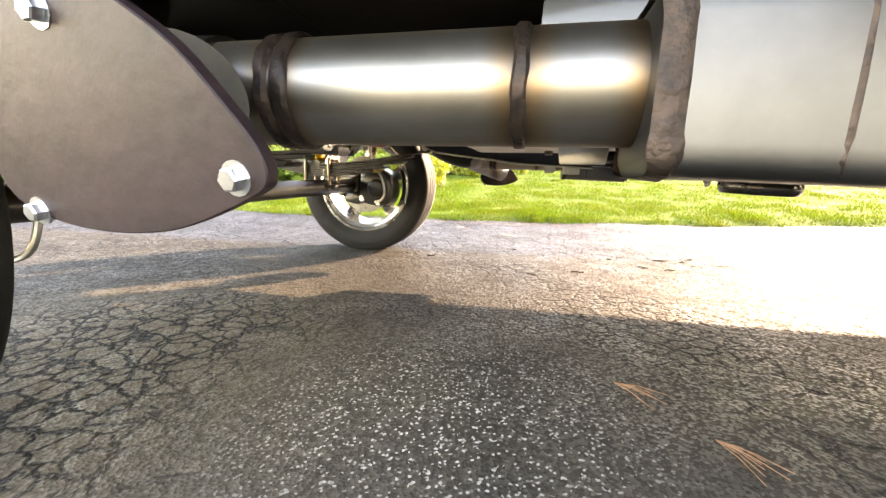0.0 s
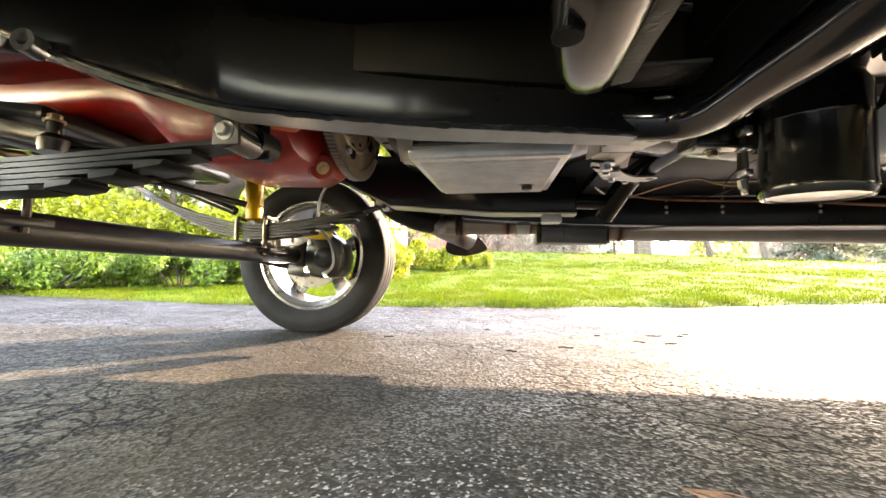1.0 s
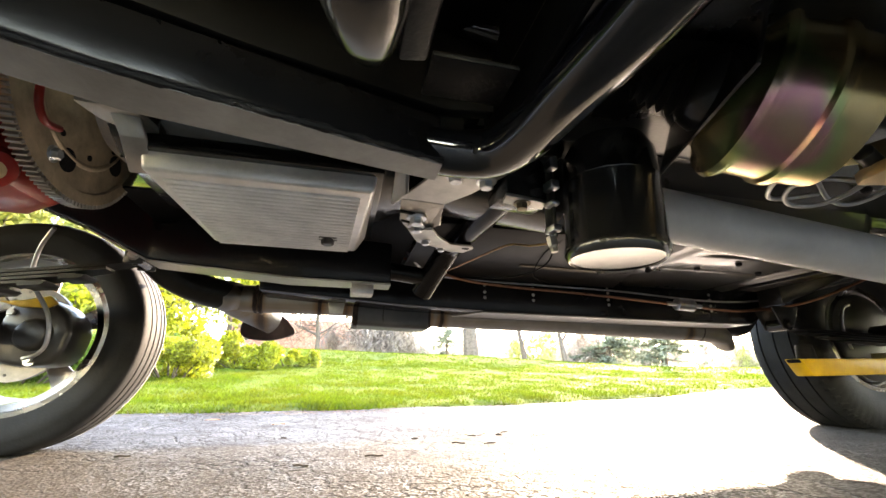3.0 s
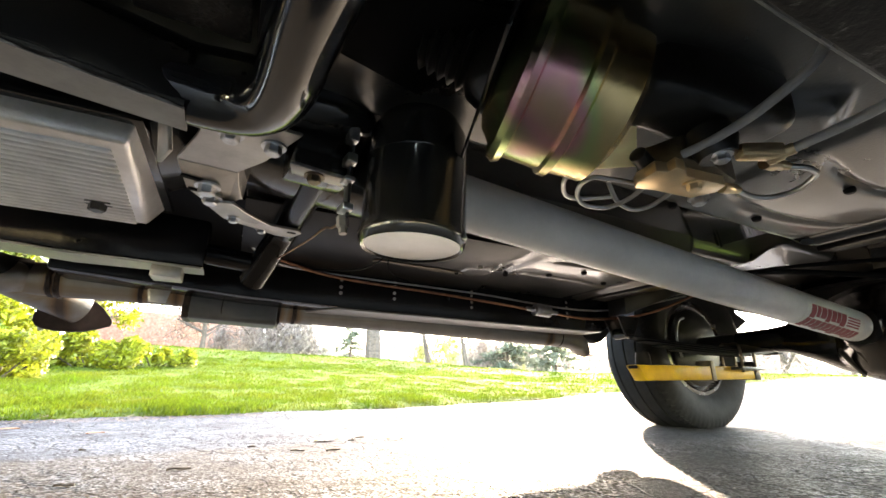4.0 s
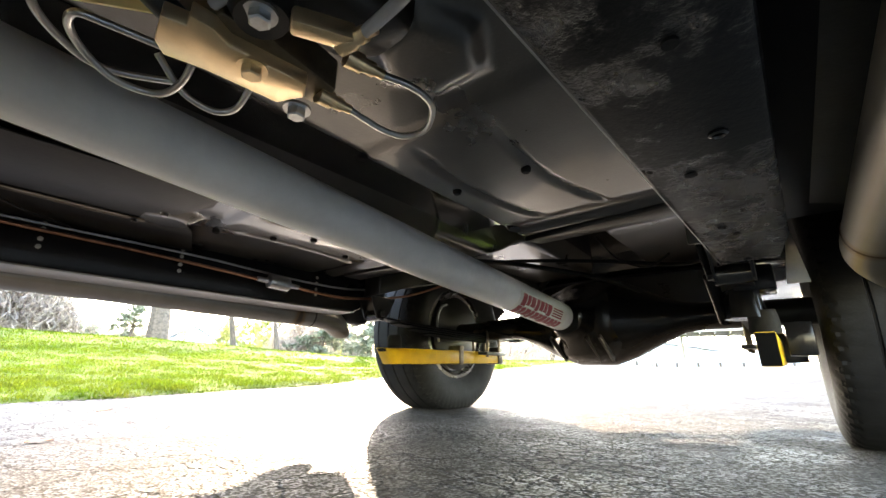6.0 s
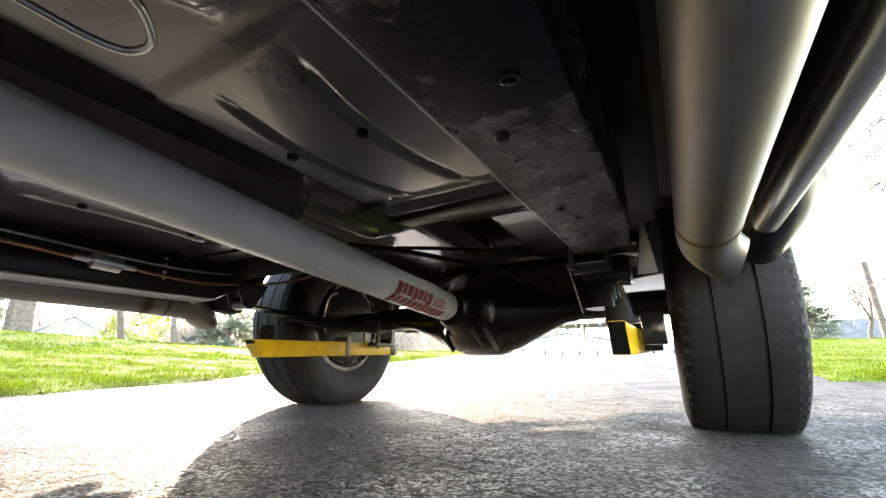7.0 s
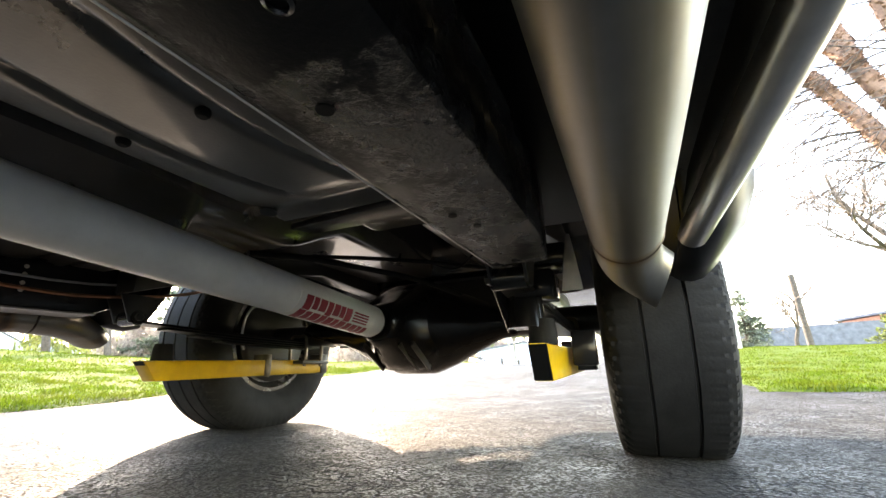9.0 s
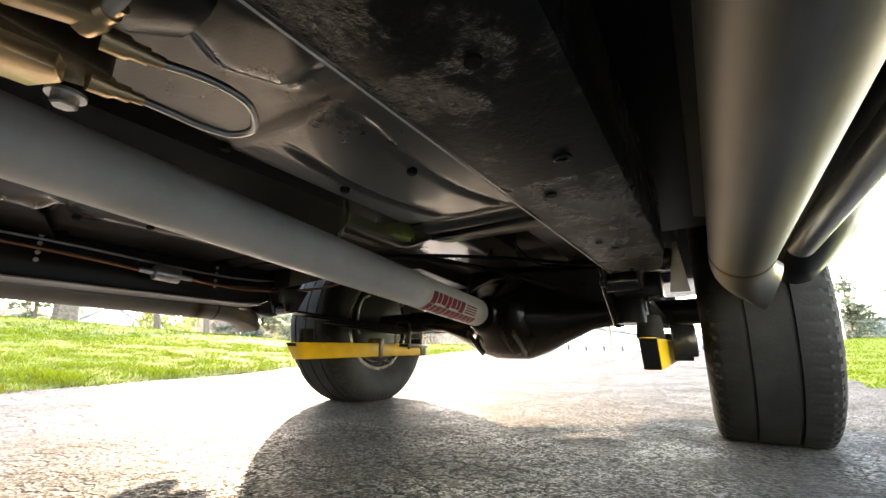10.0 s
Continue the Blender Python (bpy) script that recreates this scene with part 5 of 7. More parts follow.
decal = on_shaft(L - 0.365, L - 0.07, -0.06, 1.78, 0.0446, DECAL_WHITE, "decal", shaft, 16)
for th, a0, a1 in ((0.80, L - 0.35, L - 0.085), (0.02, L - 0.347, L - 0.175)):
    a = a0
    k = 0
    while a < a1 - 0.012:
        w = (0.022, 0.017, 0.024, 0.019)[k % 4]
        on_shaft(a, min(a + w, a1), th, th + (0.62 if k % 3 else 0.74), 0.0455, DECAL_RED, "bar", decal, 4)
        a += w + 0.0045
        k += 1
for k in range(4):
    on_shaft(L - 0.165, L - 0.10, 0.08 + 0.16 * k, 0.08 + 0.16 * k + 0.09, 0.0455, DECAL_RED, "bar", decal, 3)
part("yoke", lathe([(0, 0), (0, 0.03), (0.02, 0.034), (0.05, 0.022), (0.08, 0.03), (0.08, 0)], s1, sd, 20), BLACK, shaft)
part("joint_cross", tube([s1 + sd * 0.035 + Vector((0, -0.045, 0)), s1 + sd * 0.035 + Vector((0, 0.045, 0))], 0.013, 14), PLATE, shaft)

rear = group_part("rear_axle", "black rear axle with a large differential")
part("axle_housing", tube([(REAR_X, -0.64, 0.34), (REAR_X, 0.64, 0.34)], 0.04, 24), BLACK, rear)
part("differential", lathe([(-0.48, 0.04), (-0.36, 0.044), (-0.3, 0.052), (-0.22, 0.088), (-0.14, 0.128), (-0.075, 0.152), (-0.06, 0.156), (0.06, 0.156), (0.075, 0.152), (0.14, 0.128), (0.22, 0.088), (0.3, 0.052), (0.36, 0.044), (0.48, 0.04)], (REAR_X, 0, 0.345), (0, 1, 0), 40), RAILBLACK, rear)
part("pinion_housing", loft(rounded_sections([(2.585, 0.005, 0.045, 0.288, 0.388), (2.60, 0.005, 0.055, 0.278, 0.398), (2.64, 0.005, 0.062, 0.262, 0.408), (2.70, 0.005, 0.10, 0.225, 0.435), (2.745, 0.005, 0.135, 0.2, 0.465), (2.80, 0.005, 0.14, 0.2, 0.48)], 0.7, 28)), RAILBLACK, rear)
for k in range(5):
    part("rib", prism([(2.63, 0.29 - 0.02), (2.75, 0.2), (2.76, 0.215), (2.64, 0.285)], -0.085 + 0.042 * k - 0.004, -0.085 + 0.042 * k + 0.004, 0.002, "y"), BLACK, rear)
for s in (-1, 1):
    part("brake_drum", lathe([(0, 0), (0, 0.15), (0.01, 0.17), (0.05, 0.17), (0.05, 0)], (REAR_X, s * 0.66, 0.34), (0, s, 0), 36), BLACK, rear)
    leaf_spring(s * 0.50, 2.19, 3.5, 0.315, 0.335, 0.44, 0.06, 4, "leaf_spring", "black rear leaf spring", REAR_X)
    bar = group_part("traction_bar", "yellow painted box-section traction bar")
    by, bw = (0.52, 0.027) if s > 0 else (-0.5275, 0.0165)
    zb = 0.186 if s > 0 else 0.177
    secs = []
    for x, z0, z1 in ((2.24, 0.2365, 0.2385), (2.275, zb, 0.2395), (2.9, zb + 0.014, 0.25), (2.98, zb + 0.019, 0.25)):
        secs.append([(x, by - bw, z0), (x, by + bw, z0), (x, by + bw, z1), (x, by - bw, z1)])
    part("bar", bevelled(loft(secs), 0.0025), YELLOW, bar)
    ew = bw - (0.006 if s > 0 else 0.0008)
    # black plate stands in for the shade inside the hollow bar
    part("end_plate", bevelled(loft([[(2.2375, by - ew, 0.2375), (2.2375, by + ew, 0.2375), (2.2425, by + ew, 0.2375), (2.2425, by - ew, 0.2375)], [(2.2715, by - ew, zb + (0.012 if s > 0 else 0.0015)), (2.2715, by + ew, zb + (0.012 if s > 0 else 0.0015)), (2.2765, by + ew, zb + (0.012 if s > 0 else 0.0015)), (2.2765, by - ew, zb + (0.012 if s > 0 else 0.0015))]]), 0), PITCH, bar, "black plate drawn for the shaded open end of the bar")
    part("snubber", lathe([(0, 0), (0, 0.025), (0.004, 0.027), (0.03, 0.025), (0.046, 0.022), (0.046, 0)], (2.3, by, 0.239), (0, 0, 1), 20), RUBBER, bar, "black rubber snubber")
    if s > 0:
        part("clamp", box((2.655, by, 0.228), (0.026, 0.062, 0.075), 0.003), BRONZE, bar, "dull plated clamp")
    else:
        part("clamp", box((2.69, -0.548, 0.229), (0.05, 0.082, 0.074), 0.003), BLACK, bar)
    part("clamp", box((2.95, by, 0.235), (0.035, 0.064, 0.075), 0.003), BLACK, bar)
    hg = group_part("spring_hanger", "black front hanger of the rear spring")
    part("hanger_plate", prism([(2.17, 0.33), (2.21, 0.33), (2.25, 0.40), (2.14, 0.40)], s * 0.47, s * 0.475, 0.001, "y"), BLACK, hg)
    part("hanger_plate", prism([(2.17, 0.33), (2.21, 0.33), (2.25, 0.40), (2.14, 0.40)], s * 0.53, s * 0.535, 0.001, "y"), BLACK, hg)
    hexbolt("bolt", (2.19, s * 0.47, 0.345), (0, -s, 0), 0.018, hg, BLACK)
    if s < 0:
        part("drop_tube", tube([(2.3, s * 0.5, 0.27), (2.3, s * 0.5, 0.36)], 0.03, 18, radii=[0.036, 0.028]), RAILBLACK, hg)

# floor pan with tunnel and pressed ribs
def floor_z(x, y):
    ay = abs(y)
    z = 0.462 + 0.17 * math.exp(-(y / 0.122) ** 10)
    side = smooth(0.11, 0.15, ay)
    crease = 1.592
    z -= 0.005 * smooth(-0.01, 0.01, x - crease) * side
    z += 0.014 * smooth(1.95, 2.03, x) * side
    dx2 = 0.9 * (x - 1.76) ** 2
    for yr in (0.198 + dx2, 0.318 + dx2):
        z += 0.008 * math.exp(-((ay - yr) / 0.006) ** 2) * smooth(1.61, 1.68, x) * (1 - smooth(1.93, 2.0, x))
    z -= 0.005 * math.exp(-((ay - 0.26) / 0.1) ** 2 - ((x - 1.78) / 0.2) ** 2) * side
    for yr in (0.19, 0.26, 0.34):
        z += 0.012 * math.exp(-((ay - yr) / 0.012) ** 2) * smooth(2.1, 2.13, x) * (1 - smooth(2.24, 2.3, x))
    hexd = max(abs(x - 1.5), 0.5 * abs(x - 1.5) + 0.87 * abs(ay - 0.345))
    z -= 0.018 * (1 - smooth(0.035, 0.062, hexd))
    z -= 0.016 * math.exp(-((x - 2.035) / 0.018) ** 2) * side
    z += 0.055 * smooth(2.045, 2.075, x) + 0.10 * smooth(2.3, 2.6, x)
    return z


part("floor_pan", sheet(floor_z, [0.95 + 0.009 * i for i in range(200)] + [2.76 + 0.06 * i for i in range(21)], [-0.49 + 0.0049 * i for i in range(215)], 0.002), FLOORP, car, "black pressed floor pan with ribs and tunnel")
# added sheet that darkens the right floor where it lies in shade
part("floor_dark_sheet", prism([(0.95, 0.135), (1.52, 0.135), (1.53, 0.2), (1.50, 0.3), (1.56, 0.38), (1.62, 0.543), (0.95, 0.543)], 0.444, 0.448, 0.001), SPRINGBLACK, car, "flat black sheet added to darken the right floor")
part("seat_strap", prism([(1.23, 0.355), (1.47, 0.362), (1.475, 0.378), (1.40, 0.384), (1.23, 0.372)], 0.4405, 0.443, 0.0008), BRONZE, car)
hexbolt("strap_bolt", (1.455, 0.37, 0.4405), (0, 0, -1), 0.009, car, BLACK)
hexbolt("floor_bolt", (1.485, 0.30, 0.444), (0, 0, -1), 0.010, car, PLATE)
floor_parts = group_part("floor_plugs", "dark drain holes of the floor pan")
for x, y in ((1.762, -0.307), (1.762, -0.179), (1.593, -0.14), (1.763, 0.236), (1.70, 0.30), (1.6, 0.36), (1.9, 0.3), (1.42, -0.22)):
    part("plug", lathe([(-0.002, 0), (-0.002, 0.005), (0.0, 0.007), (0.004, 0.0078), (0.007, 0.007), (0.007, 0)], (x, y, min(0.46, floor_z(x, y)) - 0.007), (0, 0, 1), 14), RUBBER, floor_parts)
part("floor_brace", prism([(2.03, -0.48), (2.1, -0.48), (2.1, -0.16), (2.06, -0.14), (2.045, -0.3)], 0.445, 0.458, 0.003), BLACK, car)
part("floor_brace", prism([(2.03, 0.48), (2.1, 0.48), (2.1, 0.16), (2.06, 0.14), (2.045, 0.3)], 0.445, 0.458, 0.003), BLACK, car)
part("tunnel_strap", tube([(2.0, -0.15, 0.455), (2.03, -0.1, 0.50), (2.05, -0.05, 0.53)], 0.014, 10, smooth_n=4, squash=0.5), BLACK, car)
rail_holes = group_part("rail_plugs", "dark holes and a bolt of the side rail")
for x, y, r in ((1.698, -0.517, 0.0058), (1.895, -0.519, 0.0045), (1.935, -0.532, 0.0045), (1.5, -0.54, 0.005)):
    part("plug", lathe([(-0.001, 0), (-0.001, r), (0.002, r), (0.002, 0)], (x, y, 0.3495), (0, 0, 1), 16), RUBBER, rail_holes)
part("ring", lathe([(-0.002, 0.004), (-0.004, 0.005), (-0.003, 0.007), (0.0, 0.0075), (0.001, 0.004)], (1.629, -0.548, 0.351), (0, 0, 1), 24), GLOSS, rail_holes)

# sills and body sides
for s in (-1, 1):
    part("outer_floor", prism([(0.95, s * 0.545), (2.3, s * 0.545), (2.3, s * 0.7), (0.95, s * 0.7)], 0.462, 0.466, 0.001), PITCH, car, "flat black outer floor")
for s in (-1, 1):
    secs = []
    for x in (0.95, 1.1, 1.4, 1.7, 1.9, 2.05, 2.15, 2.22):
        k = smooth(1.8, 2.25, x)
        yc, zc, r = 0.797 - 0.022 * k, 0.442 - 0.04 * k, 0.028 - 0.006 * k
        sec = [(x, s * 0.60, 0.47), (x, s * 0.66, 0.455), (x, s * (yc - 0.06), 0.452 - 0.02 * k), (x, s * (yc - r), zc + 0.008)]
        for t in (200, 230, 260, 290, 320, 350):
            sec.append((x, s * (yc + r * math.cos(radians(t))), zc + r * math.sin(radians(t))))
        sec += [(x, s * (yc + r), zc + 0.06), (x, s * 0.85, 0.62), (x, s * 0.6, 0.62)]
        secs.append(sec)
    part("sill", loft(secs), SPRINGBLACK, car)
    # added tube: the dark sill's broad highlight drawn as pale metal
    part("sill_highlight", tube([(0.95, s * 0.80, 0.425), (1.5, s * 0.80, 0.424), (1.8, s * 0.799, 0.417), (2.0, s * 0.788, 0.40), (2.197, s * 0.773, 0.38)], 0.02, 20, smooth_n=4), EDGEBRIGHT, car, "pale metal tube added for the sill's highlight")
    secs = []
    for x, zb in ((1.98, 0.47), (2.04, 0.435), (2.1, 0.405), (2.18, 0.372), (2.26, 0.345), (2.33, 0.335), (2.37, 0.345), (2.405, 0.40), (2.44, 0.49), (2.5, 0.58), (2.6, 0.67), (2.75, 0.73), (2.95, 0.73), (3.1, 0.67), (3.2, 0.58), (3.28, 0.47), (3.36, 0.44)):
        b = 0.79 + 0.07 * smooth(1.95, 2.2, x) - 0.02 * smooth(3.1, 3.36, x)
        dip = 0.035 * smooth(0.45, 0.335, zb)
        sec = [(x, s * 0.70, zb + 0.06), (x, s * (b - 0.075 - dip), zb + 0.012)]
        for t in (200, 235, 270, 305, 340):
            sec.append((x, s * (b - 0.045 - dip + 0.03 * math.cos(radians(t))), zb + 0.02 + 0.02 * math.sin(radians(t))))
        sec += [(x, s * (b - 0.004), zb + 0.06), (x, s * (b + 0.004), zb + 0.11), (x, s * b, max(zb + 0.16, 0.62)), (x, s * (b - 0.04), max(zb + 0.2, 0.8)), (x, s * 0.70, 0.95)]
        secs.append(sec)
    part("rear_fender", loft(secs, closed=False), FENDER, car)
    ff = []
    for i in range(13):
        a = radians(165 - 130 * i / 12)
        p = Vector((0.42 * math.cos(a), s * 0.86, 0.40 + 0.36 * math.sin(a)))
        d = Vector((math.cos(a), 0, math.sin(a)))
        ff.append([tuple(p + Vector((0, -s * 0.3, 0.02))), tuple(p + Vector((0, -s * 0.02, 0))), tuple(p + Vector((0, s * 0.01, 0))), tuple(p + d * 0.12), tuple(p + d * 0.3 + Vector((0, -s * 0.1, 0)))])
    part("front_fender", loft(ff, closed=False), BODY, car)
    if s > 0:
        # pale strip drawn for the ground's reflection under the rail
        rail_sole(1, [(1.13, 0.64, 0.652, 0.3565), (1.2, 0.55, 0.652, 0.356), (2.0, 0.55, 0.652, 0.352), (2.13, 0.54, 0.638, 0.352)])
        part("pinch_flange", prism([(0.6, s * 0.656), (2.2, s * 0.64), (2.2, s * 0.67), (0.6, s * 0.69)], 0.41, 0.414, 0.001), BLACK, car)

# exhausts
def exhaust(s):
    g = group_part("side_exhaust", "brushed steel side exhaust with heat-tinted welds")
    yc = 0.665 if s < 0 else 0.70
    ex = 0.0 if s < 0 else 0.058
    ym = yc + 0.005
    m0, mz = (0.818, 0.331) if s < 0 else (0.842, 0.318)
    part("pipe", tube([(0.515, s * yc, 0.388), (0.845, s * yc, 0.387)], 0.0375, 36), STEEL, g)
    part("pipe", tube([(1.06, s * yc, 0.365), (1.5, s * (yc + 0.01), 0.36), (2.02 + ex, s * (yc + 0.015), 0.347)], 0.039, 36), STEEL, g)
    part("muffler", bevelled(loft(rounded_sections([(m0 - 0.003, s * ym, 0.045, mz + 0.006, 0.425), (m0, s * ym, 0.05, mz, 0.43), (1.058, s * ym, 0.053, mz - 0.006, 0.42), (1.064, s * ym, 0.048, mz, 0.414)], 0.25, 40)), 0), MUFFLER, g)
    tip = tube([(2.02 + ex, s * (yc + 0.015), 0.347), (2.08 + ex, s * (yc + 0.016), 0.342), (2.12 + ex, s * (yc + 0.024), 0.333), (2.16 + ex, s * (yc + 0.048), 0.319), (2.20 + ex, s * (yc + 0.082), 0.303), (2.26 + ex, s * (yc + 0.14), 0.28)], 0.039, 36, cap=False, smooth_n=4)
    bmesh.ops.bisect_plane(tip, geom=tip.verts[:] + tip.edges[:] + tip.faces[:], plane_co=(2.18 + ex, s * (yc + 0.06), 0.315), plane_no=(0.05, s * 0.92, -0.39), clear_outer=True)
    bmesh.ops.solidify(tip, geom=tip.faces[:], thickness=0.0018)
    part("tip", tip, STEEL, g)
    for x, r in ((0.572, 0.0405), (0.586, 0.041), (0.745, 0.0395), (1.105, 0.0405)):
        zc = 0.388 if x < 0.9 else 0.364
        ring = lathe([(-0.006, r - 0.003), (-0.003, r), (0.003, r), (0.006, r - 0.003)], (x, s * yc, zc), (1, 0, 0), 40)
        for v in ring.verts:
            v.co += Vector((0.002 * noise.noise(v.co * 60), 0, 0)) + (v.co - Vector((x, s * yc, zc))) * 0.03 * noise.noise(v.co * 90)
        part("weld", ring, HEAT, g, "dark heat-tinted weld")
    for x, wd, out in ((m0 + 0.004, 0.008, 0.0012), (1.06, 0.007, 0.0012), (m0 + 0.083, 0.0022, 0.0007)):
        ring = loft(rounded_sections([(x - wd, s * ym, 0.05, mz, 0.43), (x - wd * 0.5, s * ym, 0.0505 + out, mz - out, 0.43 + out), (x + wd * 0.5, s * ym, 0.0508 + out, mz - out - 0.001, 0.43 + out), (x + wd, s * ym, 0.05, mz, 0.43)], 0.25, 72), cap=False)
        for v in ring.verts:
            v.co.x += 0.0028 * noise.noise(v.co * 55)
            v.co.y += 0.0008 * noise.noise(v.co * 160)
            v.co.z += 0.0008 * noise.noise(v.co * 150)
        part("weld", ring, HEAT, g, "dark heat-tinted weld")
    part("seam", lathe([(-0.003, 0.0388), (0, 0.0402), (0.003, 0.0388)], (2.02 + ex, s * (yc + 0.015), 0.347), (1, 0, -0.03), 40), HEAT if s > 0 else STEEL, g)
    # cut-out elbow with its cover plate
    pc, pr = (Vector((0.56, -0.792, 0.36)), 1.0) if s < 0 else (Vector((0.6, 0.84, 0.335)), 0.8)
    pn = Vector((-0.1, s * 0.97, -0.18)).normalized()
    part("elbow", tube([(0.52, s * yc, 0.388), (0.5, s * 0.68, 0.386), (0.51, s * 0.71, 0.378), tuple(pc - pn * 0.03)], 0.0375, 30, smooth_n=5), DARKPIPE if s < 0 else STEEL, g)
    part("header_pipe", tube([(0.52, s * yc, 0.39), (0.44, s * 0.655, 0.40), (0.36, s * 0.62, 0.44), (0.3, s * 0.55, 0.52)], 0.04, 26, smooth_n=5), SPRINGBLACK, g, "black collector pipe")
    d, u, v = axes(pn)
    a_dir = (Vector((1, 0, -0.35)) - pn * Vector((1, 0, -0.35)).dot(pn)).normalized()
    b_dir = pn.cross(a_dir) * (1 if s < 0 else -1)
    spots = ((0.0742, -0.0081), (-0.0603, -0.0811), (-0.0415, 0.0302))
    rim = ((-0.1, -0.02), (-0.095, 0.02), (-0.06, 0.047), (-0.025, 0.053), (0.005, 0.0472), (0.036, 0.0382), (0.0663, 0.0213), (0.084, 0.009), (0.0905, -0.003), (0.0832, -0.0145), (0.0501, -0.043), (0.0244, -0.0586), (-0.004, -0.0709), (-0.0346, -0.0801), (-0.0621, -0.0837), (-0.0821, -0.0798), (-0.0945, -0.066), (-0.1005, -0.045))
    outline = [(p.x * pr, p.y * pr) for p in spline([(u, w, 0) for u, w in rim + rim[:1]], 4)[:-1]]
    bm = bmesh.new()
    lo = [bm.verts.new(pc + a_dir * u + b_dir * w - pn * 0.004) for u, w in outline]
    hi = [bm.verts.new(pc + a_dir * u + b_dir * w + pn * 0.004) for u, w in outline]
    bm.faces.new(lo)
    bm.faces.new(hi[::-1])
    for k in range(len(lo)):
        bm.faces.new((lo[k], hi[k], hi[(k + 1) % len(lo)], lo[(k + 1) % len(lo)]))
    bmesh.ops.recalc_face_normals(bm, faces=bm.faces[:])
    part("cover_plate", bevelled(bm, 0.0008, 1), RUSTY, g, "brown primed steel cover plate")
    for u, w in spots:
        hexbolt("bolt", pc + a_dir * u * pr + b_dir * w * pr + pn * 0.004, pn, 0.0098, g)
    part("hanger", prism([(0.775, 0.34), (0.81, 0.34), (0.815, 0.37), (0.77, 0.37)], s * 0.60, s * 0.604, 0.001, "y"), PLATE, g)
    return g


exhaust(-1)
exhaust(1)

# lines and clips along the far rail
fuel = group_part("fuel_lines", "copper and steel lines clipped along the chassis rail")
part("copper_line", tube([(0.95, 0.43, 0.46), (1.15, 0.51, 0.43), (1.5, 0.537, 0.42), (1.7, 0.52, 0.405), (1.78, 0.495, 0.393)], 0.004, 8, smooth_n=6), COPPER, fuel)
part("copper_line", tube([(1.87, 0.493, 0.392), (1.95, 0.52, 0.39), (2.1, 0.52, 0.39), (2.3, 0.47, 0.42), (2.5, 0.4, 0.5)], 0.004, 8, smooth_n=6), COPPER, fuel)
part("steel_line", tube([(0.95, 0.38, 0.46), (1.02, 0.45, 0.43), (1.2, 0.534, 0.44), (1.6, 0.538, 0.435), (2.1, 0.525, 0.42), (2.5, 0.45, 0.5)], 0.003, 8, smooth_n=6), LINE, fuel)
part("ground_wire", tube([(1.24, 0.05, 0.47), (1.238, 0.15, 0.447), (1.24, 0.25, 0.442), (1.262, 0.35, 0.43), (1.31, 0.44, 0.432), (1.40, 0.534, 0.44)], 0.0018, 6, smooth_n=6), RUBBER, fuel)
part("ground_wire", tube([(1.19, 0.12, 0.405), (1.189, 0.16, 0.385), (1.175, 0.25, 0.385), (1.15, 0.38, 0.41), (1.10, 0.534, 0.445)], 0.0016, 6, smooth_n=6), RUBBER, fuel)
part("fuel_filter", lathe([(-0.06, 0), (-0.06, 0.006), (-0.032, 0.007), (-0.028, 0.018), (0.028, 0.018), (0.032, 0.007), (0.06, 0.006), (0.06, 0)], (1.829, 0.493, 0.392), (1, -0.02, -0.05), 20), ZINC, fuel, "bright metal inline fuel filter")
for x in (1.2, 1.35, 1.6, 1.98):
    for dz in (0.447, 0.430, 0.410, 0.394):
        hexbolt("clip", (x, 0.543, dz - 0.008 * (x - 1.2)), (0, -1, 0), 0.0055, fuel, PLATE)

part("fuel_tank", loft(rounded_sections([(3.22, 0, 0.4, 0.44, 0.58), (3.25, 0, 0.42, 0.42, 0.6), (3.8, 0, 0.42, 0.43, 0.6), (3.84, 0, 0.4, 0.45, 0.58)], 0.3)), BLACK, car)

s = -1
rs = group_part("rear_shock", "black rear shock absorber")
part("shock_body", tube([(2.36, s * 0.46, 0.275), (2.27, s * 0.455, 0.36)], 0.014, 16), RAILBLACK, rs)
part("shock_rod", tube([(2.27, s * 0.455, 0.36), (2.2, s * 0.45, 0.43)], 0.007, 12), RAILBLACK, rs)
part("gusset", prism([(s * 0.575, 0.325), (s * 0.61, 0.325), (s * 0.597, 0.425), (s * 0.59, 0.425)], 2.25, 2.254, 0.0008, "x"), PLATE, rs)
part("bracket", box((2.32, s * 0.535, 0.40), (0.1, 0.1, 0.04), 0.006), RAILBLACK, rs)
part("bracket", box((2.30, s * 0.525, 0.345), (0.09, 0.07, 0.05), 0.006), RAILBLACK, rs)
part("bracket", box((2.50, s * 0.58, 0.24), (0.05, 0.05, 0.075), 0.005), RAILBLACK, rs)
hoses = group_part("axle_hoses", "black hoses and a cable over the rear axle")
part("brake_line", tube([(2.69, 0.6, 0.45), (2.655, 0.6, 0.435), (2.63, 0.6, 0.39), (2.626, 0.6, 0.33), (2.64, 0.6, 0.285)], 0.005, 10, smooth_n=5), LINE, hoses, "bright steel brake line")
part("hose", tube([(2.2, 0.12, 0.47), (2.35, 0.08, 0.49), (2.5, -0.02, 0.48), (2.62, -0.12, 0.46), (2.75, -0.2, 0.43)], 0.008, 10, smooth_n=6), RUBBER, hoses)
part("hose", tube([(2.3, 0.28, 0.50), (2.45, 0.1, 0.52), (2.55, -0.15, 0.5), (2.6, -0.35, 0.47), (2.5, -0.46, 0.46)], 0.006, 10, smooth_n=6), RUBBER, hoses)
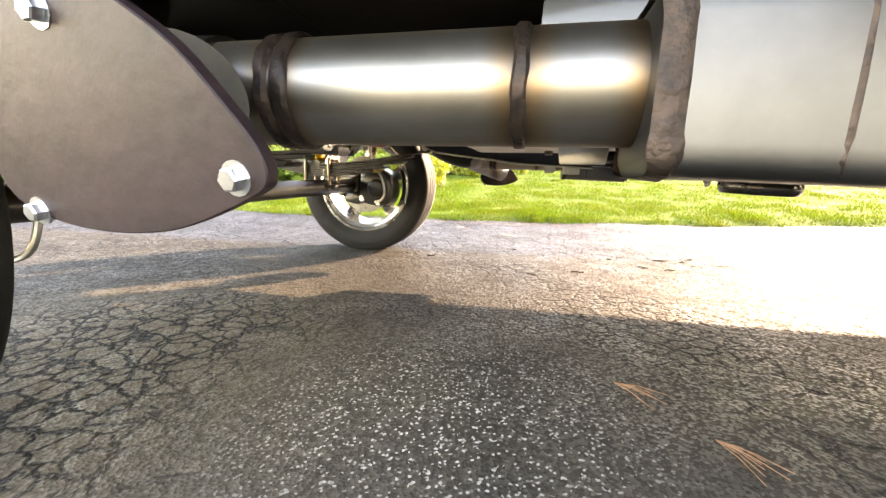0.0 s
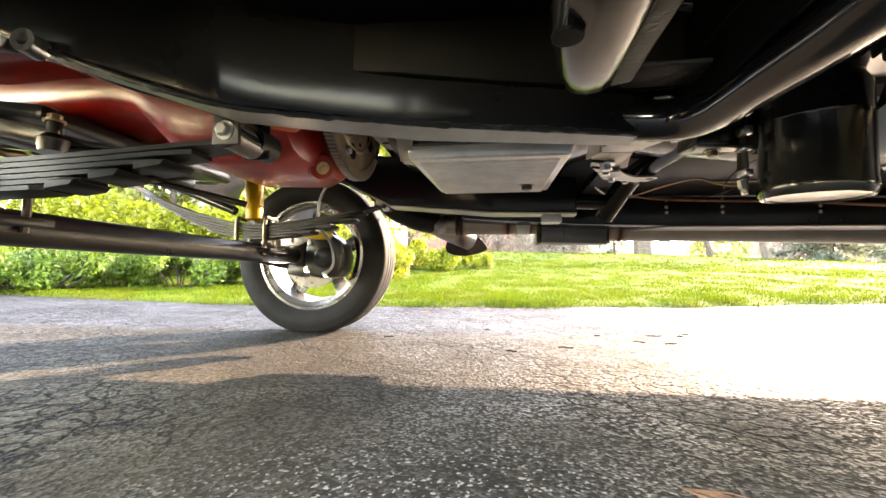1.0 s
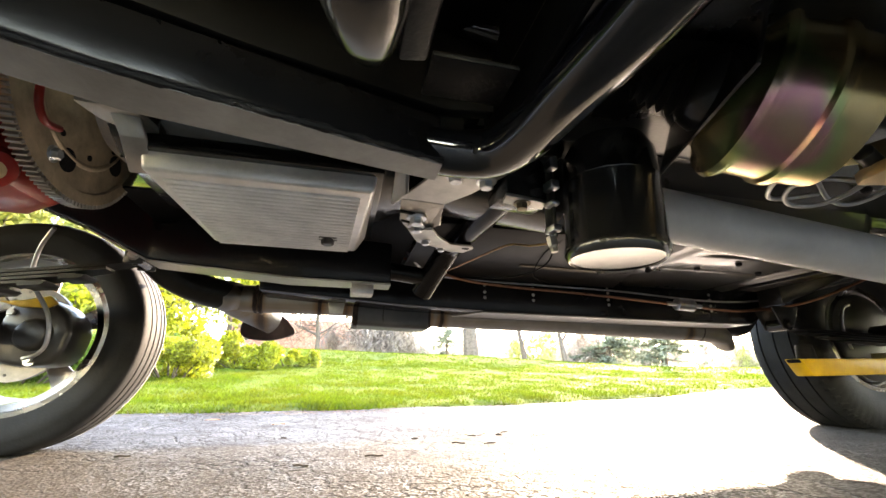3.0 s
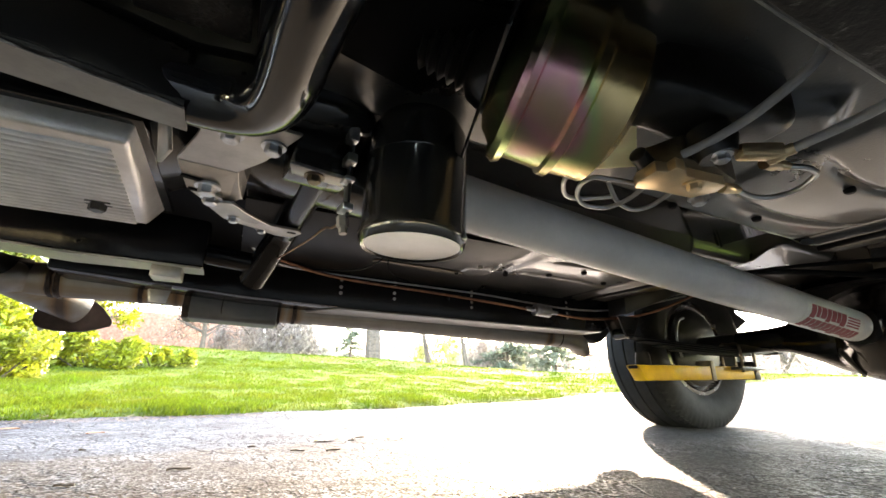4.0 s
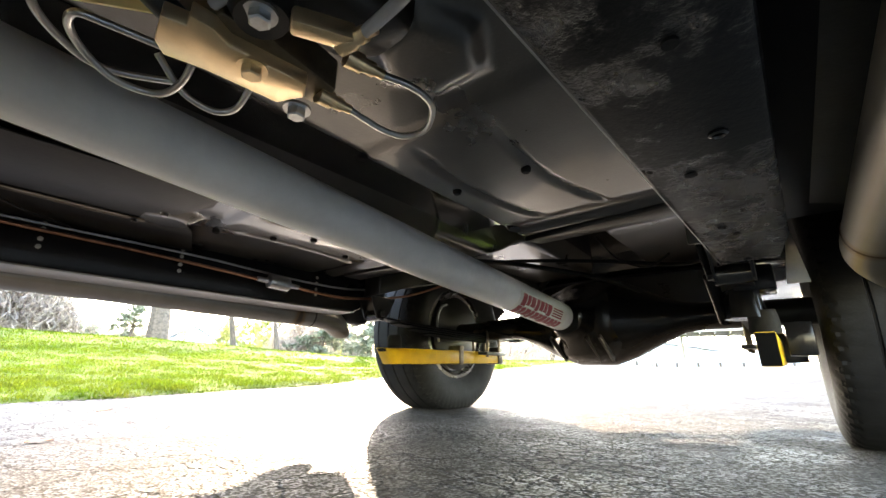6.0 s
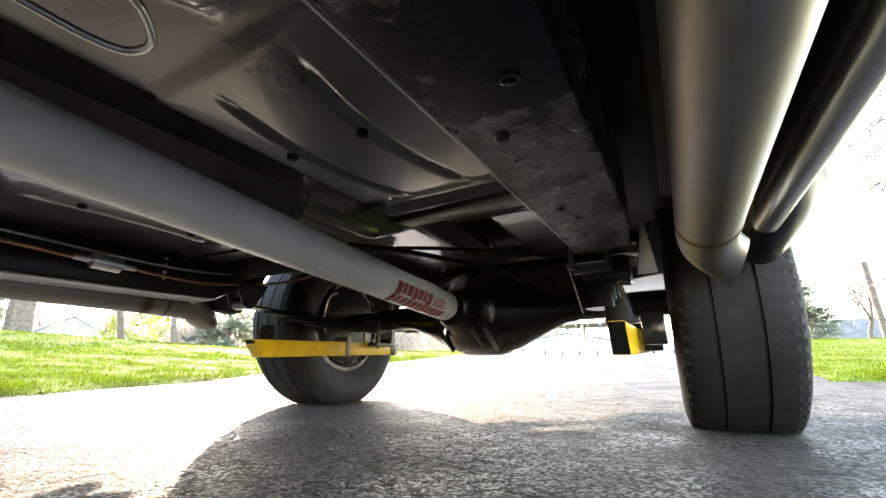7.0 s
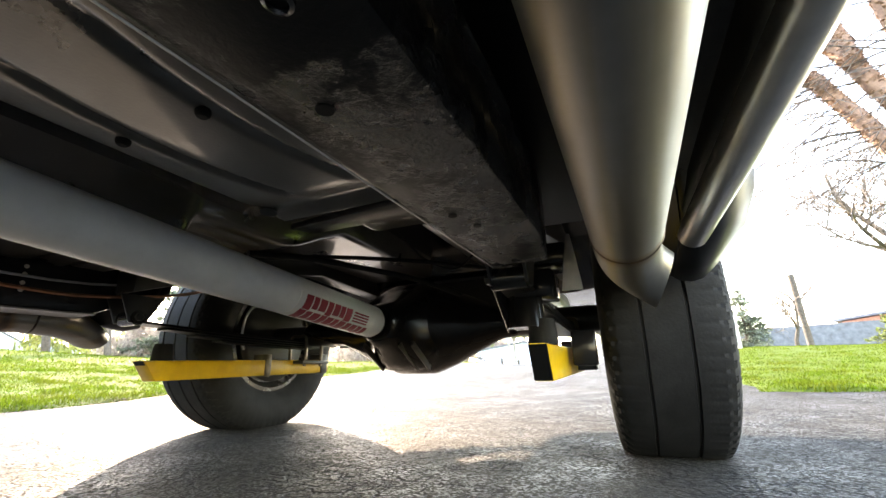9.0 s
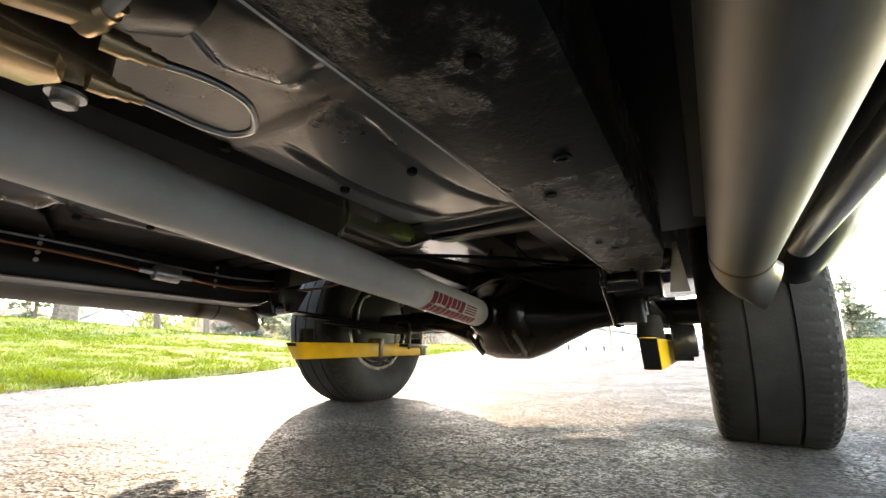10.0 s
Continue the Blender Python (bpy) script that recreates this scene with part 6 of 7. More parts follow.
part("cable", tube([(2.35, -0.2, 0.52), (2.4, -0.24, 0.46), (2.45, -0.3, 0.44), (2.42, -0.36, 0.46)], 0.003, 8, smooth_n=6), RUBBER, hoses)

# ---- lawn, shrubs, trees, houses ----
def blades(n, zone, hmin, hmax, seed, w=0.004):
    rng = np.random.default_rng(seed)
    verts, faces = [], []
    made = 0
    while made < n:
        x, y = zone(rng)
        if lawnness(x, y) < 0.03:
            made += 0.05
            continue
        made += 1
        z = lawn_z(x, y) - 0.004
        tuft = 0.5 + 1.1 * max(0, noise.noise((x * 3.4, y * 3.4, 5)) + 0.35) + 0.3 * noise.noise((x * 11, y * 11, 2))
        h = rng.uniform(hmin, hmax) * tuft
        a = rng.uniform(0, 6.283)
        lean = rng.uniform(0, 0.6) * h
        b = rng.uniform(0, 6.283)
        ww = w * rng.uniform(0.7, 1.6)
        i = len(verts)
        c, s = math.cos(a) * ww, math.sin(a) * ww
        verts += [(x - c, y - s, z), (x + c, y + s, z), (x + lean * math.cos(b) + c * 0.3, y + lean * math.sin(b) + s * 0.3, z + h * 0.7), (x + lean * 1.7 * math.cos(b), y + lean * 1.7 * math.sin(b), z + h)]
        faces += [(i, i + 1, i + 2), (i, i + 2, i + 3)]
    return verts, faces


def mesh_object(name, verts, faces, mat):
    me = bpy.data.meshes.new(name)
    me.from_pydata(verts, [], faces)
    me.materials.append(mat)
    return new(name, me)


def zone_polar(a0, a1, r0, r1, p=1.0):
    def z(rng):
        a = radians(rng.uniform(a0, a1))
        r = r0 + (r1 - r0) * rng.uniform(0, 1) ** p
        return CENTRE[0] + r * math.cos(a), CENTRE[1] + r * math.sin(a)
    return z


gv, gf = blades(230000, zone_polar(20, 150, 1.9, 9, 1.4), 0.014, 0.034, 1, 0.0022)
tagged(mesh_object("lawn_grass", gv, gf, GRASS), "bright green spring grass beside the drive", "grass", kind="stuff")
gv, gf = blades(110000, zone_polar(14, 140, 7, 24, 1.2), 0.022, 0.045, 2, 0.0055)
tagged(mesh_object("lawn_grass", gv, gf, GRASS), "bright green spring grass on the rising lawn", "grass", kind="stuff")
gv, gf = blades(120000, zone_polar(-40, -3, 3.4, 22, 1.3), 0.012, 0.026, 3, 0.003)
tagged(mesh_object("lawn_grass", gv, gf, GRASS), "green grass behind the car", "grass", kind="stuff")


def thatch(n, x0, x1, seed):
    """Dry stalks along the edge of the lawn."""
    rng = np.random.default_rng(seed)
    verts, faces = [], []
    for _ in range(n):
        x = rng.uniform(x0, x1)
        y = lerp_table(EDGE, x) + rng.normal(0.01, 0.034)
        z = max(0.002, lawn_z(x, y)) + rng.uniform(0, 0.008)
        a, ln, w = rng.uniform(0, 6.283), rng.uniform(0.01, 0.045), rng.uniform(0.001, 0.003)
        c, s = math.cos(a), math.sin(a)
        i = len(verts)
        verts += [(x - c * ln - s * w, y - s * ln + c * w, z), (x - c * ln + s * w, y - s * ln - c * w, z), (x + c * ln, y + s * ln, z + rng.uniform(-0.002, 0.014))]
        faces.append((i, i + 1, i + 2))
    tagged(mesh_object("dry_thatch", verts, faces, STICKPALE), "dry brown thatch along the edge of the lawn", "thatch", kind="stuff")


def leaf_cloud(n, where, size, rng, verts, faces):
    for _ in range(n):
        p, out = where(rng)
        d = Vector(out) + Vector(rng.normal(0, 0.6, 3))
        d.normalize()
        u = d.cross(Vector(rng.normal(0, 1, 3))).normalized()
        v = d.cross(u)
        s = size * rng.uniform(0.6, 1.3)
        p = Vector(p)
        i = len(verts)
        verts += [tuple(p - u * s), tuple(p - v * s * 0.45 + d * s * 0.12), tuple(p + u * s), tuple(p + v * s * 0.45 + d * s * 0.12)]
        faces += [(i, i + 1, i + 2), (i, i + 2, i + 3)]


thatch(15000, -3.5, 5.0, 8)


def bush(az, r, w, h, n, mat, label, seed, size=0.03, depth=None, name="bush"):
    rng = np.random.default_rng(seed)
    x0, y0 = CENTRE[0] + r * math.cos(radians(az)), CENTRE[1] + r * math.sin(radians(az))
    z0 = lawn_z(x0, y0)
    verts, faces = [], []
    lumps = [(rng.uniform(-w, w), rng.uniform(-0.5, 0.5) * (depth or w), rng.uniform(0.14, 0.74) * h, rng.uniform(0.2, 0.36) * h) for _ in range(max(8, int(26 * w)))]
    ca, sa = math.cos(radians(az) + math.pi / 2), math.sin(radians(az) + math.pi / 2)

    def where(g):
        lx, ly, lz, lr = lumps[g.integers(len(lumps))]
        o = Vector(g.normal(0, 1, 3)).normalized()
        rad = lr * g.uniform(0.65, 1.05)
        q = o * rad
        X, Y = lx + q.x, ly + q.y
        return (x0 + X * ca - Y * sa, y0 + X * sa + Y * ca, z0 + max(0.01, lz + q.z)), o
    leaf_cloud(n, where, size, rng, verts, faces)
    base = new(name)
    base.location = (x0, y0, z0)
    ob = mesh_object("leaves", [(a - x0, b - y0, c - z0) for a, b, c in verts], faces, mat)
    ob.parent = base
    tagged(ob, kind="stuff")
    bm = bmesh.new()
    for lx, ly, lz, lr in lumps:
        tube_into(bm, spline([(lx * 0.3 * ca - ly * 0.3 * sa, lx * 0.3 * sa + ly * 0.3 * ca, -0.02), ((lx * ca - ly * sa) * 0.8, (lx * sa + ly * ca) * 0.8, lz * 0.6), (lx * ca - ly * sa, lx * sa + ly * ca, lz)], 3), 0.008, 5)
    tagged(finish("stem_mass", bm, STICK, base), kind="stuff")
    tagged(base, label, "bush")
    return base


bush(103.5, 6.0, 0.42, 0.5, 5200, HEDGE, "rounded bright yellow-green shrub on the lawn", 11, 0.035)
bush(98.0, 6.6, 0.4, 0.26, 2600, HEDGE, "low yellow-green shrub on the lawn", 12, 0.035)
for i, az in enumerate((111, 117, 123, 129, 135, 141, 147, 153, 159)):
    bush(az, 4.7 + 0.25 * (i % 2), 0.5, 0.46, 7500, IVY if i > 0 else HEDGE, "dense green groundcover shrub along the drive", 20 + i, 0.022, 0.7)
for i, az in enumerate((114, 121, 128, 135, 142)):
    bush(az, 7.0 + 0.4 * (i % 2), 0.75, 1.15, 5600, HEDGE, "loose yellow-green spring shrub behind the groundcover", 60 + i, 0.045, 0.7)


def tree(az, r, height, trunk_r, seed, label, levels=4, lean=(0, 0), spread=0.6, leaves=None, n_leaves=0, leaf_size=0.1, bark=None, first=0.25, name="tree", splits=3, twig=None):
    rng = np.random.default_rng(seed)
    x0, y0 = CENTRE[0] + r * math.cos(radians(az)), CENTRE[1] + r * math.sin(radians(az))
    z0 = lawn_z(x0, y0)
    thick, thin = bmesh.new(), bmesh.new()
    ends = []

    def branch(p, d, length, rad, level):
        rad = max(rad, 0.0005 * r)
        pts = [p]
        q, dd = p.copy(), d.copy()
        for _ in range(4):
            dd = (dd + Vector(rng.normal(0, 0.13, 3)) + Vector((0, 0, 0.04))).normalized()
            q = q + dd * (length / 4)
            pts.append(q.copy())
        tube_into(thick if level < 2 else thin, pts, rad, 8 if level < 2 else (5 if level == 2 else 3), False, radii=[rad * (1 - 0.13 * k) for k in range(5)])
        if level >= levels:
            ends.append((pts[-1], dd))
            ends.append((pts[2], dd))
            return
        for k in range(splits + (1 if level > 0 else 2)):
            t = rng.uniform(first if level == 0 else 0.25, 1.0)
            i = min(3, int(t * 4))
            o = pts[i].lerp(pts[i + 1], t * 4 - i)
            side = Vector(rng.normal(0, 1, 3))
            side = (side - dd * side.dot(dd)).normalized()
            nd = (dd * (1 - spread) + side * spread + Vector((0, 0, 0.15))).normalized()
            branch(o, nd, length * rng.uniform(0.5, 0.72), rad * rng.uniform(0.4, 0.58), level + 1)
    branch(Vector((0, 0, -0.05)), Vector((lean[0], lean[1], 1)).normalized(), height * 0.55, trunk_r, 0)
    base = new(name)
    base.location = (x0, y0, z0)
    finish("trunk", thick, bark or BARK, base)
    tagged(finish("twig_mass", thin, twig or TWIG, base), kind="stuff")
    if leaves:
        verts, faces = [], []

        def where(g):
            p, d = ends[g.integers(len(ends))]
            return p + Vector(g.normal(0, leaf_size * 1.6, 3)), Vector(g.normal(0, 1, 3))
        leaf_cloud(n_leaves, where, leaf_size, rng, verts, faces)
        ob = mesh_object("crown", verts, faces, leaves)
        ob.parent = base
        tagged(ob, kind="stuff")
    tagged(base, label, "tree")
    return base


def conifer(az, r, height, w, seed, label, mat=None, start=0.08):
    rng = np.random.default_rng(seed)
    x0, y0 = CENTRE[0] + r * math.cos(radians(az)), CENTRE[1] + r * math.sin(radians(az))
    base = new("conifer")
    base.location = (x0, y0, lawn_z(x0, y0))
    finish("trunk", tube([(0, 0, -0.1), (0, 0, height * 0.5), (0, 0, height)], 0.1, 8, radii=[w * 0.07, w * 0.04, w * 0.005]), BARK, base)
    bm = bmesh.new()
    verts, faces = [], []
    for k in range(90):
        t = start + (1 - start) * rng.uniform(0, 1) ** 1.2
        z = height * t
        a = rng.uniform(0, 6.283)
        ln = w * (1 - t) * rng.uniform(0.7, 1.1) + 0.1
        tip = Vector((math.cos(a) * ln, math.sin(a) * ln, z - ln * 0.15 + ln * 0.2 * t))
        tube_into(bm, [Vector((0, 0, z)), tip], 0.02, 4, False, radii=[0.03, 0.006])
        m = max(8, int(110 * ln / w))

        def where(g):
            f = g.uniform(0.15, 1.02)
            return Vector((0, 0, z)).lerp(tip, f) + Vector(g.normal(0, 0.06 * w * (1.1 - f) + 0.03, 3)), Vector((0, 0, 1))
        leaf_cloud(m, where, 0.055 * w, rng, verts, faces)
    tagged(finish("bough_mass", bm, BARK, base), kind="stuff")
    ob = mesh_object("needles", verts, faces, mat or NEEDLE)
    ob.parent = base
    tagged(ob, kind="stuff")
    tagged(base, label, "conifer")
    return base


# right-hand side and rear
tree(73.0, 17, 9, 0.34, 31, "tall bare tree with a thick brown trunk", 4, first=0.55)
conifer(76.0, 40, 5.2, 2.4, 32, "dark green spruce on the far lawn")
conifer(79.5, 52, 3.4, 2.0, 33, "small dark green spruce far off")
conifer(55.2, 26, 6.5, 2.3, 34, "broad grey-green conifer on the far lawn", start=0.02)
conifer(49.0, 27, 6.5, 2.6, 41, "broad grey-green conifer on the far lawn", start=0.02)
conifer(80.6, 42, 2.6, 1.6, 42, "low dark evergreen on the far lawn", start=0.02)
tree(60.4, 24, 8, 0.14, 35, "bare ornamental tree far across the lawn", 4, spread=0.7, first=0.15)
tree(65.5, 30, 9, 0.2, 36, "tree with young yellow-green leaves", 3, leaves=SPRING, n_leaves=2600, leaf_size=0.16, first=0.2)
tree(84.5, 24, 7.5, 0.1, 37, "grey bare shrub-like tree", 4, spread=0.75, first=0.1)
tree(88, 22, 7.0, 0.1, 38, "grey bare shrub-like tree", 4, spread=0.75, first=0.1)
tree(93.5, 18, 5.0, 0.1, 39, "reddish budding shrub tree", 4, spread=0.7, leaves=PINK, n_leaves=2600, leaf_size=0.07, first=0.1)
for i, (az, r, h) in enumerate(((104, 22, 7), (110, 18, 6.5), (117, 16, 6), (124, 14, 5), (133, 15, 6), (142, 16, 6))):
    tree(az, r, h, 0.14, 50 + i, "garden tree with young yellow-green leaves", 3, leaves=SPRING if i % 2 else HEDGE, n_leaves=3600, leaf_size=0.13, first=0.12)
tree(25, 34, 6.0, 0.2, 60, "bare tree behind the lawn", 4, spread=0.7, first=0.2)
tree(29, 36, 5.5, 0.2, 61, "bare tree behind the lawn", 4, spread=0.7, first=0.2)
tree(20, 45, 5.5, 0.2, 62, "bare tree behind the lawn", 4, spread=0.7, first=0.2)
conifer(16.5, 60, 3.4, 1.6, 63, "small round evergreen by the far house", SPRING)
# left rear
conifer(-12.5, 26, 3.2, 1.5, 64, "dark evergreen beyond the drive")
tree(-25.8, 15, 7.0, 0.11, 65, "spreading bare tree on the lawn", 5, lean=(0.0, 0.15), spread=0.6, first=0.05, splits=4)
tree(-16.5, 24, 4.0, 0.09, 66, "thin bare tree on the lawn", 4, spread=0.6, first=0.3)
conifer(-25.5, 22, 3.0, 1.6, 67, "loose green shrub conifer by the building", SPRING)


def birch():
    """A river birch whose limbs reach towards the car."""
    rng = np.random.default_rng(70)
    base = new("birch_tree")
    x0, y0 = 6.35, -4.15
    base.location = (x0, y0, lawn_z(x0, y0))
    limbs, twigs, curls = bmesh.new(), bmesh.new(), bmesh.new()
    foot, fork = Vector((0, 0, -0.05)), Vector((-0.05, 0.1, 0.9))
    # limbs by height, side reach and radius; the first ends in a sawn stub
    side = Vector((0.4, 0.9, 0)).normalized()
    plan = [([fork, (0.08, 0.5, 1.3), (0.15, 0.78, 1.75), (0.25, 1.0, 2.4), (0.33, 1.2, 2.95), (0.36, 1.27, 3.06)], 0.1, 0.07),
            ([fork, (0.05, 0.45, 1.6), (0.12, 0.72, 2.3), (0.23, 0.94, 3.07), (0.33, 1.15, 3.7), (0.43, 1.4, 4.29), (0.46, 1.5, 4.4)], 0.11, 0.045),
            ([(0.2, 0.9, 2.95), (0.23, 0.96, 3.5), (0.25, 1.02, 4.1), (0.28, 1.08, 4.8)], 0.075, 0.055),
            ([fork, (0.0, 0.35, 1.8), (0.04, 0.52, 2.8), (0.06, 0.62, 3.7), (0.05, 0.7, 4.6)], 0.13, 0.09),
            ([fork, (0.3, -0.5, 2.0), (0.4, -1.2, 3.6)], 0.11, 0.05)]
    tube_into(limbs, spline([foot, (0, 0.02, 0.4), fork], 5), 0.15, 12, True, radii=[0.2 - 0.006 * i for i in range(11)])
    for path, r0, r1 in plan:
        pts = spline(path, 8)
        n = len(pts)
        radii = [r0 + (r1 - r0) * i / n + 0.012 * noise.noise(pts[i] * 5) for i in range(n)]
        tube_into(limbs, pts, r0, 12, True, radii=radii)
        for k in range(46 * n):
            i = int(rng.integers(1, n - 1))
            p = pts[i].lerp(pts[i - 1], rng.uniform(0, 1))
            d = (pts[i] - pts[i - 1]).normalized()
            o = Vector(rng.normal(0, 1, 3))
            o = (o - d * o.dot(d)).normalized()
            q = p + o * radii[i] * 0.98
            u = d.cross(o) * rng.uniform(0.006, 0.016)
            e = q + o * rng.uniform(0.006, 0.028) + d * rng.uniform(-0.02, 0.02)
            curls.faces.new([curls.verts.new(w) for w in (q - u, q + u, e + u * 0.8, e - u * 0.7)])
        for k in range(26):
            i = int(rng.integers(int(n * 0.35), n))
            d = (side * rng.uniform(0.7, 1.2) + Vector((rng.normal(-0.2, 0.25), 0, rng.normal(-0.05, 0.4)))).normalized()
            ln = rng.uniform(0.6, 1.7)
            q, pp = pts[i].copy(), []
            for _ in range(9):
                pp.append(q.copy())
                d = (d + Vector(rng.normal(0, 0.09, 3)) + Vector((0, 0, -0.045))).normalized()
                q = q + d * ln / 8
            tube_into(twigs, pp, 0.01, 5, False, radii=[rng.uniform(0.008, 0.012) * (1 - 0.1 * j) for j in range(9)])
            for _ in range(9):
                j = int(rng.integers(2, 9))
                d2 = (d + Vector(rng.normal(0, 0.45, 3))).normalized()
                m = pp[j] + d2 * ln * 0.17
                tube_into(twigs, [pp[j], m, m + (d2 + Vector(rng.normal(0, 0.25, 3)) + Vector((0, 0, -0.15))) * ln * 0.2], 0.004, 3, False, radii=[0.005, 0.004, 0.002])
    finish("trunk", limbs, BIRCH, base)
    tagged(finish("curling_bark", curls, BIRCH, base, smooth=False), kind="stuff")
    tagged(finish("twig_mass", twigs, DARKTWIG, base), kind="stuff")
    tagged(base, "river birch with peeling tan bark and bare drooping twigs", "tree")


birch()


def house(az, r, w, d, h, roof_h, wall, label, windows=2, turn=0.0, category="house"):
    x0, y0 = CENTRE[0] + r * math.cos(radians(az)), CENTRE[1] + r * math.sin(radians(az))
    base = new("house")
    base.matrix_world = pose(x0, y0, lawn_z(x0, y0) - 0.1, 0, 0, az + 90 + turn)
    finish("wall", prism([(-w / 2, 0), (w / 2, 0), (w / 2, h), (0, h + roof_h), (-w / 2, h)] if roof_h > 0 else [(-w / 2, 0), (w / 2, 0), (w / 2, h), (-w / 2, h)], -d / 2, d / 2, 0, "y"), wall, base, smooth=False)
    if roof_h > 0:
        k = 0.35
        for s in (-1, 1):
            finish("roof", prism([(0, h + roof_h + 0.04), (s * (w / 2 + k), h - roof_h * k / (w / 2) + 0.04), (s * (w / 2 + k), h - roof_h * k / (w / 2) + 0.2), (0, h + roof_h + 0.2)], -d / 2 - k, d / 2 + k, 0, "y"), ROOF, base, smooth=False)
    for i in range(windows):
        x = -w / 2 + w * (i + 0.5) / windows
        wnd = finish("window", box((x, -d / 2 - 0.02, h * 0.55), (1.0, 0.08, 1.2), 0.01), DECAL_WHITE, base)
        finish("pane", box((x, -d / 2 - 0.065, h * 0.55), (0.8, 0.02, 1.0), 0.005), DARKPANE, wnd)
    tagged(base, label, category)
    return base


house(70.2, 62, 5.5, 8, 2.4, 1.7, HOUSEWALL, "small pale blue gabled house far off", 1)
house(67.5, 66, 9, 7, 2.2, 0.9, HOUSEWALL, "long pale blue house far off", 3, 10)
house(12.5, 60, 12, 8, 2.2, 1.0, HOUSEWALL, "low grey-roofed house at the end of the drive", 4)


def carport(az, r, w, d, h):
    x0, y0 = CENTRE[0] + r * math.cos(radians(az)), CENTRE[1] + r * math.sin(radians(az))
    base = new("carport")
    base.matrix_world = pose(x0, y0, lawn_z(x0, y0), 0, 0, az + 90)
    finish("roof", box((0, 0, h), (w, d, 0.22), 0.03), GREYWHITE, base)
    for k in range(9):
        finish("rafter", box((-w / 2 + 0.3 + (w - 0.6) * k / 8, 0, h - 0.17), (0.09, d - 0.1, 0.12), 0.01), GREYWHITE, base)
    for x in (-w / 2 + 0.2, w * 0.17, w / 2 - 0.2):
        for y in (-d / 2 + 0.2, d / 2 - 0.2):
            finish("post", box((x, y, h / 2 - 0.1), (0.16, 0.16, h), 0.01), GREYWHITE, base)
    tagged(base, "white painted carport with posts at the end of the drive", "carport")


def fence(a0, a1, r, n):
    base = new("fence")
    for k in range(n):
        az = a0 + (a1 - a0) * k / (n - 1)
        x, y = CENTRE[0] + r * math.cos(radians(az)), CENTRE[1] + r * math.sin(radians(az))
        finish("fence_post", box((x, y, lawn_z(x, y) + 0.2), (0.12, 0.12, 0.5), 0.01), BARK, base)
        if k:
            p = Vector((x, y, lawn_z(x, y) + 0.38))
            finish("rail", tube([q, p], 0.07, 6), CONCRETE, base)
        q = Vector((x, y, lawn_z(x, y) + 0.38))
    tagged(base, "low weathered rail fence across the end of the drive", "fence")


carport(8.0, 32, 6.8, 4.0, 2.35)
house(4.8, 40, 7, 4, 1.5, 0, HOUSEWALL, "flat blue-grey building at the end of the drive", 0, category="building")
fence(-2, 15, 27, 9)
house(-24.0, 34, 16, 6, 1.7, 0, ROOF, "long low grey building behind the lawn", 0, category="building")
house(-28.0, 40, 10, 6, 2.2, 0.6, BRICKRED, "brick house far behind the lawn", 2)
house(95.5, 30, 8, 6, 2.6, 0.0, BRICKRED, "red brick house behind the shrubs", 2)
house(122, 24, 9, 6, 2.6, 1.4, CONCRETE, "pale house behind the garden trees", 2)


def post(az, r, h, rad, mat, label, lean=0.0, name="post"):
    x0, y0 = CENTRE[0] + r * math.cos(radians(az)), CENTRE[1] + r * math.sin(radians(az))
    ob = finish(name, tube([(0, 0, -0.1), (lean * 0.5, 0, h * 0.5), (lean, 0, h)], rad, 10), mat)
    ob.location = (x0, y0, lawn_z(x0, y0))
    tagged(ob, label, "post")


post(105.8, 9, 2.2, 0.035, PLATE, "grey metal post behind the shrub", name="metal_post")
post(-17.6, 22, 3.0, 0.11, BARK, "leaning weathered wooden pole on the lawn", 0.25, name="wooden_pole")
post(-11.8, 14, 0.9, 0.05, DECAL_WHITE, "white painted post on the lawn", name="white_post")

# litter on the drive
rng0 = np.random.default_rng(5)


def dead_leaf(x, y, ln, turn, mat, label):
    bm = bmesh.new()
    rows = []
    for i in range(7):
        t = i / 6
        w = 0.28 * ln * math.sin(math.pi * min(1, t * 0.95 + 0.05)) + 0.001
        z = 0.0015 + 0.0012 * math.sin(t * 3.1)
        rows.append([bm.verts.new((ln * (t - 0.5), k * w, z + 0.002 * abs(k))) for k in (-1, 0, 1)])
    for a, b in zip(rows, rows[1:]):
        for k in range(2):
            bm.faces.new((a[k], a[k + 1], b[k + 1], b[k]))
    ob = finish("dry_leaf", bm, mat)
    ob.matrix_world = pose(x, y, 0.001, 0, 0, turn)
    tagged(ob, label, "leaf")


for x, y, ln, tr in ((1.26, 0.845, 0.075, 10), (1.465, 0.8, 0.05, -10), (0.6, 1.3, 0.05, 20), (0.3, 1.55, 0.06, 0), (-0.2, 1.5, 0.06, 40), (1.75, 1.6, 0.06, 30)):
    dead_leaf(x, y, ln, tr, DEADLEAF, "curled dry orange leaf on the asphalt")


def twig(x, y, ln, turn, r=0.0022, mat=None, bend=0.1):
    ob = finish("twig", tube([(-ln / 2, 0, r), (-ln * 0.15, bend * ln, r + 0.001), (ln * 0.2, bend * ln * 0.4, r), (ln / 2, bend * ln * 1.6, r)], r, 6, smooth_n=4), mat or STICK)
    ob.matrix_world = pose(x, y, 0.001, 0, 0, turn)
    tagged(ob, "small dark dead twig on the asphalt", "twig")


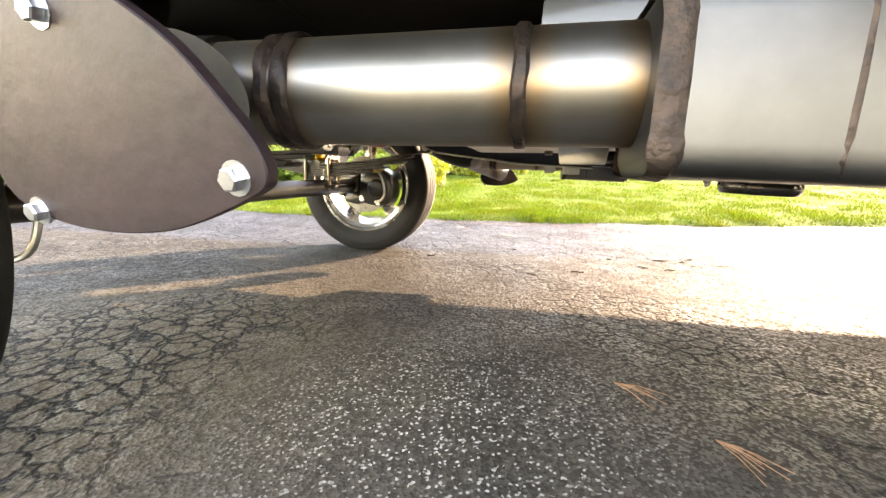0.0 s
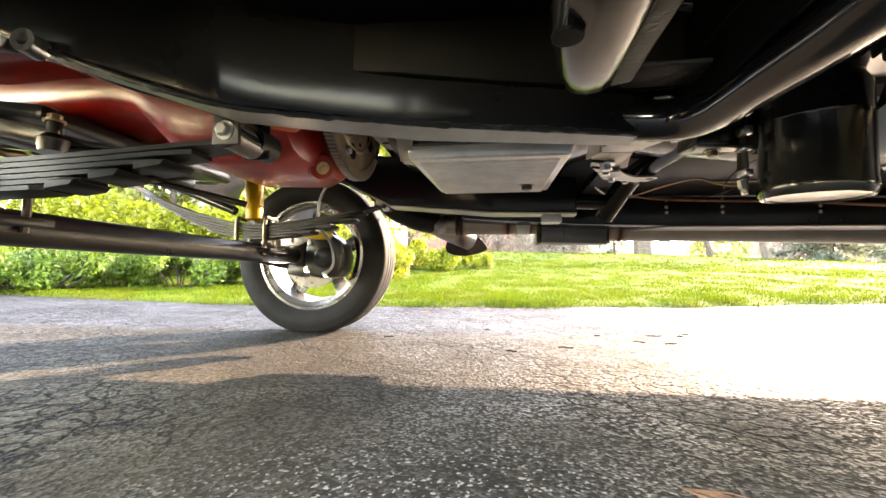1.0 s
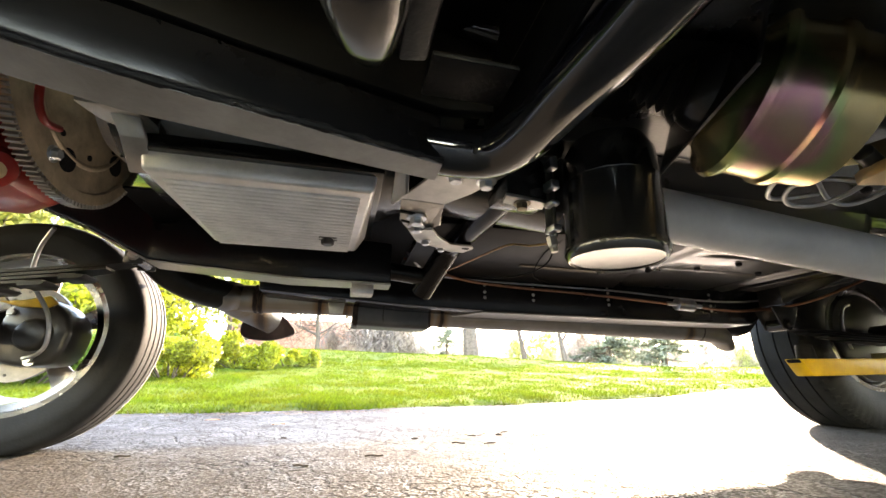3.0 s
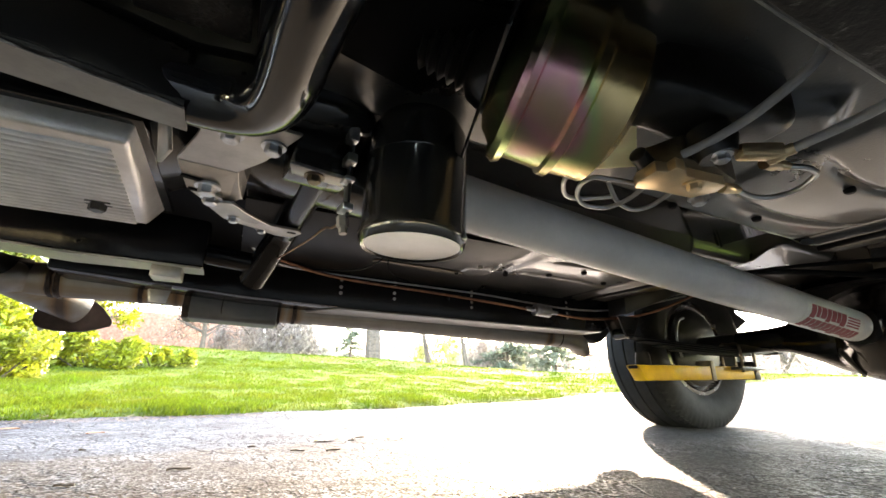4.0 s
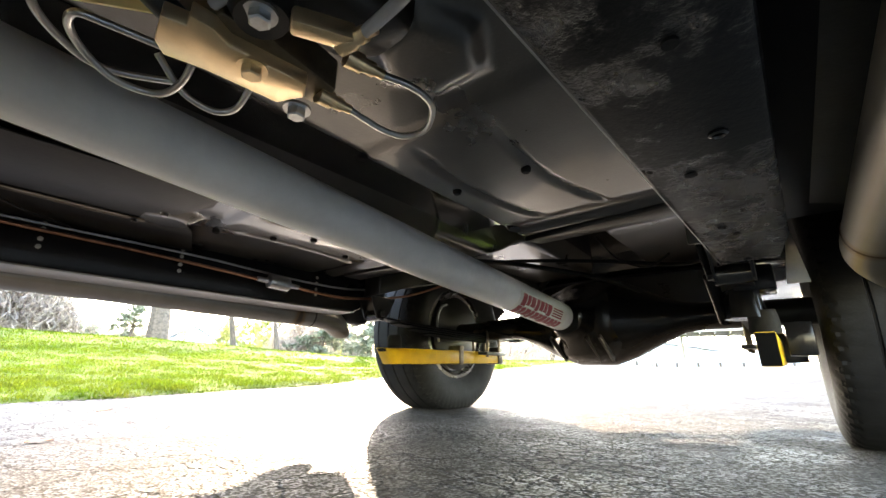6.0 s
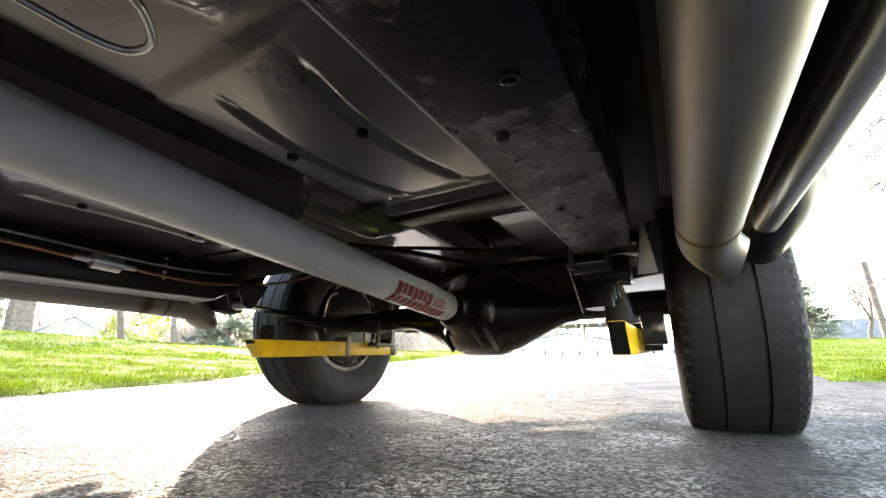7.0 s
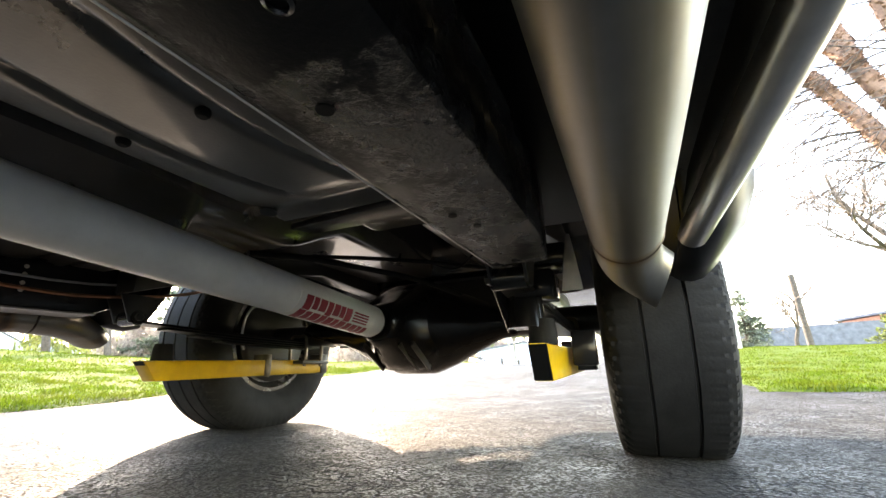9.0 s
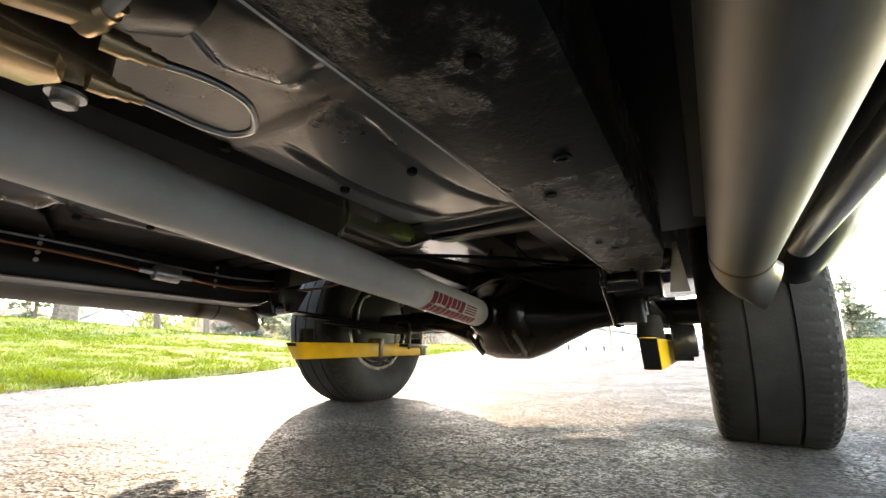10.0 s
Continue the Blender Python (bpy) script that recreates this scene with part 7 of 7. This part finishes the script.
for x, y, ln, tr in ((0.905, 0.505, 0.04, -8), (1.24, 0.64, 0.045, 20), (0.667, 0.872, 0.014, 0), (1.375, 0.87, 0.1, 42), (1.33, 0.81, 0.02, 10), (0.35, 0.62, 0.03, 12), (0.75, 0.42, 0.03, -25), (1.15, 0.66, 0.035, -30), (-0.35, 0.7, 0.12, -40), (1.05, 0.78, 0.02, 10)):
    twig(x, y, ln, tr)


def needle_bunch(x, y, turn, n=7):
    bm = bmesh.new()
    for k in range(n):
        a = radians(rng0.uniform(-28, 28))
        ln = rng0.uniform(0.05, 0.085)
        tube_into(bm, [(0, 0, 0.002), (math.cos(a) * ln * 0.5, math.sin(a) * ln * 0.5, 0.006), (math.cos(a) * ln, math.sin(a) * ln, 0.003)], 0.0006, 4)
    ob = finish("pine_needles", bm, PINE)
    ob.matrix_world = pose(x, y, 0.0, 0, 0, turn)
    tagged(ob, "bunch of dry brown pine needles on the asphalt", "pine needles")


needle_bunch(0.897, -0.29, -35)
needle_bunch(1.0, -0.415, -60)


def far_woods(a0, a1, r0, r1, n, h0, h1, seed, mat, label, dense=260, wide=1.0, thick=1.0):
    rng = np.random.default_rng(seed)
    verts, faces = [], []
    for k in range(n):
        az = rng.uniform(a0, a1)
        r = rng.uniform(r0, r1)
        x, y = CENTRE[0] + r * math.cos(radians(az)), CENTRE[1] + r * math.sin(radians(az))
        z = lawn_z(x, y) - 0.3
        h = rng.uniform(h0, h1)
        w = h * rng.uniform(0.25, 0.5) * wide
        for _ in range(dense):
            t = rng.uniform(0.02, 1) ** 0.8
            sp = w * 0.48 * math.sqrt(max(0.03, 1 - t * t))
            p = Vector((x + rng.normal(0, sp), y + rng.normal(0, sp), z + h * t * rng.uniform(0.8, 1.1)))
            d = Vector((rng.normal(0, 0.5), rng.normal(0, 0.5), rng.uniform(0.2, 1))).normalized()
            u = d.cross(Vector(rng.normal(0, 1, 3))).normalized()
            ln, ww = h * rng.uniform(0.05, 0.16), h * rng.uniform(0.003, 0.011) * thick
            i = len(verts)
            verts += [tuple(p - d * ln - u * ww), tuple(p - d * ln + u * ww), tuple(p + d * ln)]
            faces.append((i, i + 1, i + 2))
    tagged(mesh_object("far_woods", verts, faces, mat), label, "woods", kind="stuff")


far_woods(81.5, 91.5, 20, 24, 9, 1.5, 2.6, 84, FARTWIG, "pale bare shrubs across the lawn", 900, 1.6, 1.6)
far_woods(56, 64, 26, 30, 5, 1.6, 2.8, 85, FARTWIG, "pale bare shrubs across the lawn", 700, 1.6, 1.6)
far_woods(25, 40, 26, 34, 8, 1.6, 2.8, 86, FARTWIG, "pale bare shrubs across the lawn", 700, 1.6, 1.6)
far_woods(61, 67, 32, 40, 4, 2.5, 4.5, 88, SPRING, "young yellow-green foliage across the lawn", 320, 1.5, 2.5)
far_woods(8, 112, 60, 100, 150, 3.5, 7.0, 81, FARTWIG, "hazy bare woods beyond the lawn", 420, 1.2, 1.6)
far_woods(14, 100, 50, 80, 30, 2.5, 5, 82, SPRING, "far shrubs with young leaves beyond the lawn")
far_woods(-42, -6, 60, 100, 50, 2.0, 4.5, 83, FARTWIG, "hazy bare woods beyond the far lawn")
